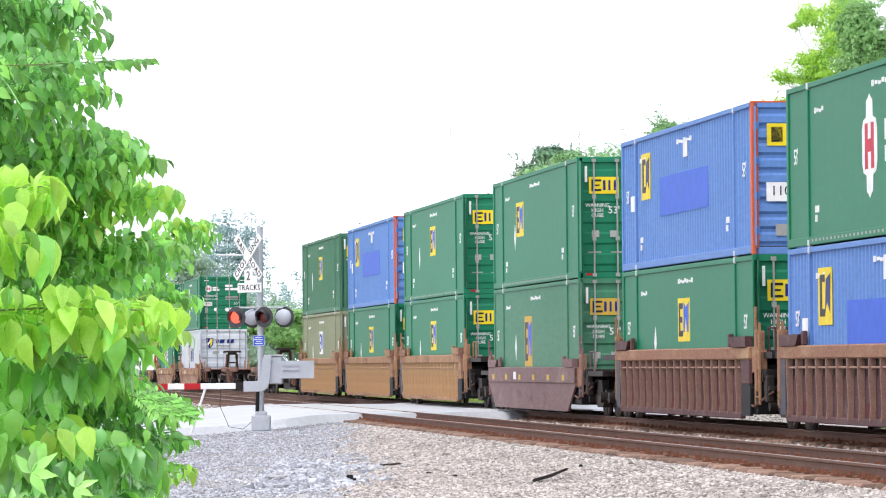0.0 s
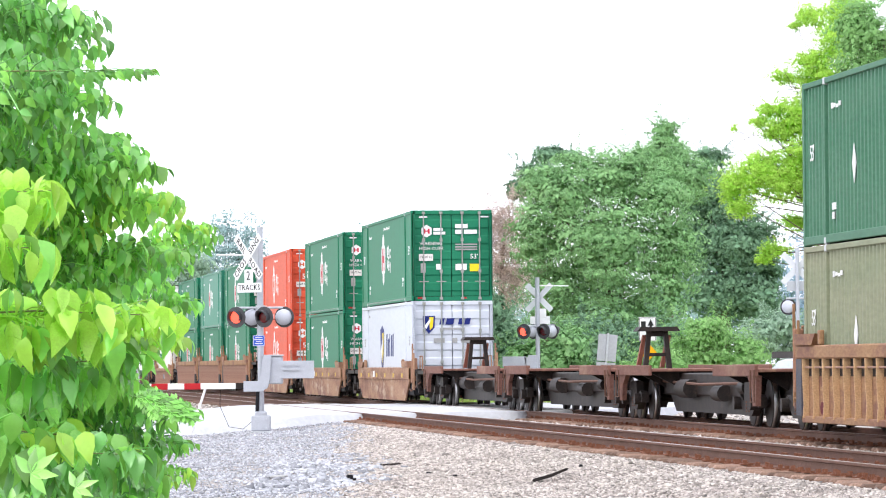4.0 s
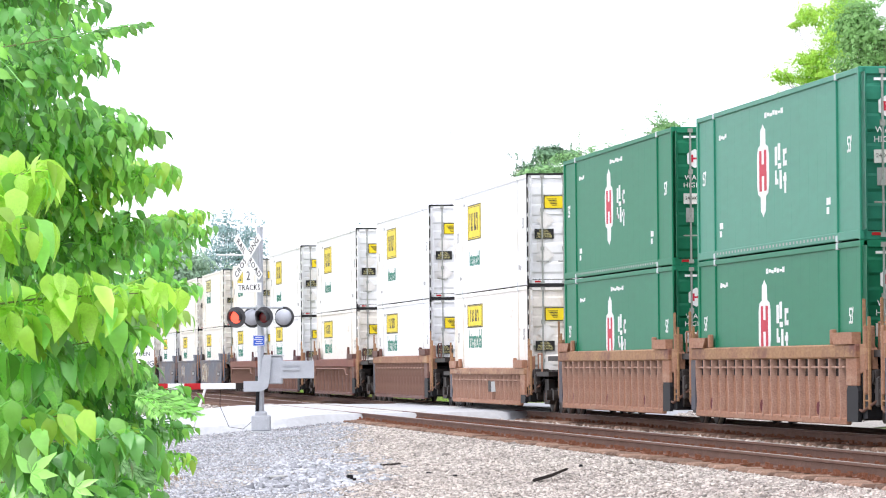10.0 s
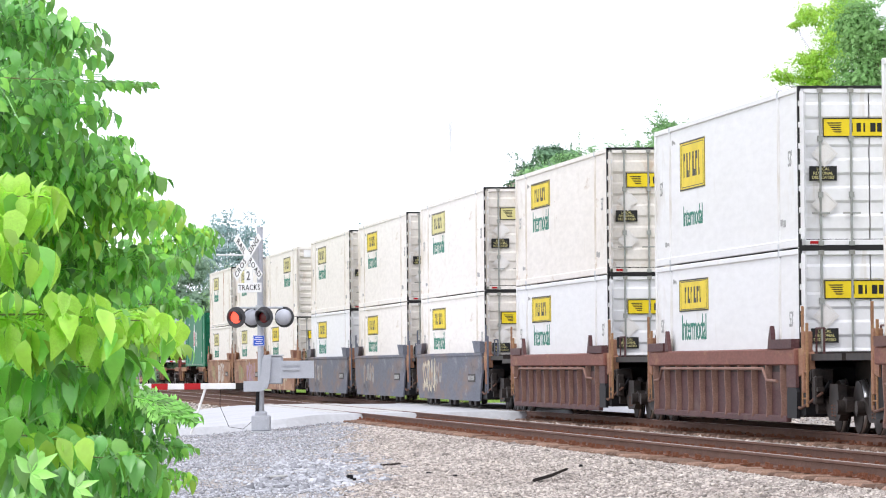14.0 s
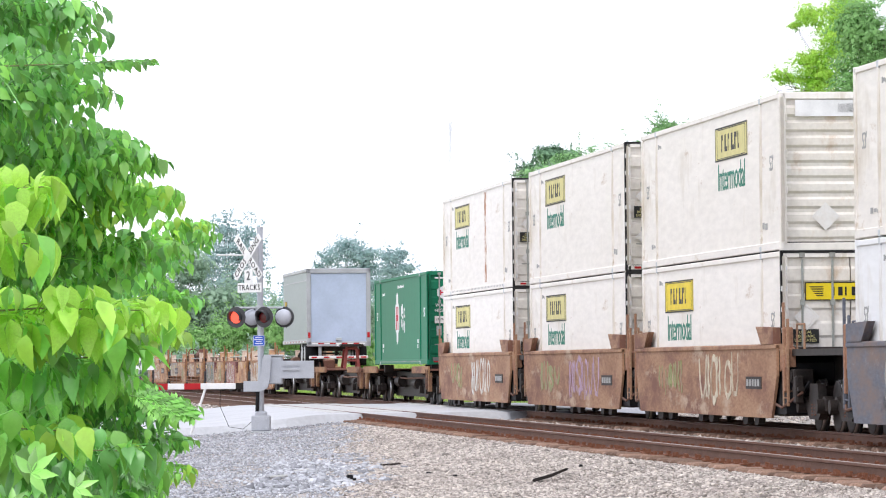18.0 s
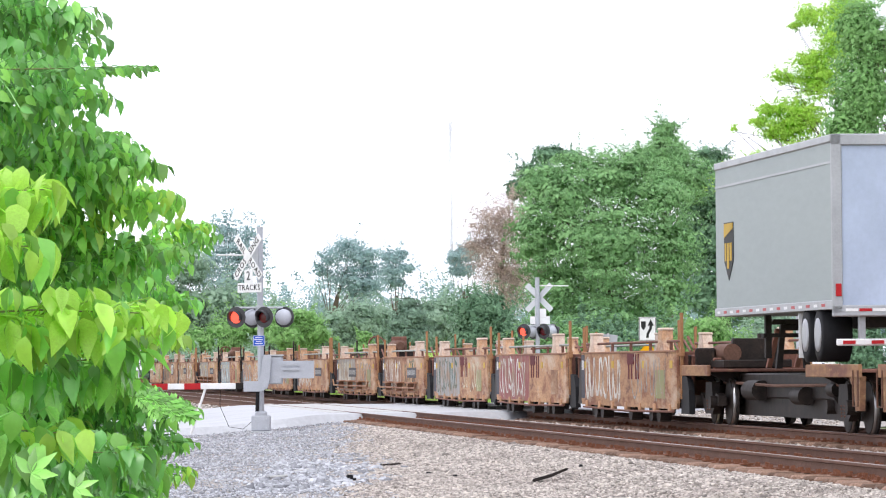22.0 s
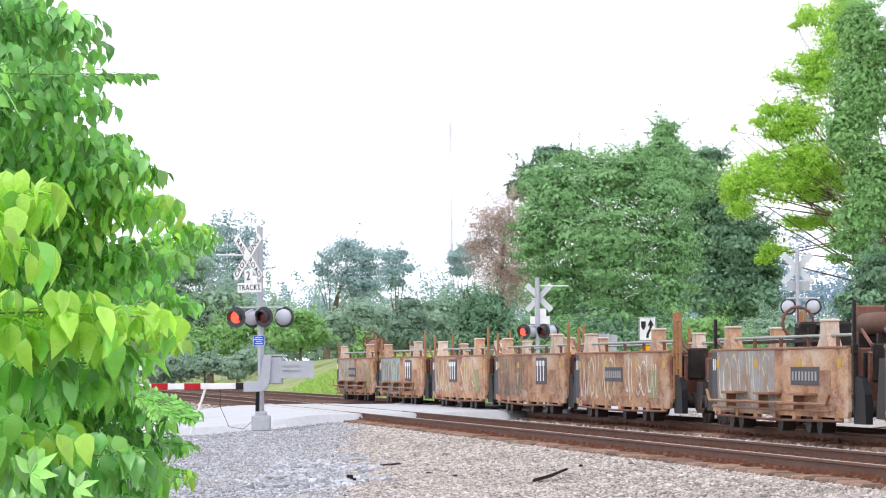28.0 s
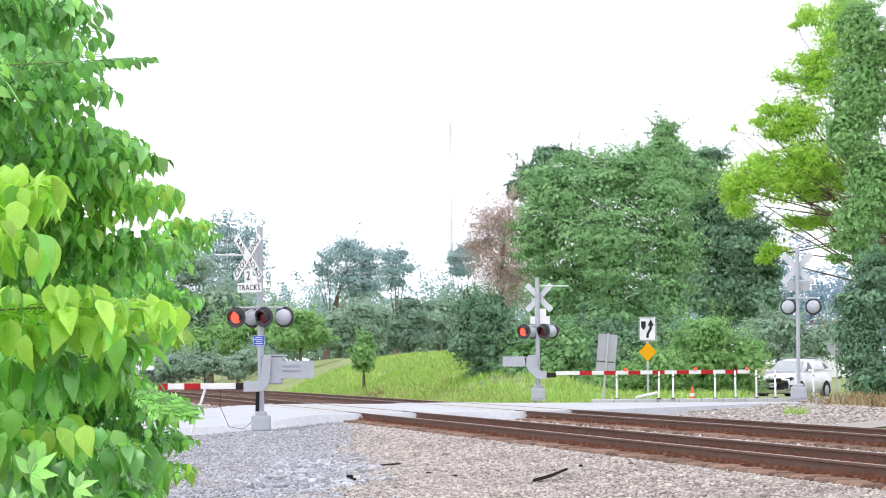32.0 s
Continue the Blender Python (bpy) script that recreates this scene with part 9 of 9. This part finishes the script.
tie_mesh = [Geo().box(-.115, .115, -1.3, 1.3, -.36, -.178, .035).mesh("tie", M_TIE) for k in range(1)][0]
rr = random.Random(8)
for tr, d0 in TRACKS:
    hi = 47 if d0 == TRACK_NEAR else 28
    rest, spikes = Geo(), Geo()
    s = hi
    while s > -330:
        hidden = -52 < s < -21
        if not hidden:
            m = on_track(s + rr.uniform(-.03, .03), d0 + rr.uniform(-.05, .05), rr.uniform(-.016, .01)) @ pose(0, 0, 0, 0, rr.uniform(-4, 4), rr.uniform(-1.6, 1.6))
            if s > -22:
                part("tie", tie_mesh, M_TIE, tr, "", m)
            else:
                rest.box(-.115, .115, -1.3, 1.3, -.36, -.178, 0, m)
            if s > -22:
                for side in (-.755, .755):
                    spikes.box(-.1, .1, side - .17, side + .17, -.18, -.162, 0, m)
                    for e in (-.1, .1):
                        for f_ in (-.05, .05):
                            spikes.box(f_ - .018, f_ + .018, side + e - .022, side + e + .022, -.165, -.11, 0, m)
                    spikes.box(.12, .16, side - .1, side + .1, -.2, -.15, 0, m)
        s -= .5
    tagged(part("far_ties", rest, M_TIE, tr, "row of weathered ties"), kind="stuff")
    tagged(part("spikes", spikes, M_SPIKE, tr, "rusty tie plates and spikes"), kind="stuff")

# scraps on the ballast
bark = Geo().prism([(-.28, .0), (-.24, -.01), (.0, .06), (.22, .155), (.24, .185), (.2, .185), (-.02, .1), (-.27, .035)], 1, -.05, .05)
tagged(part("broken_stick", bark, M_GRIMESHADE, None, "", pose(1.52, 65.2, ground_z(1.52, 65.2) + .01, 0, 0, -4)), "dark broken stick lying on the ballast", "stick")
for x, y, s, rot in ((-1.45, 70.5, 1.0, 20), (-.25, 72.0, .5, 70), (2.05, 68.9, .5, 10), (.15, 69.5, .4, 130)):
    tagged(part("black_scrap", Geo().box(-.07 * s, .02 * s, -.04, .04, 0, .1 * s, .01).box(.02 * s, .08 * s, -.03, .03, 0, .06 * s, .01), M_BLACK, None, "", pose(x, y, ground_z(x, y), 0, 8, rot)), "black plastic scrap lying on the ballast", "scrap", "scraps on the ballast")
for x, y, L, rot in ((-2.75, 73.0, .5, 4), (-2.35, 76, .42, 55), (-.95, 79, .4, -30)):
    tagged(part("plank_scrap", Geo().box(-L / 2, L / 2, -.05, .05, 0, .035, .008), M_CONCRETE if rot != -30 else M_GRIMESHADE, None, "", pose(x, y, ground_z(x, y) + .02, 0, -4, rot)), "weathered plank scrap in the gravel", "plank", "scraps on the ballast")


# ---- what moves ----
def motions():
    for ob, s, z in ROLLING:
        walk(ob, [(t, on_track(s + travelled(t), TRACK_FAR, z)) for t in RUN])
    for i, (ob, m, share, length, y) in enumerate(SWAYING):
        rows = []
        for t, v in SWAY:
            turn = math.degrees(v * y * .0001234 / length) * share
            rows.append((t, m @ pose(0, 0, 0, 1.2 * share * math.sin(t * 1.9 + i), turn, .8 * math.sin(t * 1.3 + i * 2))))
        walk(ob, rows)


motions()
